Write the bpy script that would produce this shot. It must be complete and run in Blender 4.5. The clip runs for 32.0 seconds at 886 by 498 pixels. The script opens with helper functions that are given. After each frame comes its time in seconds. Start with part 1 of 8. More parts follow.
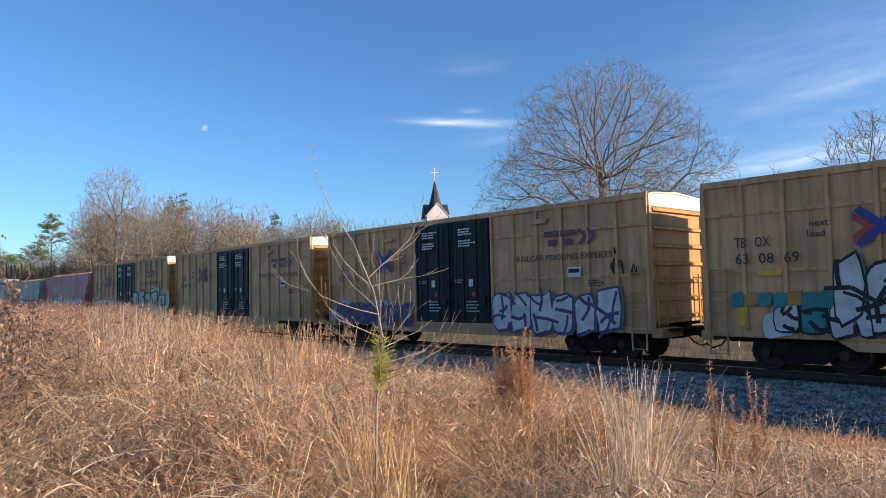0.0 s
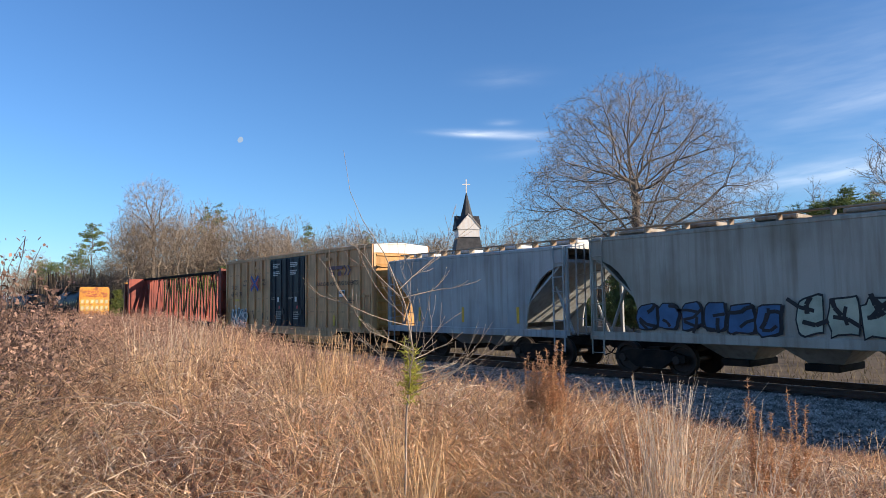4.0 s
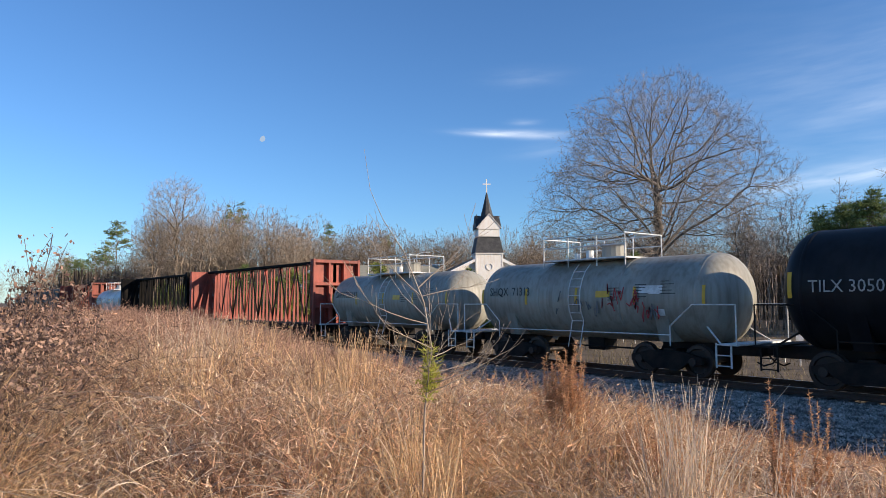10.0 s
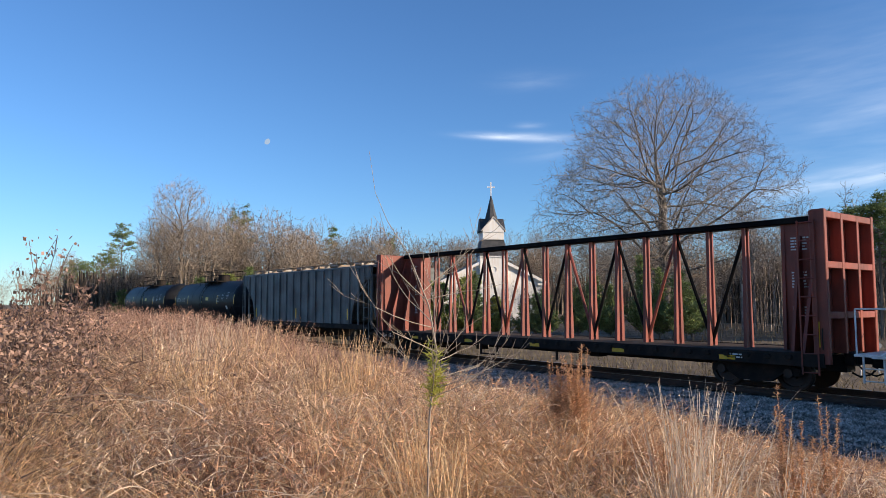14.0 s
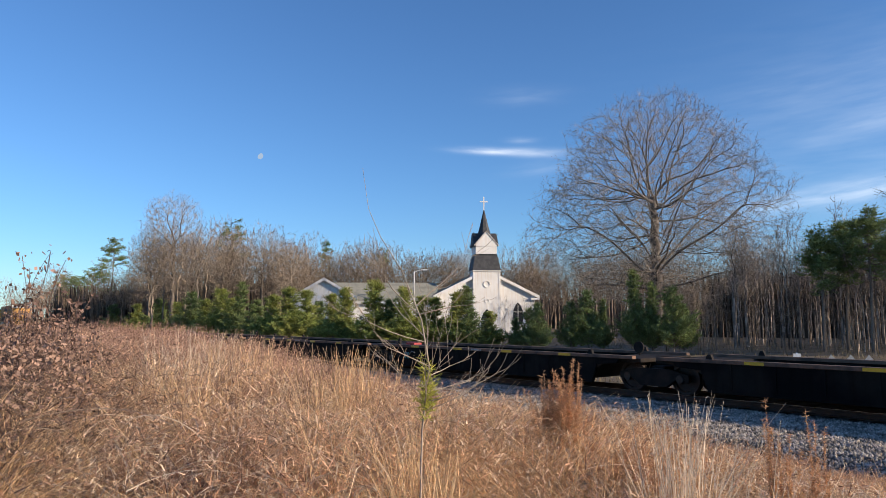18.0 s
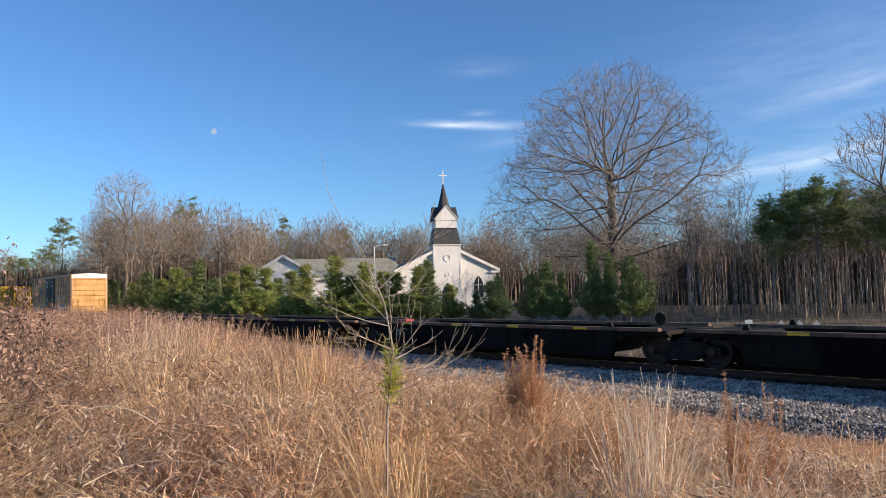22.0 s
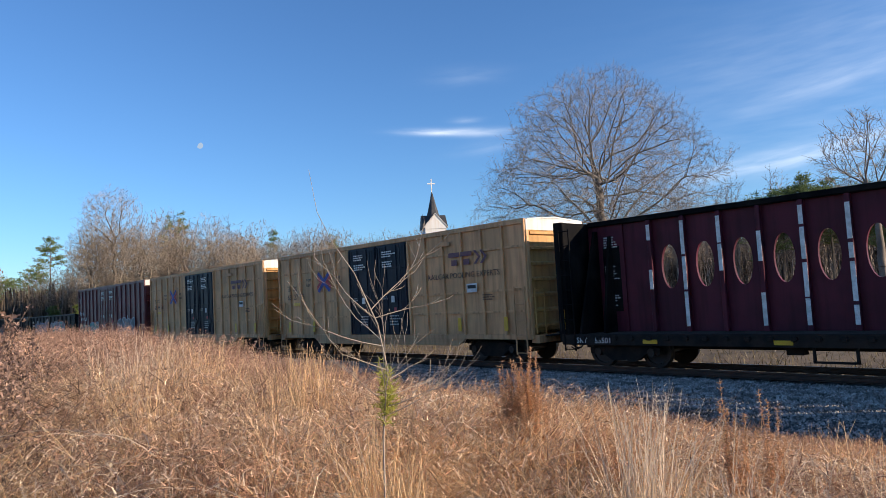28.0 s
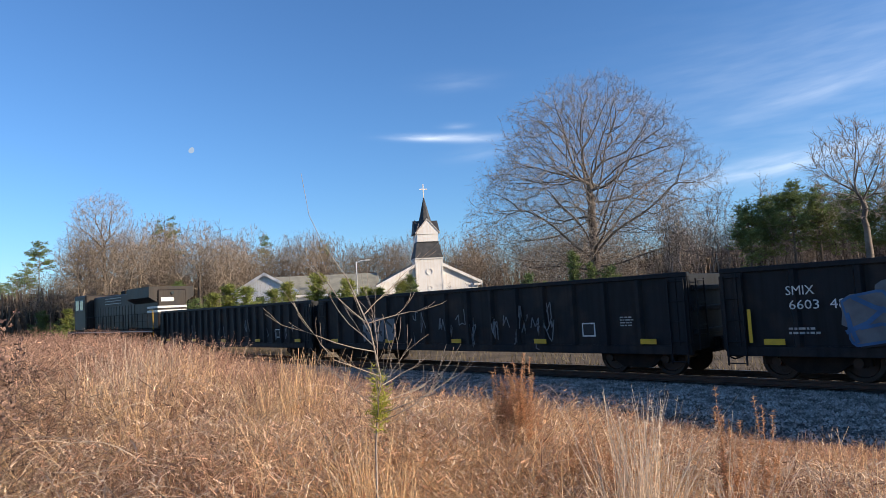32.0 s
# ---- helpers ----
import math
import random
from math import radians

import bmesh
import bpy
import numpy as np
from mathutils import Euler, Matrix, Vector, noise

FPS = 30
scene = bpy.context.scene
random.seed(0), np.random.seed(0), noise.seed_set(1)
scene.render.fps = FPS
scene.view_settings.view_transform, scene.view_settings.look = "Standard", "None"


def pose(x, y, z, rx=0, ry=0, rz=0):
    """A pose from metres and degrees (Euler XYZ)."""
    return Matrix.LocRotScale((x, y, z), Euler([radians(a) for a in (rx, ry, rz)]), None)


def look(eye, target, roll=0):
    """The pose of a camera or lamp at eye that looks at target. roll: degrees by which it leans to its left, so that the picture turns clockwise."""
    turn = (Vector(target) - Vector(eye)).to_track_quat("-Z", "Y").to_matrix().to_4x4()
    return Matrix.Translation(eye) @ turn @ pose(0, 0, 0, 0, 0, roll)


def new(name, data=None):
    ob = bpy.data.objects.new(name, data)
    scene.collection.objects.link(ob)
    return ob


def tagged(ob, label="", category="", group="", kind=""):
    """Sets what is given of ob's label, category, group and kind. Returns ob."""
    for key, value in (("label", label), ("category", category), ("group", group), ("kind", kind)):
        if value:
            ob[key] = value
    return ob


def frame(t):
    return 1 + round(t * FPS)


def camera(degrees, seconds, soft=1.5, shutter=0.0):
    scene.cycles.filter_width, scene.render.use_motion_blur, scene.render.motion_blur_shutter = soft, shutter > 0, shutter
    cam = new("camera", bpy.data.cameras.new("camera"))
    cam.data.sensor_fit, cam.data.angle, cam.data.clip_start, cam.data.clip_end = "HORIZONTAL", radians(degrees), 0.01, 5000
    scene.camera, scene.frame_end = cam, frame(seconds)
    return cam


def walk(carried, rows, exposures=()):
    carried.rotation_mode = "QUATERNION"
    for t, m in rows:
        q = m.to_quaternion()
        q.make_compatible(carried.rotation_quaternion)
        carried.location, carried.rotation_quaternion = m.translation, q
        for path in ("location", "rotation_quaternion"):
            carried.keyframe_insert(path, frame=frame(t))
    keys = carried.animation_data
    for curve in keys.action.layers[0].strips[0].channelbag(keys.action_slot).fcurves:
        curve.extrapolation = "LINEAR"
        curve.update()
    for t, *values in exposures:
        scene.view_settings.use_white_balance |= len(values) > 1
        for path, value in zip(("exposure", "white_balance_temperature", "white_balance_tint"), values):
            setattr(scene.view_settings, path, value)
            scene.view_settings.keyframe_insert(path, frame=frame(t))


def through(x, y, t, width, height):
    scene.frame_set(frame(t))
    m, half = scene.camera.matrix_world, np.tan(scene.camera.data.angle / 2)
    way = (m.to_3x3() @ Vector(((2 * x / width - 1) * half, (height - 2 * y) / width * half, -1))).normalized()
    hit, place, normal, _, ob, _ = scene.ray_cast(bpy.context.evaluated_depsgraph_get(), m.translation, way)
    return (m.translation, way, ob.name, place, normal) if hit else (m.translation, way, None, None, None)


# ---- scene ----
# Camera path: seconds, place in metres, turn to the left, tilt up, roll in degrees.
PATH = [
    (0, 0.016, -0.009, 2.179, 47.60, 3.32, -1.33),
    (0.5, 0.019, -0.009, 2.179, 47.58, 3.84, -1.07),
    (1, 0.017, -0.005, 2.179, 47.62, 4.12, -1.02),
    (1.5, 0.017, -0.004, 2.179, 47.90, 4.23, -0.92),
    (2, 0.006, 0.001, 2.178, 48.34, 4.26, -0.78),
    (2.5, 0.018, -0.008, 2.179, 48.84, 4.27, -0.82),
    (3, 0.024, -0.015, 2.180, 49.33, 4.30, -0.67),
    (3.5, 0.004, 0.001, 2.181, 49.80, 4.29, -0.69),
    (5.5, 0.009, -0.001, 2.178, 50.86, 4.51, -0.61),
    (6, 0.020, -0.009, 2.177, 50.98, 4.59, -0.51),
    (6.5, 0.020, -0.005, 2.180, 51.05, 4.69, -0.47),
    (7, 0.023, -0.006, 2.179, 51.16, 4.75, -0.33),
    (7.5, 0.026, -0.010, 2.178, 51.27, 4.76, -0.21),
    (8, 0.025, -0.010, 2.179, 51.40, 4.67, -0.19),
    (8.5, 0.013, -0.003, 2.178, 51.54, 4.53, -0.18),
    (9, 0.010, -0.002, 2.178, 51.66, 4.39, -0.17),
    (9.5, 0.016, -0.005, 2.178, 51.75, 4.31, -0.19),
    (10, 0.017, -0.005, 2.176, 51.83, 4.30, -0.22),
    (10.5, 0.008, 0.000, 2.177, 51.87, 4.31, -0.20),
    (11, 0.016, -0.008, 2.178, 51.91, 4.33, -0.14),
    (11.5, 0.015, -0.004, 2.179, 51.97, 4.37, -0.18),
    (12, 0.008, 0.001, 2.178, 52.03, 4.40, -0.15),
    (12.5, 0.015, -0.005, 2.179, 52.08, 4.44, -0.14),
    (13, 0.015, -0.007, 2.178, 52.13, 4.45, -0.11),
    (13.5, 0.003, 0.001, 2.178, 52.16, 4.47, -0.09),
    (14, -0.005, 0.005, 2.179, 52.18, 4.54, -0.07),
    (14.5, -0.004, 0.007, 2.177, 52.19, 4.68, -0.10),
    (16.5, 0.025, -0.010, 2.178, 52.02, 5.33, -0.20),
    (17, 0.021, -0.008, 2.178, 51.93, 5.46, -0.27),
    (17.5, 0.032, -0.017, 2.177, 51.80, 5.62, -0.14),
    (18, 0.033, -0.020, 2.179, 51.60, 5.74, -0.15),
    (18.5, 0.024, -0.014, 2.178, 51.36, 5.72, -0.01),
    (19, 0.025, -0.016, 2.178, 51.02, 5.46, 0.05),
    (19.5, 0.012, -0.010, 2.180, 50.66, 5.04, 0.06),
    (20, -0.002, -0.004, 2.176, 50.25, 4.57, 0.01),
    (20.5, -0.010, 0.003, 2.185, 49.69, 4.20, -0.16),
    (21, -0.003, 0.000, 2.199, 49.08, 3.91, -0.36),
    (21.5, -0.007, -0.000, 2.208, 48.54, 3.71, -0.82),
    (22, -0.011, 0.002, 2.221, 48.30, 3.54, -1.44),
    (22.5, -0.015, -0.002, 2.239, 48.42, 3.35, -2.10),
    (23, -0.021, 0.003, 2.254, 48.76, 3.21, -2.62),
    (23.5, -0.022, 0.012, 2.266, 48.99, 3.22, -2.85),
    (24, -0.014, 0.011, 2.270, 48.95, 3.42, -2.97),
    (24.5, -0.008, 0.005, 2.270, 48.65, 3.75, -3.03),
    (25, -0.008, 0.010, 2.271, 48.35, 4.10, -3.11),
    (25.5, -0.012, 0.012, 2.274, 48.19, 4.24, -3.09),
    (27.5, -0.035, 0.020, 2.271, 47.55, 4.07, -3.19),
    (28, -0.026, 0.011, 2.269, 47.48, 4.14, -3.18),
    (28.5, -0.025, 0.011, 2.269, 47.43, 4.19, -3.19),
    (29, -0.031, 0.016, 2.267, 47.33, 4.24, -3.26),
    (29.5, -0.039, 0.019, 2.267, 47.20, 4.23, -3.31),
    (30, -0.050, 0.019, 2.266, 47.10, 4.20, -3.34),
    (30.5, -0.038, 0.019, 2.271, 47.06, 4.15, -3.35),
    (31, -0.040, 0.018, 2.268, 47.05, 4.10, -3.35),
    (31.5, -0.055, 0.030, 2.268, 46.99, 4.20, -3.29),
    (32, -0.060, 0.028, 2.268, 46.76, 4.56, -3.08),
]
cam = camera(65.34, 32.0, soft=0.75)
walk(cam, [(t, pose(x, y, z, 0, 0, yaw) @ pose(0, 0, 0, 90 + tilt) @ pose(0, 0, 0, 0, 0, roll))
           for t, x, y, z, yaw, tilt, roll in PATH],
     [(0, 0.49), (4, 0.44), (7, 0.39), (10, 0.42), (13, 0.42), (16, 0.39), (19, 0.37), (22, 0.41), (25, 0.44), (28, 0.47), (32, 0.47)])

# ---- world and sun ----
SUN_EL, SUN_AZ = 19.0, 29.5          # degrees above the horizon; from the track's direction away from the camera
world = bpy.data.worlds.new("world")
scene.world = world
world.use_nodes = True
wt = world.node_tree
wt.nodes.clear()


sky = wt.nodes.new("ShaderNodeTexSky")
sky.sky_type, sky.sun_disc = "NISHITA", False
sky.sun_elevation, sky.sun_rotation = radians(SUN_EL), radians(90 - SUN_AZ)
sky.air_density, sky.dust_density, sky.ozone_density = 1.0, 0.2, 5.0
coord = wt.nodes.new("ShaderNodeTexCoord")


def wmath(op, a, b=None, c=None):
    n = wt.nodes.new("ShaderNodeMath")
    n.operation = op
    for i, v in enumerate((a, b, c)):
        if v is None:
            continue
        if isinstance(v, (int, float)):
            n.inputs[i].default_value = v
        else:
            wt.links.new(v, n.inputs[i])
    return n.outputs[0]


# thin wind-drawn cirrus: streaks of noise, long across the sky
sep = wt.nodes.new("ShaderNodeSeparateXYZ")
wt.links.new(coord.outputs["Generated"], sep.inputs[0])
azim = wmath("ARCTAN2", wmath("MULTIPLY", sep.outputs[0], -1.0), sep.outputs[1])
elev = wmath("ARCSINE", sep.outputs[2])


def streak(az0, el0, slope, length, thick, power):
    along = wmath("SUBTRACT", azim, az0)
    across = wmath("SUBTRACT", wmath("SUBTRACT", elev, el0), wmath("MULTIPLY", along, slope))
    cmb = wt.nodes.new("ShaderNodeCombineXYZ")
    wt.links.new(wmath("MULTIPLY", along, 9.0), cmb.inputs[0])
    wt.links.new(wmath("MULTIPLY", across, 60.0), cmb.inputs[1])
    tex = wt.nodes.new("ShaderNodeTexNoise")
    tex.inputs["Scale"].default_value, tex.inputs["Detail"].default_value = 1.3, 7.0
    wt.links.new(cmb.outputs[0], tex.inputs["Vector"])
    a = wmath("DIVIDE", along, length)
    b = wmath("DIVIDE", across, thick)
    fall = wmath("EXPONENT", wmath("MULTIPLY", wmath("ADD", wmath("MULTIPLY", a, a), wmath("MULTIPLY", b, b)), -1.0))
    n = wmath("MULTIPLY", wmath("SUBTRACT", tex.outputs[0], 0.25), 2.0)
    return wmath("MULTIPLY", wmath("MAXIMUM", wmath("MULTIPLY", fall, n), 0.0), power)


cloud = None
for spec in ((0.825, 0.2400, 0.05, 0.046, 0.0042, 0.95), (0.765, 0.2365, 0.05, 0.045, 0.0060, 0.45), (0.785, 0.2546, 0.02, 0.02, 0.004, 0.22), (0.34, 0.158, -0.10, 0.15, 0.014, 0.50), (0.28, 0.248, -0.16, 0.11, 0.015, 0.22),
             (0.30, 0.29, -0.1, 0.2, 0.05, 0.09), (0.75, 0.215, -0.1, 0.05, 0.010, 0.12), (0.78, 0.315, 0.0, 0.05, 0.012, 0.10), (0.20, 0.20, 0.0, 0.30, 0.14, 0.11)):
    one = streak(*spec)
    cloud = one if cloud is None else wmath("ADD", cloud, one)
cloud = wmath("MINIMUM", cloud, 0.8)
mixc = wt.nodes.new("ShaderNodeMix")
mixc.data_type = "RGBA"
wt.links.new(cloud, mixc.inputs[0])
tint = wt.nodes.new("ShaderNodeMix")
tint.data_type, tint.blend_type = "RGBA", "MULTIPLY"
tint.inputs[0].default_value, tint.inputs[7].default_value = 1.0, (0.78, 0.96, 1.12, 1)
wt.links.new(sky.outputs[0], tint.inputs[6])
wt.links.new(tint.outputs[2], mixc.inputs[6])
mixc.inputs[7].default_value = (7.5, 8.0, 8.8, 1)
back = wt.nodes.new("ShaderNodeBackground")
back.inputs[1].default_value = 0.117
wt.links.new(mixc.outputs[2], back.inputs[0])
wout = wt.nodes.new("ShaderNodeOutputWorld")
wt.links.new(back.outputs[0], wout.inputs[0])

sun = new("sun", bpy.data.lights.new("sun", "SUN"))
sun.data.energy, sun.data.angle, sun.data.color = 5.0, radians(0.53), (1.0, 0.83, 0.64)
_el, _az = radians(SUN_EL), radians(SUN_AZ)
SUN_DIR = Vector((math.cos(_el) * math.cos(_az), math.cos(_el) * math.sin(_az), math.sin(_el)))
sun.matrix_world = look(SUN_DIR * 400, (0, 0, 0))


# ---- materials ----
def material(name, rgb, rough=0.7, metal=0.0, rgb2=None, scale=3.0, fine=40.0, bump=0.15, var=0.25, stretch=(1, 1, 1),
             each=0.0, island=0.0, spec=0.5, streaks=0.0, mixat=(0.42, 0.62)):
    """A painted or natural surface: a second colour in patches, fine grain in colour and relief, optional run-down streaks."""
    m = bpy.data.materials.new(name)
    m.use_nodes = True
    t = m.node_tree
    bs = t.nodes["Principled BSDF"]
    L = t.links.new

    def nd(kind):
        return t.nodes.new(kind)

    co = nd("ShaderNodeTexCoord")
    mp = nd("ShaderNodeMapping")
    mp.inputs["Scale"].default_value = stretch
    L(co.outputs["Object"], mp.inputs[0])
    big, small = nd("ShaderNodeTexNoise"), nd("ShaderNodeTexNoise")
    big.inputs["Scale"].default_value, big.inputs["Detail"].default_value = scale, 6
    small.inputs["Scale"].default_value, small.inputs["Detail"].default_value = fine, 4
    L(mp.outputs[0], big.inputs["Vector"])
    L(co.outputs["Object"], small.inputs["Vector"])
    rgb2 = rgb2 or tuple(c * 0.6 for c in rgb)
    ramp = nd("ShaderNodeValToRGB")
    ramp.color_ramp.elements[0].position, ramp.color_ramp.elements[1].position = mixat
    ramp.color_ramp.elements[0].color, ramp.color_ramp.elements[1].color = (*rgb, 1), (*rgb2, 1)
    L(big.outputs[0], ramp.inputs[0])
    col = ramp.outputs[0]
    if streaks:
        mp2 = nd("ShaderNodeMapping")
        mp2.inputs["Scale"].default_value = (4.0, 4.0, 0.25)
        L(co.outputs["Object"], mp2.inputs[0])
        st = nd("ShaderNodeTexNoise")
        st.inputs["Scale"].default_value, st.inputs["Detail"].default_value = 1.6, 8
        L(mp2.outputs[0], st.inputs["Vector"])
        sr = nd("ShaderNodeValToRGB")
        sr.color_ramp.elements[0].position, sr.color_ramp.elements[1].position = 0.45, 0.75
        sr.color_ramp.elements[0].color = (1, 1, 1, 1)
        d = 1 - streaks
        sr.color_ramp.elements[1].color = (d, d * 0.93, d * 0.85, 1)
        L(st.outputs[0], sr.inputs[0])
        mu = nd("ShaderNodeMix")
        mu.data_type, mu.blend_type = "RGBA", "MULTIPLY"
        mu.inputs[0].default_value = 1
        L(col, mu.inputs[6])
        L(sr.outputs[0], mu.inputs[7])
        col = mu.outputs[2]
    hsv = nd("ShaderNodeHueSaturation")
    L(col, hsv.inputs["Color"])
    mr = nd("ShaderNodeMapRange")
    mr.inputs[3].default_value, mr.inputs[4].default_value = 1 - var, 1 + var
    mr.inputs[1].default_value, mr.inputs[2].default_value = 0.25, 0.75
    L(small.outputs[0], mr.inputs[0])
    val = mr.outputs[0]
    for amount, kind, out in ((each, "ShaderNodeObjectInfo", "Random"), (island, "ShaderNodeNewGeometry", "Random Per Island")):
        if amount:
            src, r2, mm = nd(kind), nd("ShaderNodeMapRange"), nd("ShaderNodeMath")
            r2.inputs[3].default_value, r2.inputs[4].default_value = 1 - amount, 1 + amount
            L(src.outputs[out], r2.inputs[0])
            mm.operation = "MULTIPLY"
            L(val, mm.inputs[0])
            L(r2.outputs[0], mm.inputs[1])
            val = mm.outputs[0]
    L(val, hsv.inputs["Value"])
    L(hsv.outputs[0], bs.inputs["Base Color"])
    rr = nd("ShaderNodeMapRange")
    rr.inputs[3].default_value, rr.inputs[4].default_value = max(rough - 0.12, 0.02), min(rough + 0.12, 1)
    L(big.outputs[0], rr.inputs[0])
    L(rr.outputs[0], bs.inputs["Roughness"])
    bs.inputs["Metallic"].default_value = metal
    bs.inputs["Specular IOR Level"].default_value = spec
    if bump:
        bp = nd("ShaderNodeBump")
        bp.inputs["Strength"].default_value, bp.inputs["Distance"].default_value = bump, 0.02
        L(small.outputs[0], bp.inputs["Height"])
        L(bp.outputs[0], bs.inputs["Normal"])
    return m


def plant(name, rgb, rgb2, island=0.35, scale=1.5, through=0.36, rough=0.8):
    """Stems and leaves: colour wanders over the ground and from piece to piece; some light passes."""
    m = material(name, rgb, rough, rgb2=rgb2, scale=scale, fine=25, bump=0, var=0.15, island=island, spec=0.2, mixat=(0.35, 0.65))
    bs = m.node_tree.nodes["Principled BSDF"]
    if through:
        tr, mx = m.node_tree.nodes.new("ShaderNodeBsdfTranslucent"), m.node_tree.nodes.new("ShaderNodeMixShader")
        col = bs.inputs["Base Color"].links[0].from_socket
        m.node_tree.links.new(col, tr.inputs[0])
        mx.inputs[0].default_value = through
        m.node_tree.links.new(bs.outputs[0], mx.inputs[1])
        m.node_tree.links.new(tr.outputs[0], mx.inputs[2])
        m.node_tree.links.new(mx.outputs[0], m.node_tree.nodes["Material Output"].inputs[0])
    return m


TAN = material("tan_paint", (0.70, 0.375, 0.165), 0.6, rgb2=(0.54, 0.30, 0.135), scale=0.8, var=0.10, streaks=0.4, bump=0.05, each=0.05)
# the sides' tan again, made more orange: sunlight on the ends, put into the colour
TAN_LIT_END = material("tan_lit_end_paint", (0.60, 0.32, 0.095), 0.55, rgb2=(0.45, 0.23, 0.055), scale=0.9, var=0.1, streaks=0.3, bump=0.05)
NAVY = material("navy_paint", (0.010, 0.016, 0.028), 0.45, spec=0.15, rgb2=(0.018, 0.024, 0.034), scale=1.2, var=0.15, streaks=0.3, bump=0.05)
GALV = material("galvanised_roof", (0.78, 0.78, 0.76), 0.45, rgb2=(0.62, 0.58, 0.52), scale=0.7, var=0.08, streaks=0.2, bump=0.05)
MAROON = material("maroon_paint", (0.15, 0.030, 0.034), 0.5, rgb2=(0.11, 0.026, 0.028), scale=0.8, var=0.1, streaks=0.35, bump=0.05)
PLUM = material("plum_paint", (0.105, 0.016, 0.030), 0.55, spec=0.2, rgb2=(0.07, 0.014, 0.024), scale=0.8, var=0.1, streaks=0.35, bump=0.05)
PINK = material("faded_pink_paint", (0.58, 0.21, 0.21), 0.6, rgb2=(0.46, 0.17, 0.175), scale=0.5, var=0.08, streaks=0.3, bump=0.04)
GREY = material("grey_paint", (0.42, 0.40, 0.345), 0.6, rgb2=(0.30, 0.275, 0.22), scale=0.5, var=0.1, streaks=0.35, bump=0.04)
BLUEGREY = material("blue_grey_paint", (0.40, 0.42, 0.42), 0.55, rgb2=(0.31, 0.32, 0.32), scale=0.6, var=0.08, streaks=0.3, bump=0.04)
OLDGREY = material("weathered_grey_paint", (0.155, 0.165, 0.16), 0.65, rgb2=(0.10, 0.10, 0.095), scale=0.8, var=0.12, streaks=0.45, bump=0.06)
RUSTROOF = material("rusty_roof", (0.30, 0.22, 0.15), 0.75, rgb2=(0.42, 0.38, 0.32), scale=1.1, var=0.2, streaks=0.3, bump=0.08)
BEAMRED = material("beam_red_paint", (0.34, 0.060, 0.034), 0.6, rgb2=(0.20, 0.042, 0.028), scale=1.0, var=0.12, streaks=0.35, bump=0.06)
BROWNRED = material("brown_red_paint", (0.27, 0.055, 0.030), 0.6, rgb2=(0.18, 0.045, 0.028), scale=1.0, var=0.12, streaks=0.35, bump=0.06)
BEAMBLACK = material("beam_black_paint", (0.006, 0.006, 0.007), 0.7, spec=0.04, rgb2=(0.018, 0.016, 0.014), scale=1.0, var=0.15, streaks=0.3, bump=0.06)
BEAMYELLOW = material("beam_yellow_paint", (0.62, 0.34, 0.02), 0.55, rgb2=(0.50, 0.26, 0.02), scale=1.0, var=0.1, streaks=0.3, bump=0.05)
ORANGE = material("worn_orange_paint", (0.60, 0.25, 0.02), 0.6, rgb2=(0.30, 0.085, 0.03), scale=2.2, var=0.12, streaks=0.4, bump=0.08, mixat=(0.5, 0.68))
TANKBLACK = material("tank_black_paint", (0.008, 0.009, 0.012), 0.5, spec=0.15, rgb2=(0.020, 0.020, 0.021), scale=0.7, var=0.1, streaks=0.25, bump=0.03)
TANKWHITE = material("tank_white_paint", (0.66, 0.67, 0.68), 0.45, rgb2=(0.5, 0.49, 0.46), scale=0.6, var=0.05, streaks=0.3, bump=0.03)
TANKGREY = material("tank_grey_paint", (0.33, 0.32, 0.27), 0.5, rgb2=(0.25, 0.235, 0.195), scale=0.6, var=0.08, streaks=0.35, bump=0.03)
GONBLACK = material("gondola_black_paint", (0.016, 0.018, 0.021), 0.55, spec=0.15, rgb2=(0.045, 0.036, 0.030), scale=0.9, var=0.15, streaks=0.4, bump=0.07, mixat=(0.5, 0.7))
FRAME = material("dirty_black_steel", (0.016, 0.014, 0.013), 0.75, spec=0.12, rgb2=(0.036, 0.027, 0.021), scale=2.0, var=0.2, bump=0.1)
WHEEL = material("wheel_steel", (0.035, 0.030, 0.027), 0.55, metal=0.5, rgb2=(0.055, 0.04, 0.03), scale=3, var=0.2, bump=0.08)
BRIGHT = material("worn_steel", (0.45, 0.44, 0.42), 0.3, metal=1.0, rgb2=(0.3, 0.27, 0.24), scale=4, var=0.1, bump=0.03)
DECK = material("worn_deck", (0.085, 0.065, 0.05), 0.9, spec=0.1, rgb2=(0.05, 0.04, 0.032), scale=1.5, var=0.25, bump=0.1)
YELLOW = material("reflector_yellow", (0.72, 0.42, 0.02), 0.4, rgb2=(0.62, 0.36, 0.02), scale=4, var=0.1, bump=0.02)
WHITEP = material("white_marking", (0.72, 0.72, 0.70), 0.6, rgb2=(0.55, 0.54, 0.50), scale=6, var=0.1, bump=0.0)
BLACKP = material("black_marking", (0.012, 0.012, 0.014), 0.6, var=0.1, bump=0.0)
PALEP = material("pale_lettering", (0.40, 0.40, 0.38), 0.6, rgb2=(0.28, 0.28, 0.27), scale=6, var=0.1, bump=0.0)
REDP = material("red_marking", (0.50, 0.05, 0.06), 0.6, rgb2=(0.36, 0.05, 0.06), scale=4, var=0.1, bump=0.0)
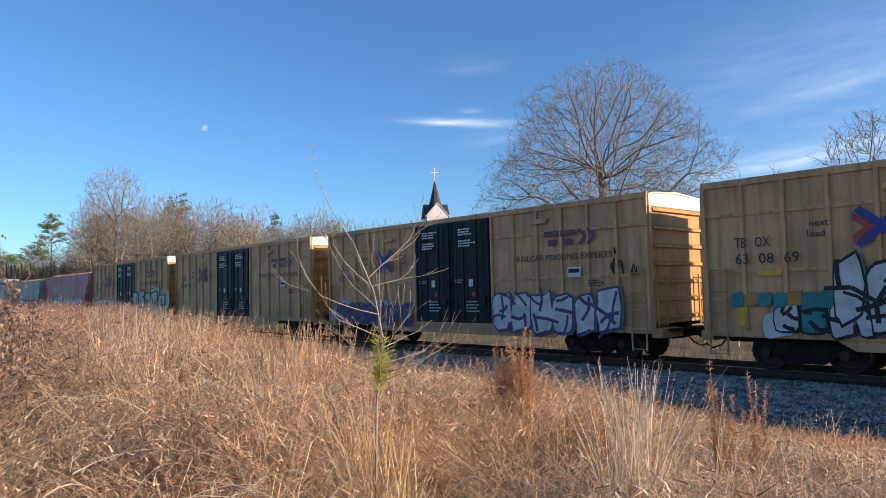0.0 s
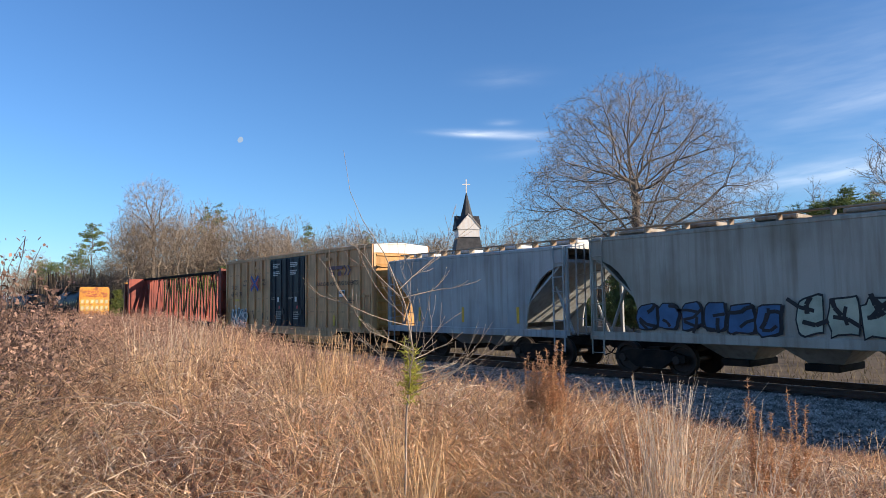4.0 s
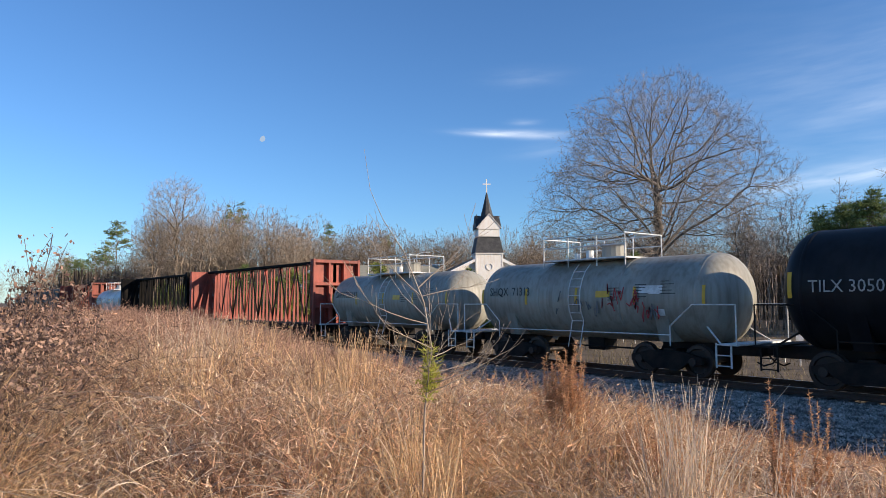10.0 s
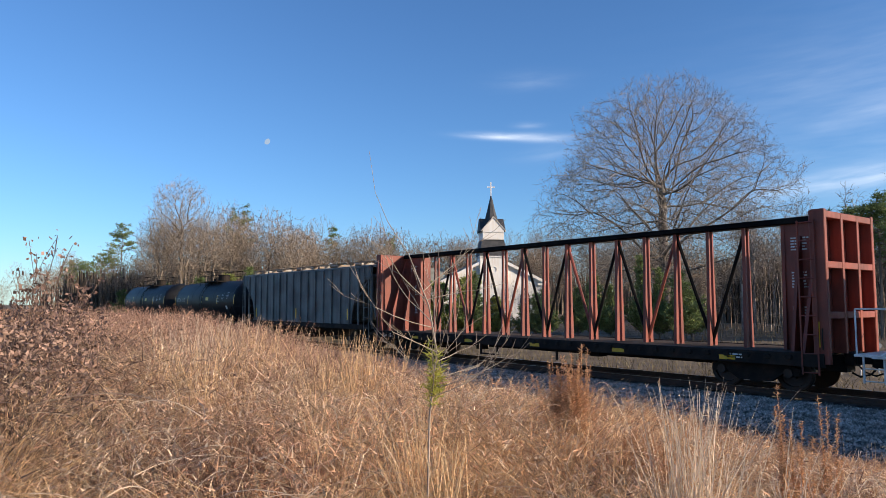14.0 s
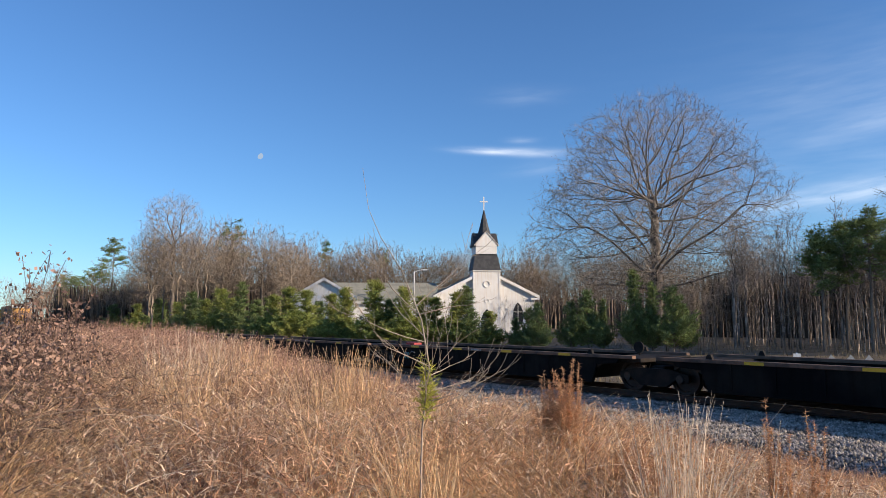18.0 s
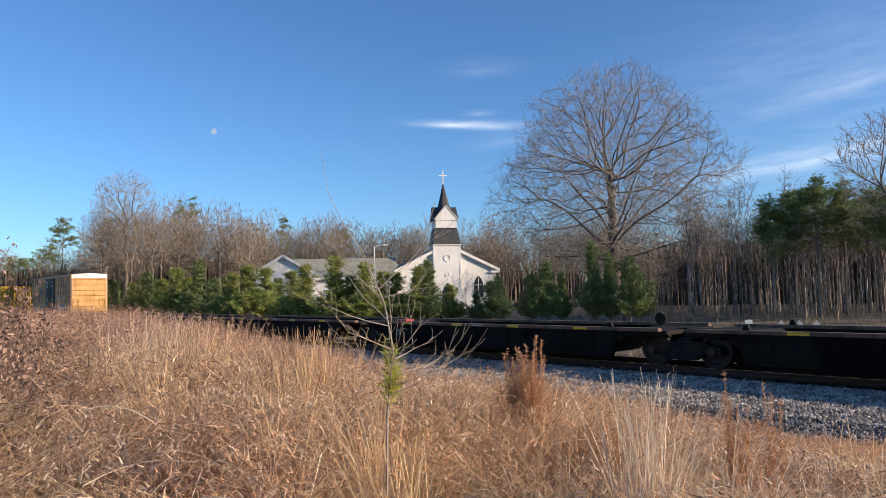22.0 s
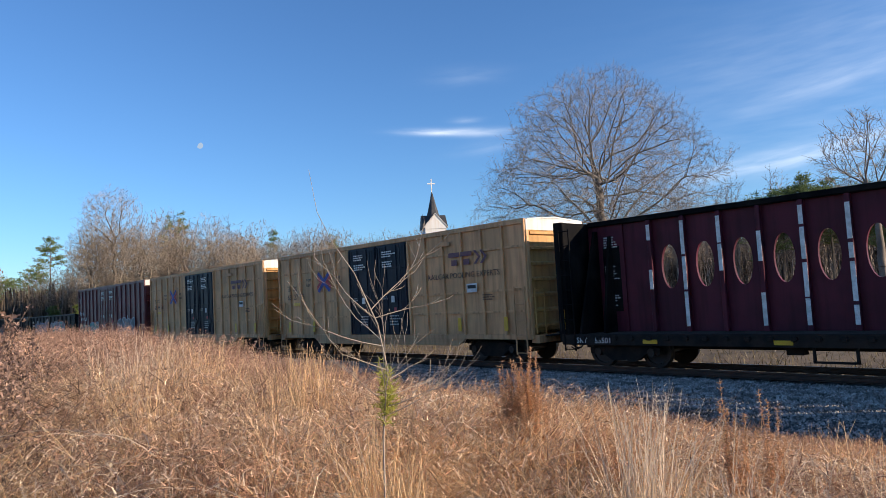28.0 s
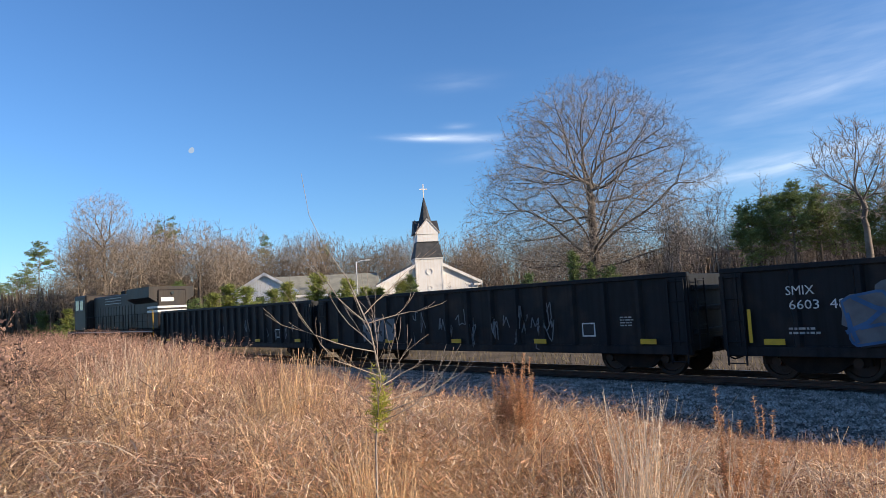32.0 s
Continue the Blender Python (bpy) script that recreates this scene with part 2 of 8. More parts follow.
BLUEP = material("blue_marking", (0.03, 0.05, 0.28), 0.6, rgb2=(0.05, 0.06, 0.2), scale=4, var=0.1, bump=0.0)
FADED = material("faded_purple_marking", (0.12, 0.045, 0.07), 0.6, rgb2=(0.17, 0.08, 0.08), scale=5, var=0.15, bump=0.0)
BROWNP = material("brown_marking", (0.05, 0.03, 0.02), 0.6, var=0.1, bump=0.0)
SPRAY = {n: material("spray_" + n, c, 0.6, rgb2=tuple(k * 0.75 for k in c), scale=2.5, var=0.1, bump=0.0) for n, c in dict(
    white=(0.66, 0.64, 0.60), silver=(0.42, 0.43, 0.46), teal=(0.03, 0.25, 0.23), blue=(0.04, 0.13, 0.28), sky=(0.24, 0.36, 0.46),
    mint=(0.47, 0.50, 0.38), black=(0.012, 0.012, 0.016), purple=(0.10, 0.06, 0.16), red=(0.42, 0.04, 0.04), pink=(0.50, 0.18, 0.22),
    orange=(0.55, 0.22, 0.04), grey=(0.14, 0.15, 0.16), yellow=(0.6, 0.42, 0.06), paleyellow=(0.55, 0.50, 0.28)).items()}
GRAVEL = material("grey_ballast", (0.44, 0.385, 0.325), 0.95, spec=0.08, rgb2=(0.20, 0.175, 0.148), scale=3.5, fine=30, var=0.3, bump=0.6, island=0.45)
BALLASTBED = material("ballast_bed", (0.14, 0.128, 0.11), 0.95, spec=0.1, rgb2=(0.07, 0.063, 0.055), scale=14, fine=45, var=0.45, bump=1.0)
TIE = material("creosoted_tie", (0.055, 0.042, 0.033), 0.9, rgb2=(0.09, 0.075, 0.06), scale=3, stretch=(1, 0.2, 1), var=0.25, bump=0.3, each=0.2)
RAIL = material("rusty_rail", (0.07, 0.042, 0.030), 0.7, metal=0.3, rgb2=(0.10, 0.06, 0.04), scale=3, var=0.2, bump=0.1)
SOIL = material("dry_soil", (0.16, 0.115, 0.068), 0.95, rgb2=(0.09, 0.065, 0.04), scale=0.8, fine=12, var=0.35, bump=0.5)
CHURCHW = material("white_painted_boards", (0.80, 0.78, 0.75), 0.6, rgb2=(0.74, 0.71, 0.67), scale=0.7, var=0.04, bump=0.03, streaks=0.08)
SLATE = material("dark_slate_shingles", (0.035, 0.036, 0.040), 0.7, rgb2=(0.06, 0.06, 0.062), scale=2, fine=14, var=0.3, bump=0.2)
ROOFGREY = material("grey_green_shingles", (0.29, 0.28, 0.23), 0.95, spec=0.08, rgb2=(0.23, 0.225, 0.185), scale=1.2, fine=18, var=0.2, bump=0.2)
GLASSD = material("dark_window_glass", (0.02, 0.022, 0.025), 0.08, rgb2=(0.03, 0.03, 0.035), scale=1, var=0.1, bump=0.0)
BARK = material("grey_brown_bark", (0.21, 0.17, 0.135), 0.95, rgb2=(0.11, 0.088, 0.072), scale=2, fine=20, stretch=(1, 1, 0.3), var=0.3, bump=0.5)
TWIG = material("bare_twigs", (0.35, 0.29, 0.23), 0.95, rgb2=(0.26, 0.21, 0.165), scale=0.5, fine=8, var=0.2, bump=0, island=0.25, spec=0.1)
WOODTWIG = material("winter_wood_twigs", (0.31, 0.245, 0.185), 0.95, rgb2=(0.205, 0.158, 0.118), scale=0.06, fine=3, var=0.2, bump=0, island=0.25, spec=0.1)
TRUNKGREY = material("slim_grey_trunks", (0.34, 0.28, 0.23), 0.95, rgb2=(0.17, 0.14, 0.115), scale=0.3, fine=6, var=0.3, bump=0, island=0.5, spec=0.08)
NEEDLE = plant("pine_needles", (0.23, 0.28, 0.08), (0.36, 0.36, 0.10), island=0.45, scale=0.8, through=0.3)
NEEDLE2 = plant("dark_pine_needles", (0.15, 0.20, 0.075), (0.23, 0.27, 0.10), island=0.4, scale=0.5, through=0.2)
WEED = plant("brown_dead_weeds", (0.69, 0.425, 0.265), (0.32, 0.185, 0.125), island=0.65, scale=0.55)
MAUVE = plant("mauve_brown_weeds", (0.50, 0.305, 0.21), (0.34, 0.20, 0.142), island=0.45, scale=0.4, through=0.3)
FLECK = plant("bleached_weed_bits", (0.94, 0.75, 0.52), (0.64, 0.45, 0.30), island=0.5, scale=0.7, through=0.3)
RUST = plant("rust_dead_weeds", (0.64, 0.38, 0.205), (0.50, 0.29, 0.165), island=0.45, scale=1.2, through=0.35)
STRAW = plant("straw_grass", (0.82, 0.58, 0.33), (0.68, 0.44, 0.24), island=0.35, scale=1.2)
PALE = plant("pale_dry_grass", (0.76, 0.61, 0.45), (0.62, 0.47, 0.33), island=0.3, scale=1.0)
SEED = plant("fluffy_seed_heads", (0.62, 0.47, 0.34), (0.48, 0.35, 0.24), island=0.4, scale=1.0)
LEAFRED = plant("dry_red_leaves", (0.21, 0.128, 0.10), (0.33, 0.215, 0.155), island=0.6, scale=1.2, through=0.15)
DARKSTEM = material("dark_bramble_stems", (0.11, 0.07, 0.055), 0.85, rgb2=(0.17, 0.115, 0.085), scale=3, fine=30, var=0.2, bump=0.0, island=0.3)
LEAFGREEN = plant("yellow_green_leaves", (0.50, 0.48, 0.10), (0.40, 0.38, 0.08), island=0.3, scale=2.0)
MOONM = bpy.data.materials.new("moonlight")
MOONM.use_nodes = True
MOONM.node_tree.nodes["Principled BSDF"].inputs["Base Color"].default_value = (0, 0, 0, 1)
MOONM.node_tree.nodes["Principled BSDF"].inputs["Emission Color"].default_value = (0.36, 0.47, 0.62, 1)
MOONM.node_tree.nodes["Principled BSDF"].inputs["Emission Strength"].default_value = 0.85


# ---- mesh tools ----
class M:
    """A mesh in the making."""

    def __init__(self):
        self.v, self.f = [], []

    def add(self, verts, faces):
        n = len(self.v)
        self.v += [tuple(p) for p in verts]
        self.f += [tuple(i + n for i in f) for f in faces]
        return self

    def box(self, x0, x1, y0, y1, z0, z1, b=0.0):
        if b <= 0:
            vs = [(x, y, z) for x in (x0, x1) for y in (y0, y1) for z in (z0, z1)]
            return self.add(vs, [(0, 1, 3, 2), (4, 6, 7, 5), (0, 4, 5, 1), (2, 3, 7, 6), (0, 2, 6, 4), (1, 5, 7, 3)])
        lo, hi, vs, ix = (x0, y0, z0), (x1, y1, z1), [], {}
        for sx in (0, 1):
            for sy in (0, 1):
                for sz in (0, 1):
                    s = (sx, sy, sz)
                    for a in range(3):
                        ix[s, a] = len(vs)
                        vs.append([((hi if s[k] else lo)[k] + (0 if k == a else (-b if s[k] else b))) for k in range(3)])
        fs = []
        for a in range(3):
            p, q = (a + 1) % 3, (a + 2) % 3
            for sa in (0, 1):
                ring = []
                for sp, sq in ((0, 0), (1, 0), (1, 1), (0, 1)):
                    s = [0, 0, 0]
                    s[a], s[p], s[q] = sa, sp, sq
                    ring.append(ix[tuple(s), a])
                fs.append(tuple(ring if sa else ring[::-1]))
            for sp in (0, 1):
                for sq in (0, 1):
                    s0, s1 = [0, 0, 0], [0, 0, 0]
                    s0[p] = s1[p] = sp
                    s0[q] = s1[q] = sq
                    s1[a] = 1
                    e = (ix[tuple(s0), p], ix[tuple(s1), p], ix[tuple(s1), q], ix[tuple(s0), q])
                    fs.append(e if sp != sq else e[::-1])
        for s in {k[0] for k in ix}:
            e = (ix[s, 0], ix[s, 1], ix[s, 2])
            fs.append(e if sum(s) % 2 else e[::-1])
        return self.add(vs, fs)

    def tube(self, p0, p1, r0, r1=None, n=8, cap=True):
        p0, p1 = Vector(p0), Vector(p1)
        r1 = r0 if r1 is None else r1
        d = (p1 - p0).normalized()
        u = d.orthogonal().normalized()
        w = d.cross(u)
        vs = []
        for p, r in ((p0, r0), (p1, r1)):
            for k in range(n):
                a = 2 * math.pi * k / n
                vs.append(p + r * (math.cos(a) * u + math.sin(a) * w))
        fs = [(k, (k + 1) % n, n + (k + 1) % n, n + k) for k in range(n)]
        if cap:
            fs += [tuple(range(n))[::-1], tuple(range(n, 2 * n))]
        return self.add(vs, fs)

    def path(self, pts, r, n=6):
        for a, b in zip(pts, pts[1:]):
            self.tube(a, b, r, n=n)
        return self

    def prism(self, poly, lo, hi, axis="y"):
        """A flat outline drawn out along an axis: poly holds (x, z) for y, (y, z) for x, (x, y) for z."""
        n = len(poly)
        put = {"y": lambda a, b, c: (a, c, b), "x": lambda a, b, c: (c, a, b), "z": lambda a, b, c: (a, b, c)}[axis]
        vs = [put(a, b, lo) for a, b in poly] + [put(a, b, hi) for a, b in poly]
        return self.add(vs, [tuple(range(n)), tuple(range(n, 2 * n))[::-1]] + [(k, n + k, n + (k + 1) % n, (k + 1) % n) for k in range(n)])

    def rings(self, rings, close=True, cap=True):
        """A skin over rings of equally many points."""
        n, vs, fs = len(rings[0]), [p for r in rings for p in r], []
        for i in range(len(rings) - 1):
            for k in range(n if close else n - 1):
                fs.append((i * n + k, i * n + (k + 1) % n, (i + 1) * n + (k + 1) % n, (i + 1) * n + k))
        if cap:
            fs += [tuple(range(n))[::-1], tuple(range((len(rings) - 1) * n, len(rings) * n))]
        return self.add(vs, fs)

    def quad(self, a, b, c, d):
        return self.add([a, b, c, d], [(0, 1, 2, 3)])


def mesh_of(name, m, mat_, smooth=False):
    me = bpy.data.meshes.new(name)
    me.from_pydata(m.v, [], m.f)
    me.materials.append(mat_)
    if smooth:
        me.shade_smooth() if hasattr(me, "shade_smooth") else None
        me.set_sharp_from_angle(angle=radians(40))
    me.update()
    return me


def thing(name, label, category, m=None, group="", kind=""):
    ob = new(name)
    if m is not None:
        ob.matrix_world = m
    return tagged(ob, label, category, group, kind)


def part(name, m, mat_, parent, label="", at=None, smooth=False):
    data = m if isinstance(m, bpy.types.Mesh) else mesh_of(name, m, mat_, smooth)
    ob = new(name, data)
    ob.parent = parent
    if at is not None:
        ob.matrix_basis = at if isinstance(at, Matrix) else Matrix.Translation(at)
    return tagged(ob, label)


def raw_mesh(name, verts, faces, mat_, smooth=False):
    """A mesh straight from arrays; faces all of one size."""
    verts, faces = np.asarray(verts, np.float32), np.asarray(faces, np.int32)
    me = bpy.data.meshes.new(name)
    k = faces.shape[1]
    me.vertices.add(len(verts))
    me.vertices.foreach_set("co", verts.ravel())
    me.loops.add(faces.size)
    me.loops.foreach_set("vertex_index", faces.ravel())
    me.polygons.add(len(faces))
    me.polygons.foreach_set("loop_start", np.arange(0, faces.size, k, dtype=np.int32))
    me.materials.append(mat_)
    me.update(calc_edges=True)
    if smooth:
        me.shade_smooth()
    return me


_fonts = {}


def words(name, text, size, mat_, parent, at, width=None, label="", bold=0.0):
    """Lettering as a thin mesh, standing on a wall that faces -y; at is its lower left corner."""
    key = (text, size, mat_.name, bold, width)
    if key not in _fonts:
        cu = bpy.data.curves.new(name, "FONT")
        cu.body, cu.size, cu.extrude, cu.offset, cu.resolution_u = text, size * 1.37, 0.003, bold, 2
        tmp = bpy.data.objects.new(name, cu)
        me = bpy.data.meshes.new_from_object(tmp)
        bpy.data.objects.remove(tmp)
        co = np.empty(len(me.vertices) * 3, np.float32)
        me.vertices.foreach_get("co", co)
        co = co.reshape(-1, 3)
        if len(co):
            co[:, 0] -= co[:, 0].min()
            if width:
                co[:, 0] *= width / max(co[:, 0].max(), 1e-6)
        me.vertices.foreach_set("co", np.stack([co[:, 0], co[:, 2] * 0 - 0.004 * (co[:, 2] > 0), co[:, 1]], 1).ravel().astype(np.float32))
        me.materials.clear()
        me.materials.append(mat_)
        me.update()
        _fonts[key] = me
    return part(name, _fonts[key], mat_, parent, label, at)


# ---- the lie of the land ----
TRACK = 18.41          # metres from the camera to the middle of the track


def smooth01(a):
    a = np.clip(a, 0, 1)
    return a * a * (3 - 2 * a)


def ground_z(x, y):
    x, y = np.asarray(x, float), np.asarray(y, float)
    top = 0.72 + 0.14 * smooth01((-x - 6) / 25) - 0.25 * smooth01((x + 2.0) / 7)
    bump = 0.05 * np.sin(x * 0.9 + 1.3) * np.sin(y * 0.8) + 0.04 * np.sin(x * 0.31 + y * 0.47)
    edge = 2.4 + 5.0 * smooth01((-x - 7) / 14)
    d = np.clip((y - edge) / (13.2 - edge), 0, 1)
    d = 0.75 * d + 0.25 * smooth01(d)
    z = (top + bump) * (1 - d) + (-0.55) * d
    far = smooth01((y - 22.0) / 25.0)
    z = np.where(y > 15, -0.55 + 0.62 * far + 0.03 * np.sin(x * 0.1) * far, z)
    return z


# ---- ground ----
def make_ground():
    xs = np.unique(np.concatenate([np.linspace(-60, 14, 150), np.linspace(-2500, -60, 40), np.linspace(14, 1500, 30)]))
    ys = np.unique(np.concatenate([np.linspace(-14, 24, 96), np.linspace(24, 120, 40), np.linspace(120, 2500, 20), np.linspace(-1500, -14, 20)]))
    X, Y = np.meshgrid(xs, ys, indexing="ij")
    V = np.stack([X, Y, ground_z(X, Y)], -1).reshape(-1, 3)
    n, k = len(xs), len(ys)
    a = (np.arange(n - 1)[:, None] * k + np.arange(k - 1)).ravel()
    F = np.stack([a, a + k, a + k + 1, a + 1], 1)
    tagged(new("ground", raw_mesh("ground", V, F, SOIL, True)), "dry brown field soil rolling down to the railway", "ground", kind="structure")


make_ground()


# ---- track ----
def make_track():
    bed = M()
    X0, X1 = -900.0, 260.0
    prof = [(-5.6, -0.62), (-4.7, -0.32), (-2.7, -0.20), (2.35, -0.20), (3.6, -0.4), (4.9, -0.62)]
    xs = [X0 + (X1 - X0) * i / 400 for i in range(401)]
    rr = random.Random(3)
    rings_ = [[(x, TRACK + y + rr.uniform(-0.07, 0.07), z + rr.uniform(-0.02, 0.02)) for y, z in prof] for x in xs]
    bed.rings(rings_, close=False, cap=False)
    b = tagged(new("ballast", mesh_of("ballast", bed, BALLASTBED)), "grey crushed-stone ballast bed under the track", "ballast", kind="structure")
    # loose stones on the camera's side, each with its own faces
    rs = np.random.RandomState(5)
    N = 34000
    x = np.concatenate([rs.uniform(-34, 1, N), rs.uniform(-16, 1, 15000)])
    y = rs.uniform(-5.5, -1.2, len(x))
    z = np.interp(y, [p[0] for p in prof], [p[1] for p in prof])
    base = np.array([(1, 0, 0), (-1, 0, 0), (0, 1, 0), (0, -1, 0), (0, 0, 1), (0, 0, -1)], float)
    V = base[None] * rs.uniform(0.018, 0.05, (len(x), 6, 1)) + rs.uniform(-0.012, 0.012, (len(x), 6, 3))
    a = rs.uniform(0, 6.28, len(x))
    c, s = np.cos(a)[:, None], np.sin(a)[:, None]
    V = np.stack([V[..., 0] * c - V[..., 1] * s, V[..., 0] * s + V[..., 1] * c, V[..., 2]], -1)
    V += np.stack([x, TRACK + y, z + 0.012], 1)[:, None]
    F = np.array([(0, 2, 4), (2, 1, 4), (1, 3, 4), (3, 0, 4), (2, 0, 5), (1, 2, 5), (3, 1, 5), (0, 3, 5)])
    F = (F[None] + np.arange(len(x))[:, None, None] * 6).reshape(-1, 3)
    st = new("ballast_stones", raw_mesh("ballast_stones", V.reshape(-1, 3), F, GRAVEL))
    tagged(st, "loose angular grey ballast stones beside the rails", "gravel", kind="stuff")
    # rails
    for side in (-1, 1):
        yc = TRACK + side * 0.755
        head = [(-0.036, -0.045), (-0.036, -0.008), (-0.028, 0), (0.028, 0), (0.036, -0.008), (0.036, -0.045),
                (0.010, -0.06), (0.010, -0.135), (0.07, -0.15), (0.07, -0.165), (-0.07, -0.165), (-0.07, -0.15), (-0.010, -0.135), (-0.010, -0.06)]
        r = M().prism([(yc + a_, b_) for a_, b_ in head], X0, X1, "x")
        rail = tagged(new("rail", mesh_of("rail", r, RAIL)), "rusty steel rail with a polished head on the ties", "rail", "rails of the track", "structure")
        part("running_surface", M().box(X0, X1, yc - 0.03, yc + 0.03, 0.0, 0.003), BRIGHT, rail, "polished rail head")
    tie = mesh_of("tie", M().box(-0.115, 0.115, -1.3, 1.3, -0.36, -0.165, 0.012), TIE)
    row = thing("ties", "dark creosoted wooden railway ties in ballast", "railway ties", pose(0, TRACK, 0), kind="structure")
    for i in range(130):
        part("tie", tie, TIE, row, at=(-68.5 + i * 0.53, rr.uniform(-0.03, 0.03), 0))
    far = M()
    for i in range(int((-69.5 - X0) / 0.53)):
        x = -69.03 - i * 0.53
        far.box(x - 0.115, x + 0.115, -1.3, 1.3, -0.36, -0.165)
    for i in range(100):
        far.box(0.4 + i * 0.53, 0.63 + i * 0.53, -1.3, 1.3, -0.36, -0.165)
    tagged(part("far_ties", far, TIE, row), kind="stuff")


make_track()

# ---- the train: shared running gear ----
SPEED = (19.8405, -0.006528, -0.00032896, 1.7423e-06)
WHEEL_R = 0.46


def run(t):
    """How far the train has rolled after t seconds."""
    return sum(c * t ** (k + 1) for k, c in enumerate(SPEED))


def wheelset_mesh():
    m = M()
    for s in (-1, 1):
        y0 = s * 0.72
        prof = [(0.06, -0.02), (0.44, -0.03), (0.487, -0.045), (0.487, -0.02), (WHEEL_R + 0.002, 0.0), (WHEEL_R - 0.006, 0.10), (0.36, 0.105), (0.34, 0.06), (0.14, 0.05), (0.13, 0.115), (0.06, 0.12)]
        n = 20
        m.rings([[(r * math.cos(2 * math.pi * k / n), y0 + s * y, r * math.sin(2 * math.pi * k / n)) for k in range(n)] for r, y in prof], cap=False)
        for k in range(3):
            a = k * 2.094
            m.tube((0.24 * math.cos(a), y0 + s * 0.052, 0.24 * math.sin(a)), (0.24 * math.cos(a), y0 + s * 0.062, 0.24 * math.sin(a)), 0.03, n=6)
    m.tube((0, -1.02, 0), (0, 1.02, 0), 0.085, n=10)
    for s in (-1, 1):
        m.tube((0, s * 0.98, 0), (0, s * 1.12, 0), 0.12, n=8)
    return mesh_of("wheelset", m, WHEEL, True)


WHEELSET = wheelset_mesh()


def sideframe_mesh():
    m = M()
    top = [(-1.15, 0.40), (-1.15, 0.58), (-0.98, 0.62), (-0.55, 0.72), (0.55, 0.72), (0.98, 0.62), (1.15, 0.58), (1.15, 0.40), (0.98, 0.40), (0.78, 0.46),
           (0.42, 0.22), (-0.42, 0.22), (-0.78, 0.46), (-0.98, 0.40)]
    m.prism(top, -0.09, 0.09, "y")
    return m


SIDEFRAME = mesh_of("sideframe", sideframe_mesh(), FRAME)
_spring = M()
for sx in (-0.2, 0.0, 0.2):
    for k in range(6):
        _spring.tube((sx, 0, 0.27 + k * 0.05), (sx, 0, 0.295 + k * 0.05), 0.075, n=8)
SPRING = mesh_of("spring_group", _spring, BRIGHT)
BOLSTER = mesh_of("bolster", M().box(-0.22, 0.22, -0.85, 0.85, 0.42, 0.78, 0.03).box(-0.9, 0.9, -0.09, 0.09, 0.30, 0.42).box(-0.86, -0.74, -0.75, 0.75, 0.3, 0.5).box(0.74, 0.86, -0.75, 0.75, 0.3, 0.5), FRAME)
_coup = M().box(0.0, 0.55, -0.10, 0.10, 0.72, 0.94, 0.02).box(0.5, 0.80, -0.17, 0.17, 0.68, 0.98, 0.04).box(-0.1, 0.12, -0.30, 0.30, 0.66, 1.0, 0.03)
COUPLER = mesh_of("coupler", _coup, FRAME)
_hose = M().path([(0, 0.25, 0.68), (0.15, 0.26, 0.5), (0.4, 0.24, 0.42), (0.6, 0.18, 0.5)], 0.022)
HOSE = mesh_of("brake_hose", _hose, FRAME)
LIVE = []          # (car, its middle along the train, [wheelsets])


def running_gear(car, centres, ends):
    sets = []
    for xc in centres:
        tk = part("truck", BOLSTER, FRAME, car, "black cast-steel four-wheel truck", (xc, 0, 0))
        for s in (-1, 1):
            part("sideframe", SIDEFRAME, FRAME, tk, at=(0, s * 1.0, 0))
        part("spring_group", SPRING, BRIGHT, tk, at=(0, -1.0, 0))
        for dx in (-0.88, 0.88):
            sets.append(part("wheelset", WHEELSET, WHEEL, tk, at=(dx, 0, WHEEL_R)))
    for x, s in ends:
        part("coupler", COUPLER, FRAME, car, at=pose(x, 0, 0, 0, 0, 0 if s > 0 else 180))
        part("brake_hose", HOSE, FRAME, car, at=pose(x, 0, 0, 0, 0, 0 if s > 0 else 180))
    return sets


def ladder(car, x, y, z0, z1, w=0.45, mat_=None, along="x", n=None, label="steel ladder"):
    m = M()
    n = n or max(2, int((z1 - z0) / 0.38))
    for k in range(n):
        z = z0 + (z1 - z0) * k / (n - 1)
        if along == "x":
            m.tube((x - w / 2, y, z), (x + w / 2, y, z), 0.016, n=5)
        else:
            m.tube((x, y - w / 2, z), (x, y + w / 2, z), 0.016, n=5)
    for s in (-1, 1):
        a = (x + s * w / 2, y) if along == "x" else (x, y + s * w / 2)
        m.box(a[0] - 0.018, a[0] + 0.018, a[1] - 0.018, a[1] + 0.018, z0 - 0.05, z1 + 0.05)
    return part("ladder", m, mat_ or FRAME, car, label)


def start(name, label, category, front, rear, group="cars of the freight train"):
    car = thing(name, label, category, pose((front + rear) / 2, TRACK, 0), group)
    return car, front - rear


def finish(car, front, rear, sets):
    LIVE.append((car, (front + rear) / 2, sets))


def bars(car, x, z, w, n, mat_, y, h=0.035, gap=0.075, seed=1, name="small_print"):
    """Lines of print too small to read."""
    r, m = random.Random(seed), M()
    for k in range(n):
        x0 = x
        end = x + w * r.uniform(0.65, 1.0)
        while x0 < end - 0.03:
            ww = min(r.uniform(0.05, 0.16), end - x0)
            m.box(x0, x0 + ww, y - 0.004, y, z - k * gap - h, z - k * gap)
            x0 += ww + 0.03
    return part(name, m, mat_, car)


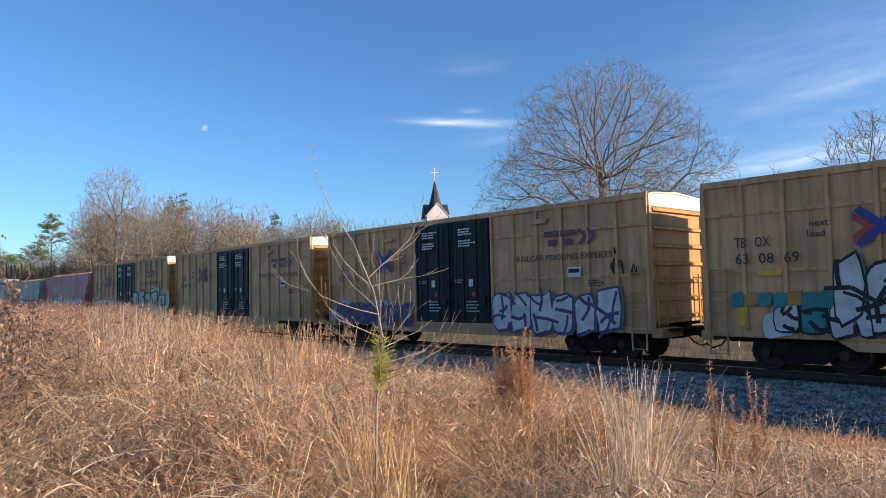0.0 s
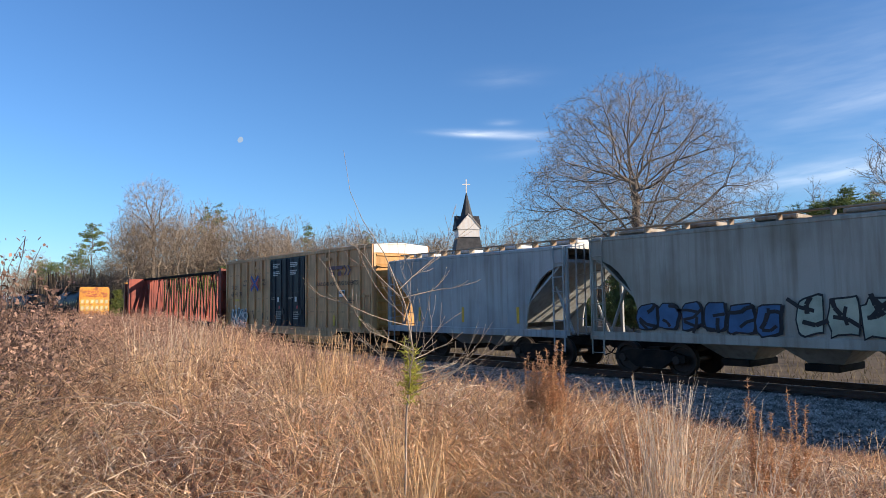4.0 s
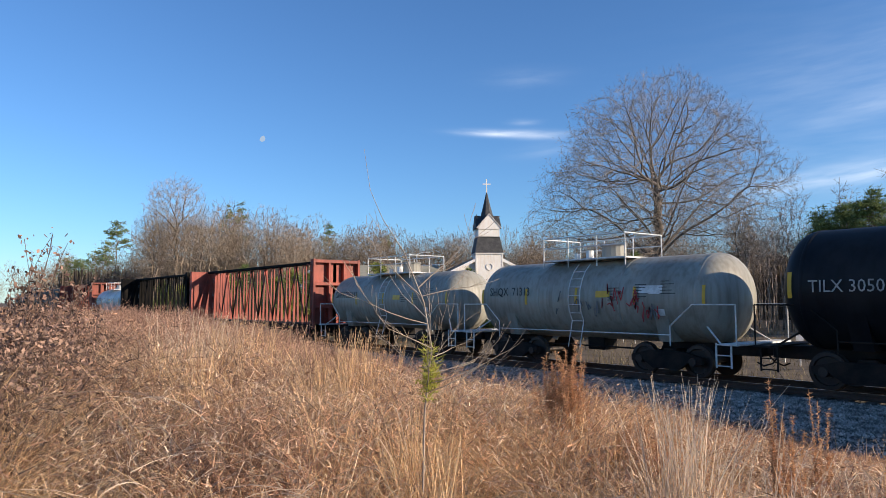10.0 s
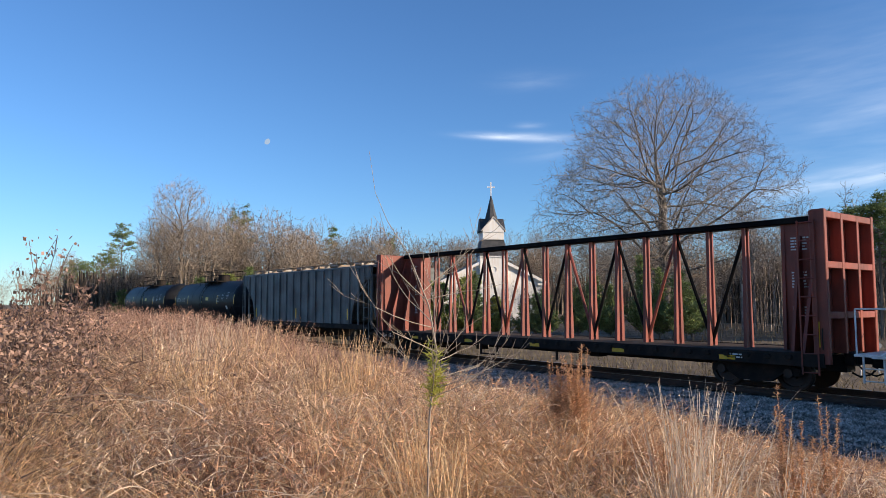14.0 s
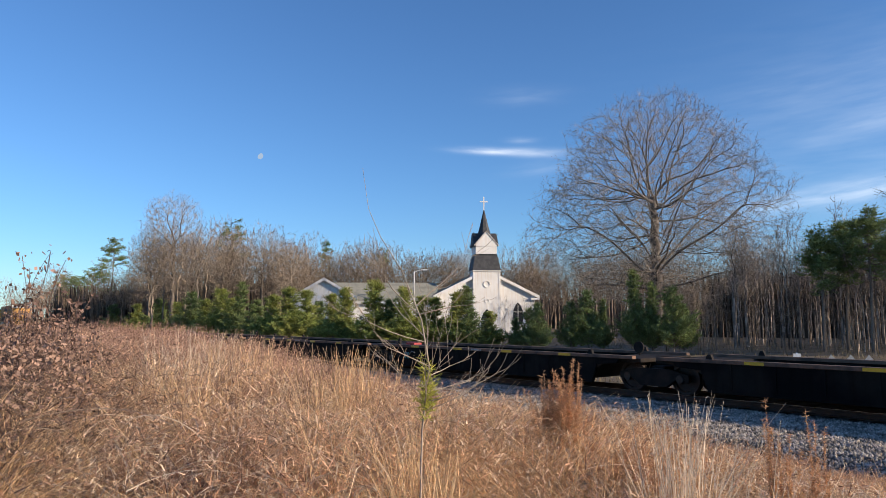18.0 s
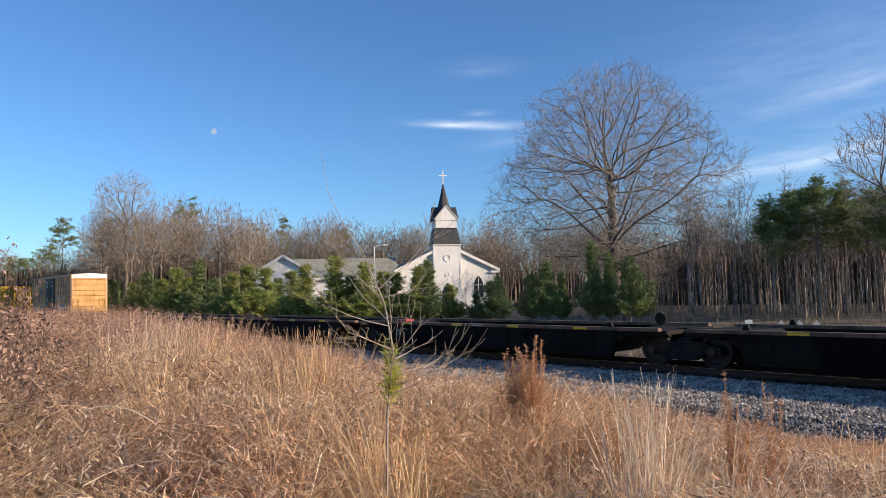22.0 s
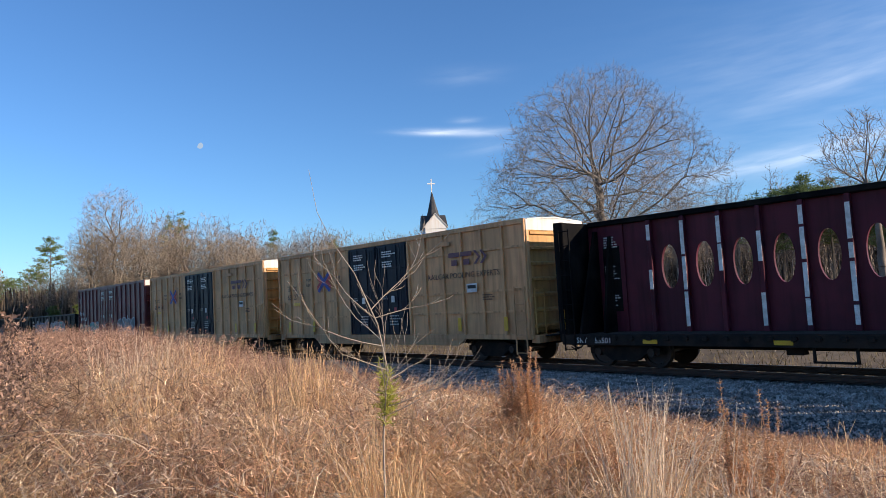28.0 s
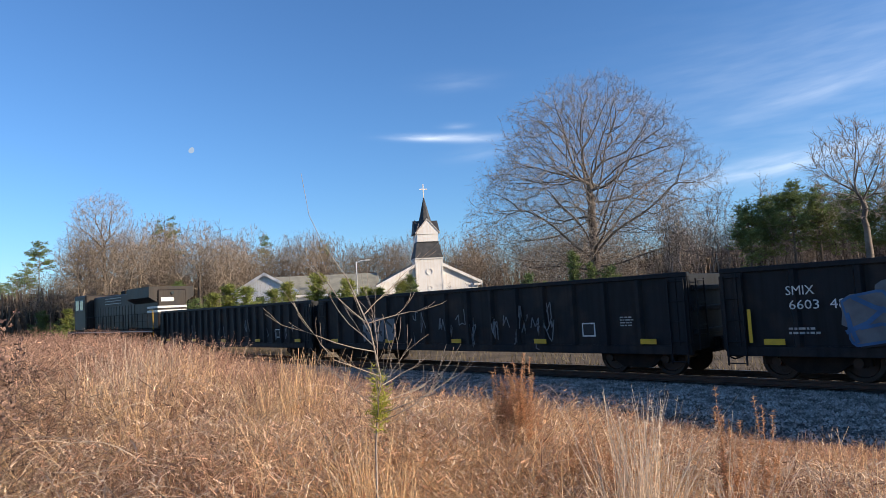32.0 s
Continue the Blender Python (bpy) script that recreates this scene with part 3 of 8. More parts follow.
def blob_letter(r, x, z, w, h):
    """One fat rounded hand-drawn shape, as an outline."""
    pts, n = [], 14
    p = [r.uniform(0.82, 1.08) for _ in range(n)]
    for k in range(n):
        a = 2 * math.pi * k / n
        c, s = math.cos(a), math.sin(a)
        e = 0.45
        pts.append((x + w / 2 * math.copysign(abs(c) ** e, c) * p[k], z + h / 2 * math.copysign(abs(s) ** e, s) * p[k] + 0.08 * h * c))
    return pts


def flat(m, poly, y, th=0.003):
    m.prism(poly, y - th, y, "y")


def scaled(poly, k, dx=0.0, dz=0.0):
    cx, cz = sum(p[0] for p in poly) / len(poly), sum(p[1] for p in poly) / len(poly)
    return [(cx + (a - cx) * k + dx, cz + (b - cz) * k + dz) for a, b in poly]


def graffiti(car, x0, x1, z0, z1, y, n, fill, edge, shade=None, seed=1, haze=None, tags=0, second=None, inner=True):
    """Sprayed shapes along a wall: a cloud behind, a drop shade, dark outlines, filled forms, highlights and scribbles."""
    r = random.Random(seed)
    layers = {}

    def lay(key):
        return layers.setdefault(key, M())

    w = (x1 - x0) / n
    zc, h = (z0 + z1) / 2, z1 - z0
    if haze:
        for k in range(n * 2):
            px, pz = r.uniform(x0, x1), zc + r.uniform(-0.25, 0.35) * h
            flat(lay((0, haze, 0)), blob_letter(r, px, pz, w * r.uniform(0.8, 1.4), h * r.uniform(0.5, 0.8)), y - 0.0004 * k)
    for k in range(n):
        xx = x0 + w * (k + 0.5)
        hh = h * r.uniform(0.82, 1.0)
        poly = blob_letter(r, xx, zc + r.uniform(-0.05, 0.05) * h, w * r.uniform(0.9, 1.06), hh)
        if shade:
            flat(lay((1, shade, k)), scaled(poly, 1.03, 0.10 * w, -0.03 * h), y - 0.008 - 0.0006 * k)
        flat(lay((2, edge, k)), scaled(poly, 1.06), y - 0.016 - 0.0006 * k)
        col = second if (second and k % 3 == 1) else fill
        flat(lay((3, col, k)), scaled(poly, 0.95), y - 0.024 - 0.0006 * k)
        if inner:
            for j in range(r.choice((2, 3, 3, 4))):
                a, b = xx + r.uniform(-0.32, 0.32) * w, zc + r.uniform(-0.3, 0.3) * h
                ang, ln, th = r.uniform(0, 3.14), h * r.uniform(0.15, 0.36), 0.035 + 0.02 * r.random()
                ux, uz = math.cos(ang), math.sin(ang)
                bend = r.uniform(-0.4, 0.4)
                mx, mz = a + bend * -uz * ln, b + bend * ux * ln
                pts = [(a - ux * ln, b - uz * ln), (mx, mz), (a + ux * ln, b + uz * ln)]
                for p, q in zip(pts, pts[1:]):
                    d = Vector((q[0] - p[0], q[1] - p[1])).normalized()
                    nx, nz = -d.y * th, d.x * th
                    flat(lay((4, edge, k)), [(p[0] + nx, p[1] + nz), (q[0] + nx, q[1] + nz), (q[0] - nx, q[1] - nz), (p[0] - nx, p[1] - nz)], y - 0.034 - 0.0003 * j)
    for k in range(tags):
        a, b = r.uniform(x0, x1), r.uniform(z0, z1)
        pts = [(a, b)]
        for j in range(7):
            pts.append((pts[-1][0] + r.uniform(-0.05, 0.14), b + r.uniform(-0.2, 0.2)))
        for p, q in zip(pts, pts[1:]):
            d = Vector((q[0] - p[0], q[1] - p[1])).normalized() * 0.014
            flat(lay((5, edge, 0)), [(p[0] - d.y, p[1] + d.x), (q[0] - d.y, q[1] + d.x), (q[0] + d.y, q[1] - d.x), (p[0] + d.y, p[1] - d.x)], y - 0.04)
    for (k, col, _), m in sorted(layers.items()):
        part("graffiti", m, SPRAY[col], car, "%s sprayed graffiti" % col)


def scrawl(car, x0, x1, z0, z1, y, n, col, seed=1, size=0.45):
    """Thin sprayed strokes."""
    r, m = random.Random(seed), M()
    for k in range(n):
        x, z = r.uniform(x0, x1), r.uniform(z0, z1)
        pts = [(x, z)]
        for j in range(r.randint(3, 6)):
            pts.append((pts[-1][0] + size * r.uniform(-0.25, 0.4), z + size * r.uniform(-1, 1)))
        for p, q in zip(pts, pts[1:]):
            d = Vector((q[0] - p[0], q[1] - p[1]))
            if d.length < 0.02:
                continue
            d = d.normalized() * 0.018
            flat(m, [(p[0] - d.y, p[1] + d.x), (q[0] - d.y, q[1] + d.x), (q[0] + d.y, q[1] - d.x), (p[0] + d.y, p[1] - d.x)], y - 0.001 * (k % 7))
    part("graffiti", m, SPRAY[col], car, "%s sprayed scrawl" % col)


# ---- boxcars ----
BW, SILL, EAVE = 1.50, 0.86, 4.70          # half width of the sheet, height of sill and eave
_post = mesh_of("side_post", M().box(-0.05, 0.05, -0.08, 0.0, SILL + 0.12, EAVE - 0.06, 0.012), TAN)


def boxcar(front, rear, paint, endpaint, doormat, label, doors=True, grid=True, number=None, seed=0):
    car, L = start("boxcar", label, "boxcar", front, rear)
    h = L / 2
    y = -BW
    roofz = EAVE + 0.07
    part("side_wall", M().box(-h, h, -BW, -BW + 0.08, SILL, EAVE, 0.01), paint, car)
    part("side_wall", M().box(-h, h, BW - 0.08, BW, SILL, EAVE, 0.01), paint, car)
    part("floor", M().box(-h, h, -BW + 0.08, BW - 0.08, 0.98, 1.08), FRAME, car)
    rf = M()
    n = 13
    for k in range(n):
        x0, x1 = -h + L * k / n, -h + L * (k + 1) / n
        rf.rings([[(x0 + 0.01, yy, z) for yy, z in ((-BW + 0.06, EAVE - 0.02), (0, roofz), (BW - 0.06, EAVE - 0.02), (BW - 0.06, EAVE - 0.06), (-BW + 0.06, EAVE - 0.06))],
                  [(x1 - 0.01, yy, z) for yy, z in ((-BW + 0.06, EAVE - 0.02), (0, roofz), (BW - 0.06, EAVE - 0.02), (BW - 0.06, EAVE - 0.06), (-BW + 0.06, EAVE - 0.06))]])
        rf.rings([[(x1 - 0.05, yy, z + d) for yy, z, d in ((-BW + 0.06, EAVE - 0.02, 0.04), (0, roofz, 0.05), (BW - 0.06, EAVE - 0.02, 0.04), (BW - 0.06, EAVE - 0.02, 0), (0, roofz, 0), (-BW + 0.06, EAVE - 0.02, 0))],
                  [(x1 + 0.05, yy, z + d) for yy, z, d in ((-BW + 0.06, EAVE - 0.02, 0.04), (0, roofz, 0.05), (BW - 0.06, EAVE - 0.02, 0.04), (BW - 0.06, EAVE - 0.02, 0), (0, roofz, 0), (-BW + 0.06, EAVE - 0.02, 0))]])
    part("roof", rf, GALV, car, "galvanised ribbed roof")
    for s in (-1, 1):
        part("top_chord", M().box(-h, h, s * (BW + 0.03) - 0.035, s * (BW + 0.03) + 0.035, EAVE - 0.14, EAVE + 0.03, 0.01), paint, car)
        part("side_sill", M().box(-h, h, s * (BW + 0.02) - 0.03, s * (BW + 0.02) + 0.03, SILL - 0.03, SILL + 0.14, 0.01), paint, car)
        part("belly_sill", M().prism([(-h * 0.62, SILL - 0.03), (h * 0.62, SILL - 0.03), (h * 0.57, SILL - 0.26), (-h * 0.57, SILL - 0.26)], s * BW - 0.03, s * BW + 0.03, "y"), paint, car)
    door = (-1.95, 1.95)
    for s in (-1, 1):
        lo, hi = -h + 0.05, door[0] - 0.06
        k = 6
        cols = [lo + (hi - lo) * i / k for i in range(k + 1)]
        lo2, hi2 = door[1] + 0.06, h - 0.05
        cols += [lo2 + (hi2 - lo2) * i / k for i in range(k + 1)]
        for i, x in enumerate(cols):
            if _post.materials[0] is paint:
                me = _post
            else:
                me = _posts.setdefault(paint.name, mesh_of("side_post", M().box(-0.05, 0.05, -0.08, 0.0, SILL + 0.12, EAVE - 0.06, 0.012), paint))
            part("side_post", me, paint, car, at=pose(x, s * BW, 0, 0, 0, 0 if s < 0 else 180))
        if grid:
            for a, b in ((lo, hi), (lo2, hi2)):
                for z in (1.75, 2.45, 3.85):
                    st = (b - a) / k
                    key = (paint.name, round(st, 3))
                    if key not in _rails:
                        _rails[key] = mesh_of("belt_rail", M().box(-st / 2 + 0.05, st / 2 - 0.05, -0.05, 0.0, -0.035, 0.035), paint)
                    for i in range(k):
                        part("belt_rail", _rails[key], paint, car, at=pose(a + st * (i + 0.5), s * BW, z, 0, 0, 0 if s < 0 else 180))
        # a pair of plug doors each side
        mid = (door[0] + door[1]) / 2
        for j, (a, b) in enumerate(((door[0], mid), (mid, door[1]))):
            yy0, yy1 = sorted((s * (BW + 0.0), s * (BW + 0.07)))
            d = part("plug_door", M().box(a + 0.03, b - 0.03, yy0, yy1, SILL + 0.13, EAVE - 0.15, 0.015), doormat, car, "navy plug door" if doormat is NAVY else "maroon plug door")
            yo0, yo1 = sorted((s * (BW + 0.07), s * (BW + 0.105)))
            for x in (a + 0.09, (2 * a + b) / 3, (a + 2 * b) / 3, b - 0.09):
                part("door_rib", M().box(x - 0.03, x + 0.03, yo0, yo1, SILL + 0.2, EAVE - 0.22, 0.008), doormat, d)
            for z in (1.9, 2.75, 3.6):
                part("door_rib", M().box(a + 0.12, b - 0.12, yo0 if s > 0 else yo0 + 0.01, yo1 - (0.01 if s > 0 else 0), z - 0.03, z + 0.03, 0.006), doormat, d)
            if s < 0:
                for x in (b - 0.35, a + 0.35):
                    m = M().tube((x, s * (BW + 0.13), SILL + 0.2), (x, s * (BW + 0.13), EAVE - 0.25), 0.02, n=6)
                    part("lock_rod", m, doormat, d)
                part("lock_wheel", M().tube((b - 0.35, -BW - 0.12, 1.75), (b - 0.35, -BW - 0.16, 1.75), 0.16, n=12), doormat, d)
                yb = -BW - 0.112
                bars(d, a + 0.45, EAVE - 0.42, 0.85, 3, WHITEP, yb, seed=seed + j, h=0.05, gap=0.09)
                bars(d, a + 0.45, EAVE - 0.82, 0.85, 3, WHITEP, yb, seed=seed + j + 5, h=0.05, gap=0.09)
                bars(d, a + 0.25, 2.5, 0.5, 2, PALEP, yb, seed=seed + j + 9, h=0.04)
                bars(d, a + 0.8, 1.75, 0.7, 4, PALEP, yb, seed=seed + j + 12, h=0.05, gap=0.11)
                part("door_placard", M().box(a + 0.95, a + 1.15, yb - 0.006, yb, 2.25, 2.5), WHITEP, d)
                part("door_placard", M().box(b - 0.85, b - 0.70, yb - 0.006, yb, 1.9, 2.05), REDP, d)
    # corrugated ends
    for s in (-1, 1):
        e = part("end_wall", M().box(min(s * (h - 0.05), s * h), max(s * (h - 0.05), s * h), -BW + 0.08, BW - 0.08, SILL + 0.1, EAVE - 0.34), endpaint, car)
        for k in range(7):
            z = EAVE - 0.44 - 0.50 * k
            part("end_rib", M().prism([(s * h, z - 0.07), (s * (h + 0.09), z - 0.05), (s * (h + 0.09), z + 0.02), (s * h, z + 0.07)], -BW + 0.12, BW - 0.12, "y"), endpaint, e)
        part("end_cap", M().box(min(s * (h - 0.03), s * (h + 0.03)), max(s * (h - 0.03), s * (h + 0.03)), -BW, BW, EAVE - 0.36, EAVE + 0.0, 0.01), GALV, car, "white-galvanised roof edge")
        part("end_cap", M().prism([(-BW + 0.05, EAVE), (0, roofz), (BW - 0.05, EAVE)], s * h - 0.02, s * h + 0.02, "x"), GALV, car)
        for q in (-1, 1):
            part("corner_post", M().box(min(s * (h - 0.06), s * (h + 0.05)), max(s * (h - 0.06), s * (h + 0.05)), min(q * (BW + 0.02), q * (BW - 0.12)), max(q * (BW + 0.02), q * (BW - 0.12)), SILL - 0.02, EAVE - 0.36, 0.01), paint, car)
        part("end_sill", M().box(min(s * (h - 0.1), s * (h + 0.22)), max(s * (h - 0.1), s * (h + 0.22)), -BW + 0.1, BW - 0.1, SILL - 0.15, SILL + 0.1, 0.01), paint, car)
        part("crossover_step", M().box(min(s * (h + 0.2), s * (h + 0.5)), max(s * (h + 0.2), s * (h + 0.5)), -1.1, 1.1, SILL + 0.05, SILL + 0.09), FRAME, car)
        for q in (-1, 1):
            ladder(car, s * (h + 0.13), q * (BW - 0.35), SILL + 0.2, 2.4, mat_=endpaint, along="y")
            ladder(car, s * (h - 0.35), q * (BW + 0.1), SILL - 0.45, 2.5, mat_=paint)
    part("centre_sill", M().box(-h, h, -0.3, 0.3, 0.62, 0.98, 0.02), FRAME, car)
    part("brake_gear", M().tube((-1.6, 0.5, 0.72), (-0.6, 0.5, 0.72), 0.18, n=10).tube((0.3, -0.6, 0.75), (0.9, -0.6, 0.75), 0.13, n=10).path([(-4, -0.3, 0.6), (0, -0.3, 0.58), (4, -0.3, 0.6)], 0.02), FRAME, car)
    sets = running_gear(car, (-h + 2.15, h - 2.15), ((-h - 0.1, -1), (h + 0.1, 1)))
    for x in (-h + 0.95, -h + 3.1, h - 1.0, h - 3.2):
        part("reflector", M().box(x - 0.08, x + 0.08, y - 0.094, y - 0.084, SILL + 0.25, SILL + 0.72), YELLOW, car, "yellow reflector stripe")
    finish(car, front, rear, sets)
    return car, h


_posts = {}
_rails = {}


def road_marks(car, h, no, slogan=True, faded=False):
    """The lettering and emblems of the tan boxcars."""
    y = -BW - 0.084
    words("lettering", no[0], 0.26, BROWNP, car, (-h + 0.85, y, 3.02), 0.85)
    words("lettering", no[1], 0.26, BROWNP, car, (-h + 0.85, y, 2.62), 1.5)
    words("lettering", "next", 0.17, BROWNP, car, (-h + 2.6, y, 3.42))
    words("lettering", "load", 0.17, BROWNP, car, (-h + 2.55, y, 3.18))
    words("lettering", "any", 0.17, BROWNP, car, (-h + 5.05, y, 3.42))
    words("lettering", "road", 0.17, BROWNP, car, (-h + 5.0, y, 3.18))
    cx, cz = -h + 4.05, 3.32
    for sg in (-1, 1):
        blue = [(cx + sg * a_ * 0.8, cz + b_ * 0.8) for a_, b_ in ((0.0, 0.17), (0.50, 0.58), (0.66, 0.45), (0.13, 0.0), (0.66, -0.45), (0.50, -0.58), (0.0, -0.17))]
        red = [(cx + sg * a_ * 0.8, cz + b_ * 0.8) for a_, b_ in ((0.17, 0.0), (0.69, 0.42), (0.71, 0.22), (0.43, 0.0), (0.71, -0.22), (0.69, -0.42))]
        for outline, mat_, lift, lab in ((blue, BLUEP, 0.004 + 0.0006 * sg, "blue half of a crossed-arrow emblem"), (red, REDP, 0.0006 * sg, "red chevron of a crossed-arrow emblem")):
            m = M()
            flat(m, outline, y - lift)
            part("emblem", m, FADED if faded else mat_, car, "faded purple piece of an emblem" if faded else lab)
    # the owner's mark as plain bars
    lx, lz, m = h - 5.6 + 2.0, 3.42, M()
    for q in (0.0, 0.62):
        flat(m, [(lx + q, lz + 0.30), (lx + q + 0.56, lz + 0.30), (lx + q + 0.56, lz + 0.46), (lx + q, lz + 0.46)], y)
        flat(m, [(lx + q + 0.14, lz), (lx + q + 0.42, lz), (lx + q + 0.42, lz + 0.20), (lx + q + 0.14, lz + 0.20)], y)
    for q in (0.0, 0.30):
        flat(m, [(lx + 1.26 + q, lz), (lx + 1.48 + q, lz + 0.23), (lx + 1.26 + q, lz + 0.46), (lx + 1.38 + q, lz + 0.46), (lx + 1.60 + q, lz + 0.23), (lx + 1.38 + q, lz)], y)
    part("emblem", m, FADED, car, "faded purple block emblem")
    if slogan:
        words("lettering", "RAILCAR POOLING EXPERTS", 0.20, BROWNP, car, (h - 4.75, y, 2.98), 3.6)
    bars(car, h - 2.0, 2.35, 0.6, 3, BROWNP, y, seed=4)
    part("placard", M().box(h - 2.75, h - 2.25, y - 0.006, y, 2.45, 2.75), WHITEP, car, "white and dark consist stencil")
    part("placard", M().box(h - 2.70, h - 2.30, y - 0.010, y - 0.006, 2.58, 2.70), BLACKP, car)
    part("placard", M().box(-h + 1.4, -h + 1.95, y - 0.006, y, 2.32, 2.46), YELLOW, car, "small yellow stencil plate")
    for z0 in (4.15,):
        part("stake_plate", M().box(h - 4.2, h - 3.5, y - 0.03, y, z0, z0 + 0.16, 0.01), TAN, car)
        part("stake_plate", M().box(-h + 4.1, -h + 4.6, y - 0.03, y, z0 - 0.05, z0 + 0.08, 0.01), TAN, car)


LT = "tan ribbed boxcar with navy plug doors, %s"
c0, h0 = boxcar(7.33, -8.57, TAN, TAN_LIT_END, NAVY, LT % "white and black mural", seed=1)
road_marks(c0, h0, ("TB   OX", "63  08  69"), slogan=False)
graffiti(c0, -h0 + 1.7, -2.1, 0.92, 1.75, -BW - 0.09, 7, "white", "black", "black", 3, haze="white", second="teal")
graffiti(c0, -h0 + 3.0, -2.1, 1.0, 2.75, -BW - 0.105, 4, "white", "black", "grey", 8, second="white")
graffiti(c0, -h0 + 0.7, -h0 + 3.4, 1.55, 1.95, -BW - 0.10, 8, "teal", "teal", None, 9, second="orange", inner=False)
c1, h1 = boxcar(-10.13, -25.97, TAN, TAN_LIT_END, NAVY, LT % "fat white graffiti letters", seed=2)
road_marks(c1, h1, ("TB   OX", "67  63  12"))
graffiti(c1, 2.05, h1 - 0.9, 0.72, 2.1, -BW - 0.09, 6, "white", "purple", "grey", 11, inner=True)
graffiti(c1, -h1 + 0.6, -2.1, 0.8, 1.75, -BW - 0.09, 6, "purple", "grey", None, 12, haze="silver")
scrawl(c1, h1 - 1.3, h1 - 0.5, 2.6, 3.1, -BW - 0.09, 5, "black", 4, 0.2)
c2, h2 = boxcar(-27.5, -43.4, TAN, TAN_LIT_END, NAVY, LT % "clean lower panel", seed=3)
road_marks(c2, h2, ("TB   OX", "66  04  41"), faded=True)
c3, h3 = boxcar(-44.85, -60.8, TAN, TAN_LIT_END, NAVY, LT % "pale mint graffiti", seed=4)
road_marks(c3, h3, ("TB   OX", "67  10  24"), faded=True)
graffiti(c3, 1.6, h3 - 0.25, 0.72, 2.5, -BW - 0.09, 5, "mint", "black", "black", 21, haze="mint")
graffiti(c3, -h3 + 0.3, -2.3, 0.75, 2.1, -BW - 0.09, 7, "mint", "black", "teal", 22, haze="mint")
graffiti(c3, -0.5, 1.9, 0.75, 1.7, -BW - 0.12, 3, "sky", "sky", None, 23, inner=False)
c7, h7 = boxcar(-104.24, -120.12, TAN, TAN_LIT_END, NAVY, LT % "small white outlined graffiti", seed=5)
road_marks(c7, h7, ("TB   OX", "63  41  78"))
graffiti(c7, -h7 + 0.9, -h7 + 3.1, 0.75, 2.0, -BW - 0.09, 5, "grey", "white", None, 31)
scrawl(c7, -h7 + 3.5, -h7 + 6, 1.1, 1.7, -BW - 0.09, 5, "black", 5, 0.25)
c23, h23 = boxcar(-501.14, -517.11, TAN, TAN_LIT_END, NAVY, LT % "silver bubble graffiti", seed=6)
road_marks(c23, h23, ("TB   OX", "67  22  85"), faded=True)
graffiti(c23, 2.0, h23 - 1.7, 0.7, 1.9, -BW - 0.09, 6, "silver", "black", "black", 41)
graffiti(c23, -h23 + 0.7, -2.6, 0.75, 1.7, -BW - 0.09, 6, "black", "mint", None, 42, inner=True)
c26, h26 = boxcar(-558.77, -574.63, TAN, TAN_LIT_END, NAVY, LT % "clean lower panel", seed=7)
road_marks(c26, h26, ("TB   OX", "63  27  75"))
c27, h27 = boxcar(-576.2, -592.05, TAN, TAN_LIT_END, NAVY, LT % "clean lower panel", seed=8)
road_marks(c27, h27, ("TB   OX", "63  43  18"))
c28, h28 = boxcar(-593.15, -609.07, MAROON, MAROON, MAROON, "dark maroon ribbed high-cube boxcar with grey graffiti", grid=False, seed=9)
words("lettering", "TB   OX", 0.27, WHITEP, c28, (-h28 + 0.8, -BW - 0.09, 2.55), 0.95)
words("lettering", "88  93  38", 0.27, WHITEP, c28, (-h28 + 0.8, -BW - 0.09, 2.12), 1.6)
graffiti(c28, 2.3, 6.0, 0.85, 2.2, -BW - 0.09, 4, "grey", "silver", "grey", 51)
graffiti(c28, -4.6, -2.3, 0.9, 2.0, -BW - 0.09, 3, "teal", "sky", "grey", 52)
graffiti(c28, -h28 + 0.5, -h28 + 3.2, 0.9, 1.8, -BW - 0.088, 5, "grey", "paleyellow", None, 53, tags=4)
scrawl(c28, -h28 + 0.2, -h28 + 0.6, 2.6, 4.0, -BW - 0.09, 7, "silver", 6, 0.2)


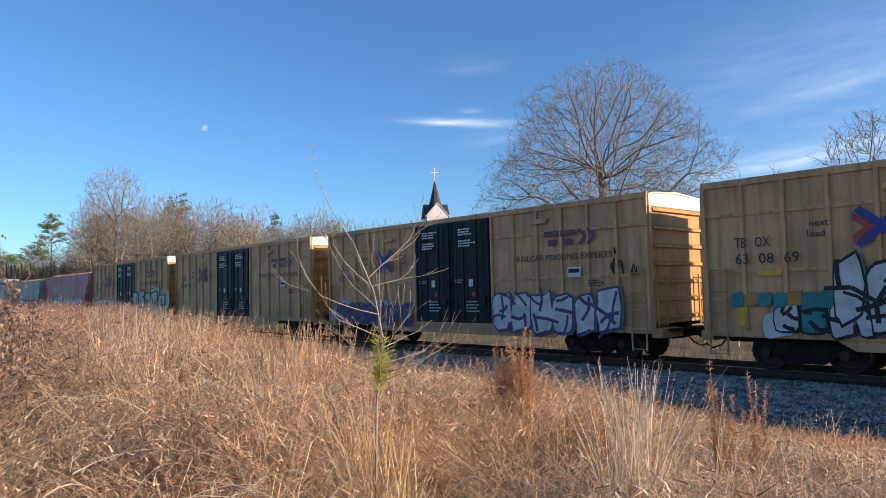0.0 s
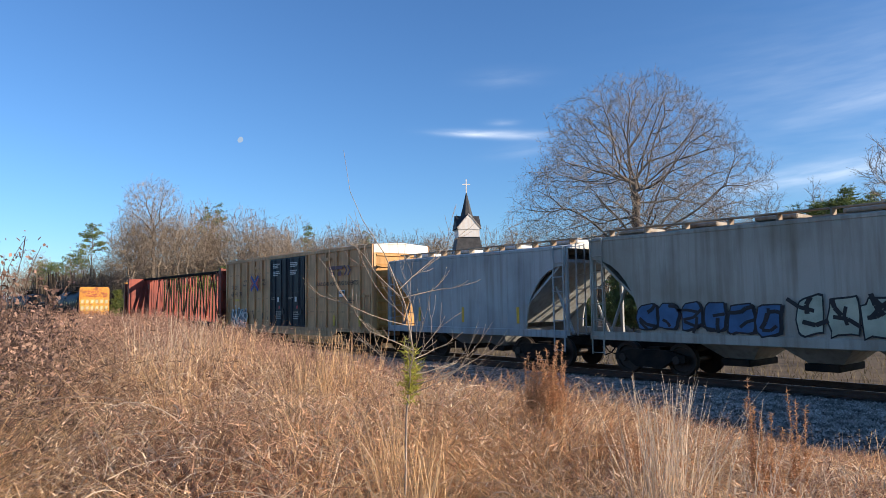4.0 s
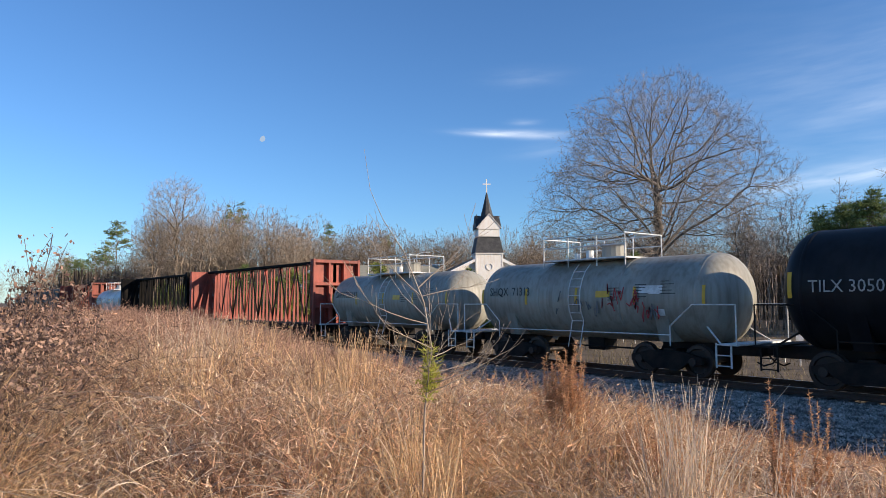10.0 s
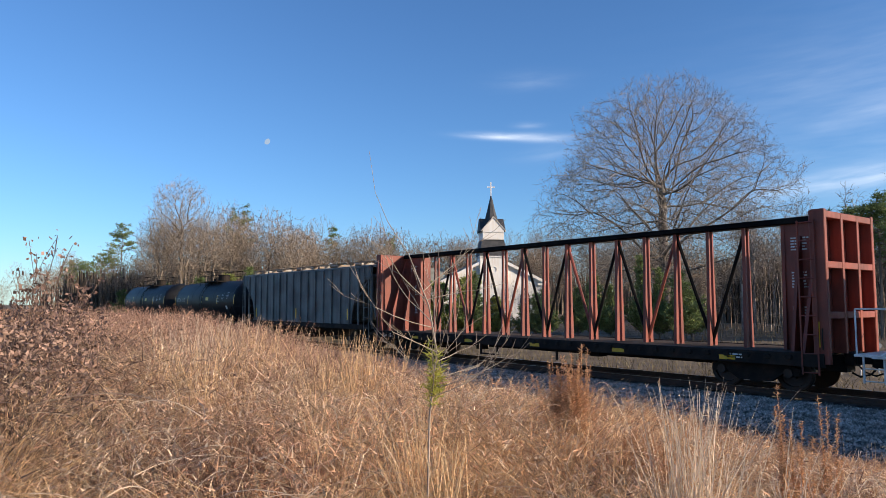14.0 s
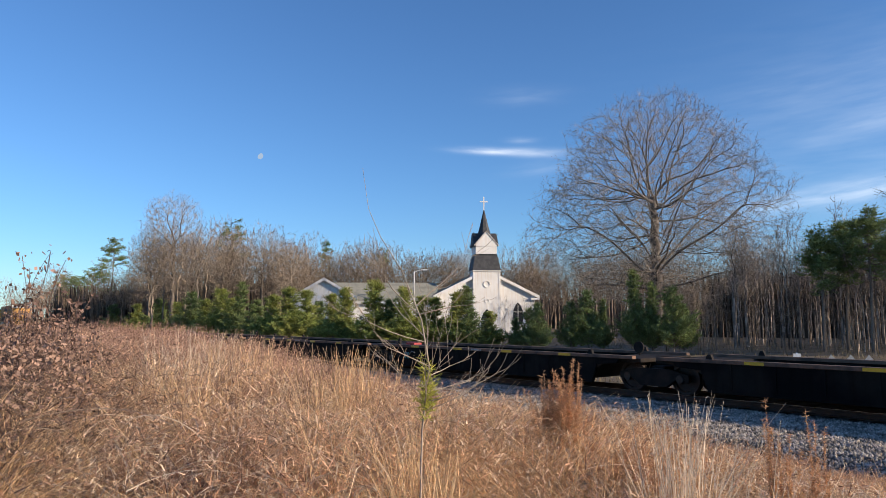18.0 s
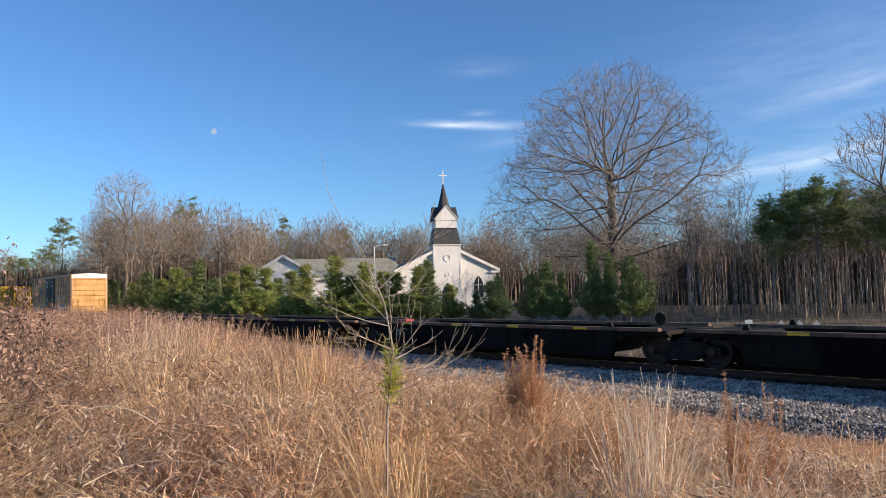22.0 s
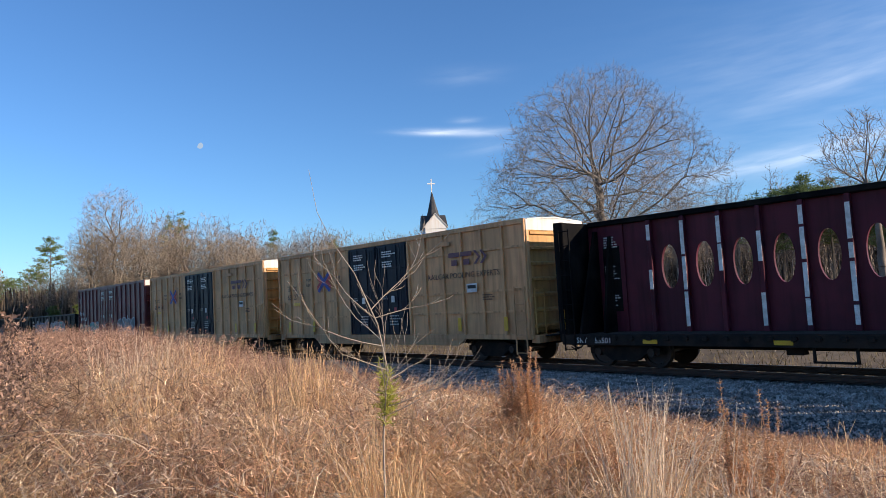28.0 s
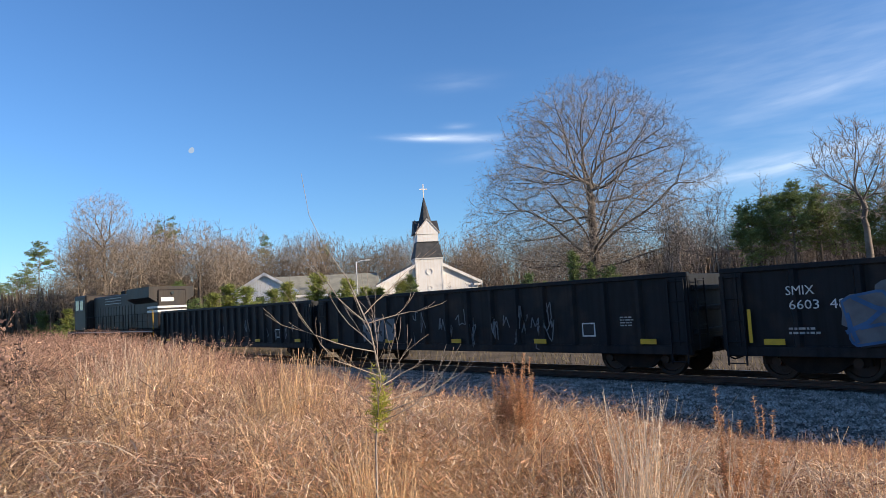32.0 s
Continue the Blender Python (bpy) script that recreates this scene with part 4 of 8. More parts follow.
# ---- centre-beam flats ----
def centerbeam(front, rear, paint, label, endpaint=None, ovals=False, number="", nbay=15, seed=0, wrap=None):
    car, L = start("centerbeam_flat_car", label, "flat car", front, rear)
    h = L / 2
    endpaint = endpaint or paint
    W, DZ, TOP = 1.42, 0.98, 4.42
    part("deck", M().box(-h + 0.3, h - 0.3, -W + 0.06, W - 0.06, DZ - 0.06, DZ), DECK, car, "worn deck")
    for s in (-1, 1):
        part("side_sill", M().box(-h, h, s * W - 0.05, s * W + 0.05, DZ - 0.30, DZ + 0.02, 0.01), FRAME, car)
        for i in range(0, 34):
            x = -h + 0.8 + i * (L - 1.6) / 33
            if s < 0:
                part("strap_winch", WINCH, FRAME, car, at=(x, -W - 0.07, DZ - 0.1))
    part("centre_sill", M().box(-h, h, -0.25, 0.25, 0.5, DZ - 0.06, 0.02), FRAME, car)
    part("top_chord", M().box(-h + 0.3, h - 0.3, -0.22, 0.22, TOP - 0.16, TOP, 0.02), endpaint if ovals else BEAMBLACK if paint is not BEAMYELLOW else FRAME, car)
    st = (L - 3.0) / nbay
    edges = [-h + 1.5 + i * st for i in range(nbay + 1)]
    if ovals:
        edges = [-7.31 + i * 1.067 for i in range(nbay + 1)]
        part("centre_wall", oval_wall(-h + 1.5, h - 1.5, edges, DZ, TOP), paint, car, "plum centre partition with oval openings")
    for i, x in enumerate(edges):
        for s in (-1, 1):
            if ovals:
                part("column", M().box(x - 0.06, x + 0.06, min(s * 0.055, s * 0.22), max(s * 0.055, s * 0.22), DZ, TOP - 0.16, 0.01), paint, car)
            else:
                part("column", M().prism([(s * 0.06, DZ), (s * 0.20, DZ), (s * 0.12, DZ + 2.4), (s * 0.12, TOP - 0.16), (s * 0.06, TOP - 0.16)], x - 0.045, x + 0.045, "x"), paint, car)
        if i < nbay and not ovals and 1 <= i < nbay - 1:
            a, b = (x, x + st) if i % 2 else (x + st, x)
            # two braces in three are coloured black for shade, save on the yellow car
            part("diagonal_brace", M().tube((a, 0, DZ + 0.1), (b, 0, TOP - 0.2), 0.05, n=6), BEAMBLACK if i % 3 != 2 and paint is not BEAMYELLOW else paint, car)
    if ovals:
        r = random.Random(seed)
        for x in edges:
            m = M()
            z = DZ + 0.15
            while z < TOP - 0.6:
                hgt = r.uniform(0.35, 1.2)
                if r.random() < 0.7:
                    m.box(x - 0.055, x + 0.055, -0.232, -0.224, z, min(z + hgt, TOP - 0.3))
                z += hgt + r.uniform(0.02, 0.1)
            if m.v:
                part("wear_strip", m, WHITEP, car, "worn white column facing")
    # end bulkheads with their braced panels
    for s in (-1, 1):
        X = s * h
        b = part("bulkhead", M().box(min(X - s * 0.16, X - s * 0.24), max(X - s * 0.16, X - s * 0.24), -W, W, DZ, TOP - 0.02, 0.02), endpaint, car, "end bulkhead")
        for q in (-1, 1):
            part("bulkhead_post", M().box(min(X + s * 0.12, X - s * 0.2), max(X + s * 0.12, X - s * 0.2), min(q * W, q * (W - 0.14)), max(q * W, q * (W - 0.14)), 0.75, TOP, 0.015), endpaint, b)
            part("bulkhead_post", M().box(min(X - s * 0.16, X + s * 0.12), max(X - s * 0.16, X + s * 0.12), q * 0.45 - 0.06, q * 0.45 + 0.06, DZ, TOP - 0.05, 0.01), endpaint, b)
        for z in (1.9, 3.1, TOP - 0.12):
            part("bulkhead_beam", M().box(min(X - s * 0.16, X + s * 0.11), max(X - s * 0.16, X + s * 0.11), -W + 0.14, W - 0.14, z - 0.08, z + 0.08, 0.01), endpaint, b)
        # solid side panel next to the bulkhead along the centre line
        part("end_panel", M().box(min(X - s * 0.16, X - s * 1.5), max(X - s * 0.16, X - s * 1.5), -0.1, 0.1, DZ, TOP - 0.16), paint, car)
        for k in range(2):
            x = X - s * (0.55 + k * 0.5)
            for q in (-1, 1):
                part("end_gusset", M().prism([(q * 0.1, DZ), (q * W * 0.9, DZ), (q * 0.25, TOP - 0.3), (q * 0.1, TOP - 0.3)] if k == 0 else [(q * 0.1, DZ), (q * 0.75, DZ), (q * 0.2, TOP - 0.5), (q * 0.1, TOP - 0.5)], x - 0.04, x + 0.04, "x"), endpaint, car)
        ladder(car, X - s * 0.3, -W - 0.05, 0.55, TOP - 0.3, w=0.38, mat_=endpaint)
        part("handhold", M().path([(X, -W - 0.06, 1.1), (X, -W - 0.06, 1.6)], 0.015), FRAME, car)
        part("yellow_edge", M().box(X - s * 0.1 - 0.03, X - s * 0.1 + 0.03, -W - 0.028, -W - 0.022, 1.15, 1.75), YELLOW, car)
        part("print_panel", M().box(min(X - s * 0.75, X - s * 1.35), max(X - s * 0.75, X - s * 1.35), -0.108, -0.102, 1.6, 3.6), endpaint, car)
        bars(car, min(X - s * 0.8, X - s * 1.3), 3.9, 0.5, 5, WHITEP, -0.11, seed=seed + 2)
        bars(car, min(X - s * 0.8, X - s * 1.3), 3.0, 0.5, 6, WHITEP, -0.11, seed=seed + 3)
        bars(car, min(X - s * 0.8, X - s * 1.3), 2.1, 0.5, 5, WHITEP, -0.11, seed=seed + 4)
    if number:
        words("lettering", number, 0.17, WHITEP, car, (-h + 0.55, -W - 0.056, DZ - 0.24))
    bars(car, h - 2.4, DZ - 0.08, 0.5, 2, WHITEP, -W - 0.056, seed=seed + 7)
    for i in range(5):
        x = -h + 3.0 + i * (L - 5.4) / 4
        part("reflector", M().box(x - 0.22, x + 0.22, -W - 0.06, -W - 0.052, DZ - 0.24, DZ - 0.13), YELLOW, car, "yellow reflector stripe")
    part("brake_gear", M().tube((-1.2, 0.5, 0.6), (0.0, 0.5, 0.6), 0.17, n=10).box(2.2, 2.6, -0.9, -0.5, 0.5, 0.75).box(-3.4, -3.0, -0.9, -0.6, 0.45, 0.7), FRAME, car)
    m = M()
    for x in (-2.6, -1.7, 1.2, 2.2):
        m.box(x - 0.03, x + 0.03, -W + 0.04, -W + 0.1, 0.32, DZ - 0.3)
    m.box(-2.6, -1.7, -W + 0.04, -W + 0.1, 0.32, 0.37)
    part("step", m, FRAME, car)
    sets = running_gear(car, (-h + 1.9, h - 1.9), ((-h - 0.05, -1), (h + 0.05, 1)))
    finish(car, front, rear, sets)
    return car, h


WINCH = mesh_of("strap_winch", M().box(-0.06, 0.06, -0.03, 0.04, -0.05, 0.07, 0.01).tube((-0.09, 0.0, 0.01), (0.09, 0.0, 0.01), 0.025, n=6), FRAME)


def oval_wall(x0, x1, edges, z0, z1):
    """A thin wall with an upright oval hole in each bay between the edges; solid beyond them."""
    m, th, top = M(), 0.05, z1 - 0.16
    m.box(x0, edges[0], -th, th, z0, top)
    m.box(edges[-1], x1, -th, th, z0, top)
    zc, rx, rz, K = 2.85, 0.265, 0.64, 24
    for a, b in zip(edges, edges[1:]):
        cx, hw = (a + b) / 2, (b - a) / 2
        # the hole's rim, and a square with as many points round it, corners included
        outer, inner = [], []
        for k in range(K):
            t = 2 * math.pi * k / K - math.pi * 0.75
            inner.append((cx + rx * math.cos(t), zc + rz * math.sin(t)))
            side, f = k // (K // 4), (k % (K // 4)) / (K // 4)
            u, v = ((-1 + 2 * f, -1), (1, -1 + 2 * f), (1 - 2 * f, 1), (-1, 1 - 2 * f))[side]
            outer.append((cx + hw * u, zc + (v * (top - zc) if v > 0 else v * (zc - z0))))
        for q in (-th, th):
            base = [(px, q, pz) for px, pz in inner] + [(px, q, pz) for px, pz in outer]
            m.add(base, [(k, (k + 1) % K, K + (k + 1) % K, K + k) for k in range(K)])
        m.add([(px, -th, pz) for px, pz in inner] + [(px, th, pz) for px, pz in inner], [(k, (k + 1) % K, K + (k + 1) % K, K + k) for k in range(K)])
    return m


centerbeam(-121.46, -141.3, BEAMRED, "red centre-beam lumber flat car, empty, with dark top chord", number="T O    033", seed=1)
centerbeam(-230.14, -249.48, BEAMRED, "red centre-beam lumber flat car, empty, with pale end lettering", number="", seed=2)
centerbeam(-250.4, -269.75, BEAMBLACK, "black centre-beam lumber flat car, empty, with white printed panels", number="WRWK    38802", seed=3)
centerbeam(-283.04, -302.39, BROWNRED, "brownish red centre-beam lumber flat car, empty and weathered", number="       120  121", seed=4)
c24, h24 = centerbeam(-517.9, -537.4, BEAMYELLOW, "bright yellow centre-beam lumber flat car, empty, with dark chord", seed=5)
c25, h25 = centerbeam(-538.1, -557.6, PLUM, "plum-coloured centre-beam flat car with oval wall openings", endpaint=BEAMBLACK, ovals=True, number="SRY    53501", nbay=13, seed=6)


# ---- tank cars ----
def tank(front, rear, paint, label, R=1.36, zc=2.36, number="", numcol=None, rails="black", number_z=2.5, seed=0, gantry=True, catwalk=False, ring=True):
    car, L = start("tank_car", label, "tank car", front, rear)
    h = L / 2
    tb = h - 0.35
    rings_, N = [], 36
    prof = [(-tb, 0.02)] + [(-tb + 0.75 * (1 - math.cos(a)), R * math.sin(a)) for a in [k * math.pi / 16 for k in range(1, 9)]]
    prof += [(-x, r) for x, r in reversed(prof)]
    body = M().rings([[(x, r * math.cos(2 * math.pi * k / N), zc + r * math.sin(2 * math.pi * k / N)) for k in range(N)] for x, r in prof])
    part("tank", body, paint, car, smooth=True)
    if ring:
        for x in (-tb + 0.8, -tb * 0.33, tb * 0.33, tb - 0.8):
            m = M().rings([[(x + dx, r * math.cos(2 * math.pi * k / N), zc + r * math.sin(2 * math.pi * k / N)) for k in range(N)] for dx, r in ((-0.05, R), (-0.04, R + 0.008), (0.04, R + 0.008), (0.05, R))], cap=False)
            part("weld_band", m, paint, car, smooth=True)
    light = WHITEP if rails == "white" else FRAME
    # stub sills, saddles and walkways at the ends
    for s in (-1, 1):
        part("stub_sill", M().box(min(s * h, s * (h - 2.9)), max(s * h, s * (h - 2.9)), -0.3, 0.3, 0.66, 1.0, 0.02), FRAME, car)
        part("saddle", M().prism([(-1.0, 0.98), (1.0, 0.98), (R * 0.93, zc - R * 0.38), (R * 0.6, zc - R * 0.82), (-R * 0.6, zc - R * 0.82), (-R * 0.93, zc - R * 0.38)], s * (h - 2.3) - 0.22, s * (h - 2.3) + 0.22, "x"), paint, car)
        part("end_platform", M().box(min(s * (h + 0.1), s * (h - 0.35)), max(s * (h + 0.1), s * (h - 0.35)), -1.45, 1.45, 0.98, 1.04, 0.01), light, car)
        for q in (-1, 1):
            part("handrail", M().path([(s * (h + 0.05), q * 1.4, 1.04), (s * (h + 0.05), q * 1.4, 2.05), (s * (h - 1.2), q * 1.4, 2.05), (s * (h - 1.9), q * 1.4, 1.45), (s * (h - 1.9), q * 1.4, 0.9)], 0.02), light, car)
            ladder(car, s * (h - 0.3), q * 1.42, 0.45, 1.0, w=0.42, mat_=light, n=3)
            part("platform_brace", M().path([(s * (h - 0.4), q * 1.35, 1.0), (s * (h - 1.0), q * 1.0, 1.45)], 0.025), light, car)
    if catwalk:
        for q in (-1, 1):
            part("side_walkway", M().box(-h + 0.3, h - 0.3, q * 1.42 - 0.12, q * 1.42 + 0.12, 0.96, 1.02), light, car)
    part("side_rail", M().path([(-h + 1.9, -1.4, 1.2 if not catwalk else 1.4), (h - 1.9, -1.4, 1.2 if not catwalk else 1.4)], 0.018), light, car)
    # top platform, manway and dome
    top = zc + R
    part("manway", M().tube((0.55, 0, top - 0.1), (0.55, 0, top + 0.42), 0.40, n=16).tube((0.55, 0, top + 0.42), (0.55, 0, top + 0.5), 0.43, n=16), paint if rails == "white" else FRAME, car)
    part("valve", M().tube((-0.55, 0.1, top - 0.1), (-0.55, 0.1, top + 0.35), 0.13, n=10).tube((-0.9, -0.15, top - 0.1), (-0.9, -0.15, top + 0.25), 0.09, n=8), light, car)
    if gantry:
        part("top_platform", M().box(-1.7, 1.7, -0.95, 0.95, top - 0.03, top + 0.02), light, car)
        m = M()
        for q in (-1, 1):
            for x in (-1.7, -0.6, 0.6, 1.7):
                m.tube((x, q * 0.95, top - 0.25), (x, q * 0.95, top + 0.75), 0.02, n=6)
            for z in (0.4, 0.75):
                m.tube((-1.7, q * 0.95, top + z), (1.7, q * 0.95, top + z), 0.02, n=6)
        for x in (-1.7, 1.7):
            m.tube((x, -0.95, top + 0.75), (x, 0.95, top + 0.75), 0.02, n=6)
        part("top_railing", m, light, car)
        for q in (-1, 1):
            m = M()
            for k in range(11):
                a = radians(-30 + k * 11.5)
                yy, zz = q * (R + 0.1) * math.cos(a), zc + (R + 0.1) * math.sin(a)
                if abs(yy) > 0.9:
                    m.tube((-0.24, yy, zz), (0.24, yy, zz), 0.015, n=5)
            for xx in (-0.24, 0.24):
                m.path([(xx, q * 1.42, 0.7)] + [(xx, q * (R + 0.1) * math.cos(radians(a)), zc + (R + 0.1) * math.sin(radians(a))) for a in range(-30, 56, 14)], 0.018, n=5)
            part("ladder", m, light, car, "tank side ladder")
    # marks follow the round of the shell
    def shell(x, a):
        r = R + 0.012
        return (x, -r * math.cos(radians(a)), zc + r * math.sin(radians(a)))

    def patch(name, x0, x1, a0, a1, mat_, label=""):
        m, k = M(), 4
        for i in range(k):
            b0, b1 = a0 + (a1 - a0) * i / k, a0 + (a1 - a0) * (i + 1) / k
            m.quad(shell(x0, b0), shell(x1, b0), shell(x1, b1), shell(x0, b1))
        return part(name, m, mat_, car, label)

    for i in range(5):
        x = -tb + 0.55 + i * (2 * tb - 1.1) / 4
        patch("reflector", x - 0.05, x + 0.05, -8, 16, YELLOW, "yellow reflector stripe")
    r = random.Random(seed)
    if number:
        words("lettering", number, 0.30, numcol or PALEP, car, (-tb + 1.0, -R - 0.03, number_z - 0.15), 2.0)
    for j in range(3):
        for k in range(5):
            x0 = tb - 2.9 + r.uniform(0, 0.1)
            a = 14 + j * 4 - k * 4
            patch("small_print", x0 + j * 0.9 - 0.9, x0 + j * 0.9 - 0.9 + r.uniform(0.25, 0.55), a, a + 0.9, numcol or PALEP)
    patch("placard", 0.8, 1.35, 2, 11, YELLOW, "yellow stencil plate")
    patch("placard", tb - 2.1, tb - 1.8, -22, -13, WHITEP if paint is not TANKWHITE else BLACKP)
    part("bottom_outlet", M().box(-0.35, 0.35, -0.35, 0.35, zc - R - 0.35, zc - R + 0.1, 0.04), FRAME, car)
    part("brake_gear", M().tube((2.2, 0.3, 0.75), (3.0, 0.3, 0.75), 0.16, n=8).path([(-h + 2, -0.5, 0.7), (h - 2, -0.5, 0.7)], 0.03), FRAME, car)
    sets = running_gear(car, (-h + 2.3, h - 2.3), ((-h - 0.05, -1), (h + 0.05, 1)))
    finish(car, front, rear, sets)
    return car, h, patch


BT = "black tank car with %s"
tank(-159.3, -172.2, TANKBLACK, BT % "yellow stencilled number and top platform", number="UTLX 682269", numcol=YELLOW, R=1.40, zc=2.38, seed=1)
c12, h12, p12 = tank(-188.2, -206.3, TANKBLACK, BT % "white lettering, long shell and scrawled tags", number="TILX 305000", R=1.50, zc=2.42, seed=2)
scrawl(c12, -3.5, 3.5, 1.95, 2.35, -1.53, 14, "grey", 61, 0.25)
p12("placard", 2.7, 3.4, 2, 14, YELLOW, "yellow stencil plate")
c13, h13, p13 = tank(-206.9, -217.7, TANKGREY, "pale grey tank car with red graffiti and white railings", number="SHQX  71313", numcol=BLACKP, R=1.30, zc=2.22, rails="white", seed=3)
scrawl(c13, 0.0, 3.2, 1.8, 2.5, -1.33, 12, "red", 62, 0.3)
scrawl(c13, -1.0, 3.0, 1.8, 2.3, -1.33, 8, "grey", 63, 0.3)
p13("placard", 2.4, 3.2, 6, 17, WHITEP)
tank(-218.2, -229.2, TANKGREY, "weathered grey tank car with black stencilled number", number="SHPX 203147", numcol=BLACKP, R=1.24, zc=2.20, rails="white", seed=4)
c17, h17, p17 = tank(-270.6, -282.3, TANKWHITE, "white tank car with white railings and walkways", number="UTLX 139735", numcol=BLACKP, R=1.24, zc=2.24, rails="white", catwalk=True, seed=5)
scrawl(c17, -1.6, 2.0, 2.0, 2.2, -1.27, 8, "teal", 64, 0.14)
tank(-319.0, -333.2, TANKBLACK, BT % "pale number and yellow side stripes", number="SOTX 1113", R=1.42, zc=2.4, seed=6)
tank(-334.4, -349.3, TANKBLACK, BT % "a rounded head and low railing", number="CGTX 31251", R=1.46, zc=2.42, seed=7)


# ---- covered hoppers ----
def hopper(front, rear, paint, label, roofmat, ribs=0, EV=4.18, bays=3, seed=0, short=False):
    car, L = start("covered_hopper", label, "hopper car", front, rear)
    h = L / 2
    W, SL = 1.50, 1.20
    sh = h - (0.05 if not short else 0.1)
    # side walls bulge; their lower ends are cut away in a curve over the trucks
    prof = [(W - 0.04, SL), (W, SL + 0.5), (W, EV - 0.45), (W - 0.12, EV)]
    cut = 1.75
    for s in (-1, 1):
        m = M()
        outline = [(-sh, EV), (sh, EV), (sh, EV - 0.55)]
        for k in range(9):
            a = radians(k * 90 / 8)
            outline.append((sh - cut * math.sin(a) ** 0.85, EV - 0.55 - (EV - 0.55 - SL) * (1 - math.cos(a)) ** 0.9))
        outline += [(-x, z) for x, z in reversed(outline[2:])]
        y0, y1 = sorted((s * W, s * (W - 0.06)))
        m.prism(outline, y0, y1, "y")
        part("side_wall", m, paint, car)
        part("side_sill", M().box(-sh, sh, s * W - 0.05, s * W + 0.05, SL - 0.22, SL + 0.02, 0.01), paint if not ribs else FRAME, car)
        part("top_chord", M().box(-sh, sh, s * (W - 0.04) - 0.06, s * (W - 0.04) + 0.06, EV - 0.04, EV + 0.06, 0.01), paint, car)
        for k in range(ribs):
            x = -sh + cut * 0.6 + (2 * sh - 1.2 * cut) * k / (ribs - 1)
            part("side_rib", M().box(x - 0.05, x + 0.05, min(s * W, s * (W + 0.07)), max(s * W, s * (W + 0.07)), SL, EV - 0.02, 0.015), paint, car)
        if not ribs:
            for k in range(4):
                x = -sh + 2.6 + (2 * sh - 5.2) * k / 3
                part("weld_seam", M().box(x - 0.012, x + 0.012, min(s * W, s * (W + 0.006)), max(s * W, s * (W + 0.006)), SL + 0.05, EV - 0.05), paint, car)
    rz = EV + 0.24
    part("roof", M().prism([(-W + 0.02, EV + 0.05), (-W * 0.55, rz - 0.08), (0, rz), (W * 0.55, rz - 0.08), (W - 0.02, EV + 0.05), (W - 0.02, EV), (-W + 0.02, EV)], -sh, sh, "x"), roofmat, car)
    m = M()
    for q in (-1, 1):
        m.box(-sh, sh, q * 0.75 - 0.14, q * 0.75 + 0.14, rz + 0.08, rz + 0.11)
        for k in range(12):
            x = -sh + 0.3 + (2 * sh - 0.6) * k / 11
            m.box(x - 0.02, x + 0.02, q * 0.75 - 0.14, q * 0.75 + 0.14, rz - 0.1, rz + 0.1)
    part("running_board", m, RUSTROOF, car)
    n = 7 if not short else 4
    for k in range(n):
        x = -sh + 0.9 + (2 * sh - 1.8) * k / (n - 1)
        part("roof_hatch", M().box(x - 0.55, x + 0.55, -0.45, 0.45, rz - 0.02, rz + 0.1, 0.03), roofmat, car)
    # sloped end sheets and outlet bays below
    for s in (-1, 1):
        part("slope_sheet", M().rings([[(s * (sh - 0.1), y, EV - 0.35) for y in (-W + 0.06, W - 0.06)] + [(s * (sh - 0.1), y, EV - 0.45) for y in (W - 0.06, -W + 0.06)],
                                       [(s * (sh - 2.4), y, 1.5) for y in (-W + 0.06, W - 0.06)] + [(s * (sh - 2.4), y, 1.4) for y in (W - 0.06, -W + 0.06)]]), paint, car)
        part("end_sill", M().box(min(s * h, s * (h - 2.8)), max(s * h, s * (h - 2.8)), -0.3, 0.3, 0.68, 1.0, 0.02), FRAME, car)
        part("end_platform", M().box(min(s * h, s * (h - 0.35)), max(s * h, s * (h - 0.35)), -W, W, 1.0, 1.05), FRAME, car)
        for q in (-1, 1):
            part("end_post", M().box(min(s * (h - 0.06), s * (h - 0.16)), max(s * (h - 0.06), s * (h - 0.16)), q * (W - 0.08) - 0.05, q * (W - 0.08) + 0.05, 1.0, EV, 0.01), paint, car)
            part("end_brace", M().path([(s * (h - 0.3), q * 0.9, 1.05), (s * (sh - 0.9), q * 0.9, 2.6)], 0.05), paint, car)
        ladder(car, s * (h - 0.35), -W - 0.06, 0.6, EV, w=0.42, mat_=paint)
        ladder(car, s * (h + 0.02), -0.9, 1.1, EV + 0.1, w=0.42, mat_=paint, along="y")
    for k in range(bays):
        a, b = -h + 3.1 + (L - 6.2) * k / bays, -h + 3.1 + (L - 6.2) * (k + 1) / bays
        m = M().rings([[(x, y, SL) for x, y in ((a, -W + 0.1), (b, -W + 0.1), (b, W - 0.1), (a, W - 0.1))], [(x, y, 0.55) for x, y in ((a + (b - a) * 0.32, -0.55), (b - (b - a) * 0.32, -0.55), (b - (b - a) * 0.32, 0.55), (a + (b - a) * 0.32, 0.55))]])
        part("outlet_bay", m, paint if not ribs else FRAME, car)
        part("outlet_gate", M().box((a + b) / 2 - 0.4, (a + b) / 2 + 0.4, -0.8, 0.8, 0.38, 0.56, 0.02), FRAME, car)
    for x in (-sh + 2.1, -0.1, sh - 2.1):
        part("reflector", M().box(x - 0.06, x + 0.06, -W - 0.015, -W - 0.008, SL + 0.2, SL + 0.75), YELLOW, car, "yellow reflector stripe")
    sets = running_gear(car, (-h + 1.75, h - 1.75), ((-h, -1), (h, 1)))
    finish(car, front, rear, sets)
    return car, h


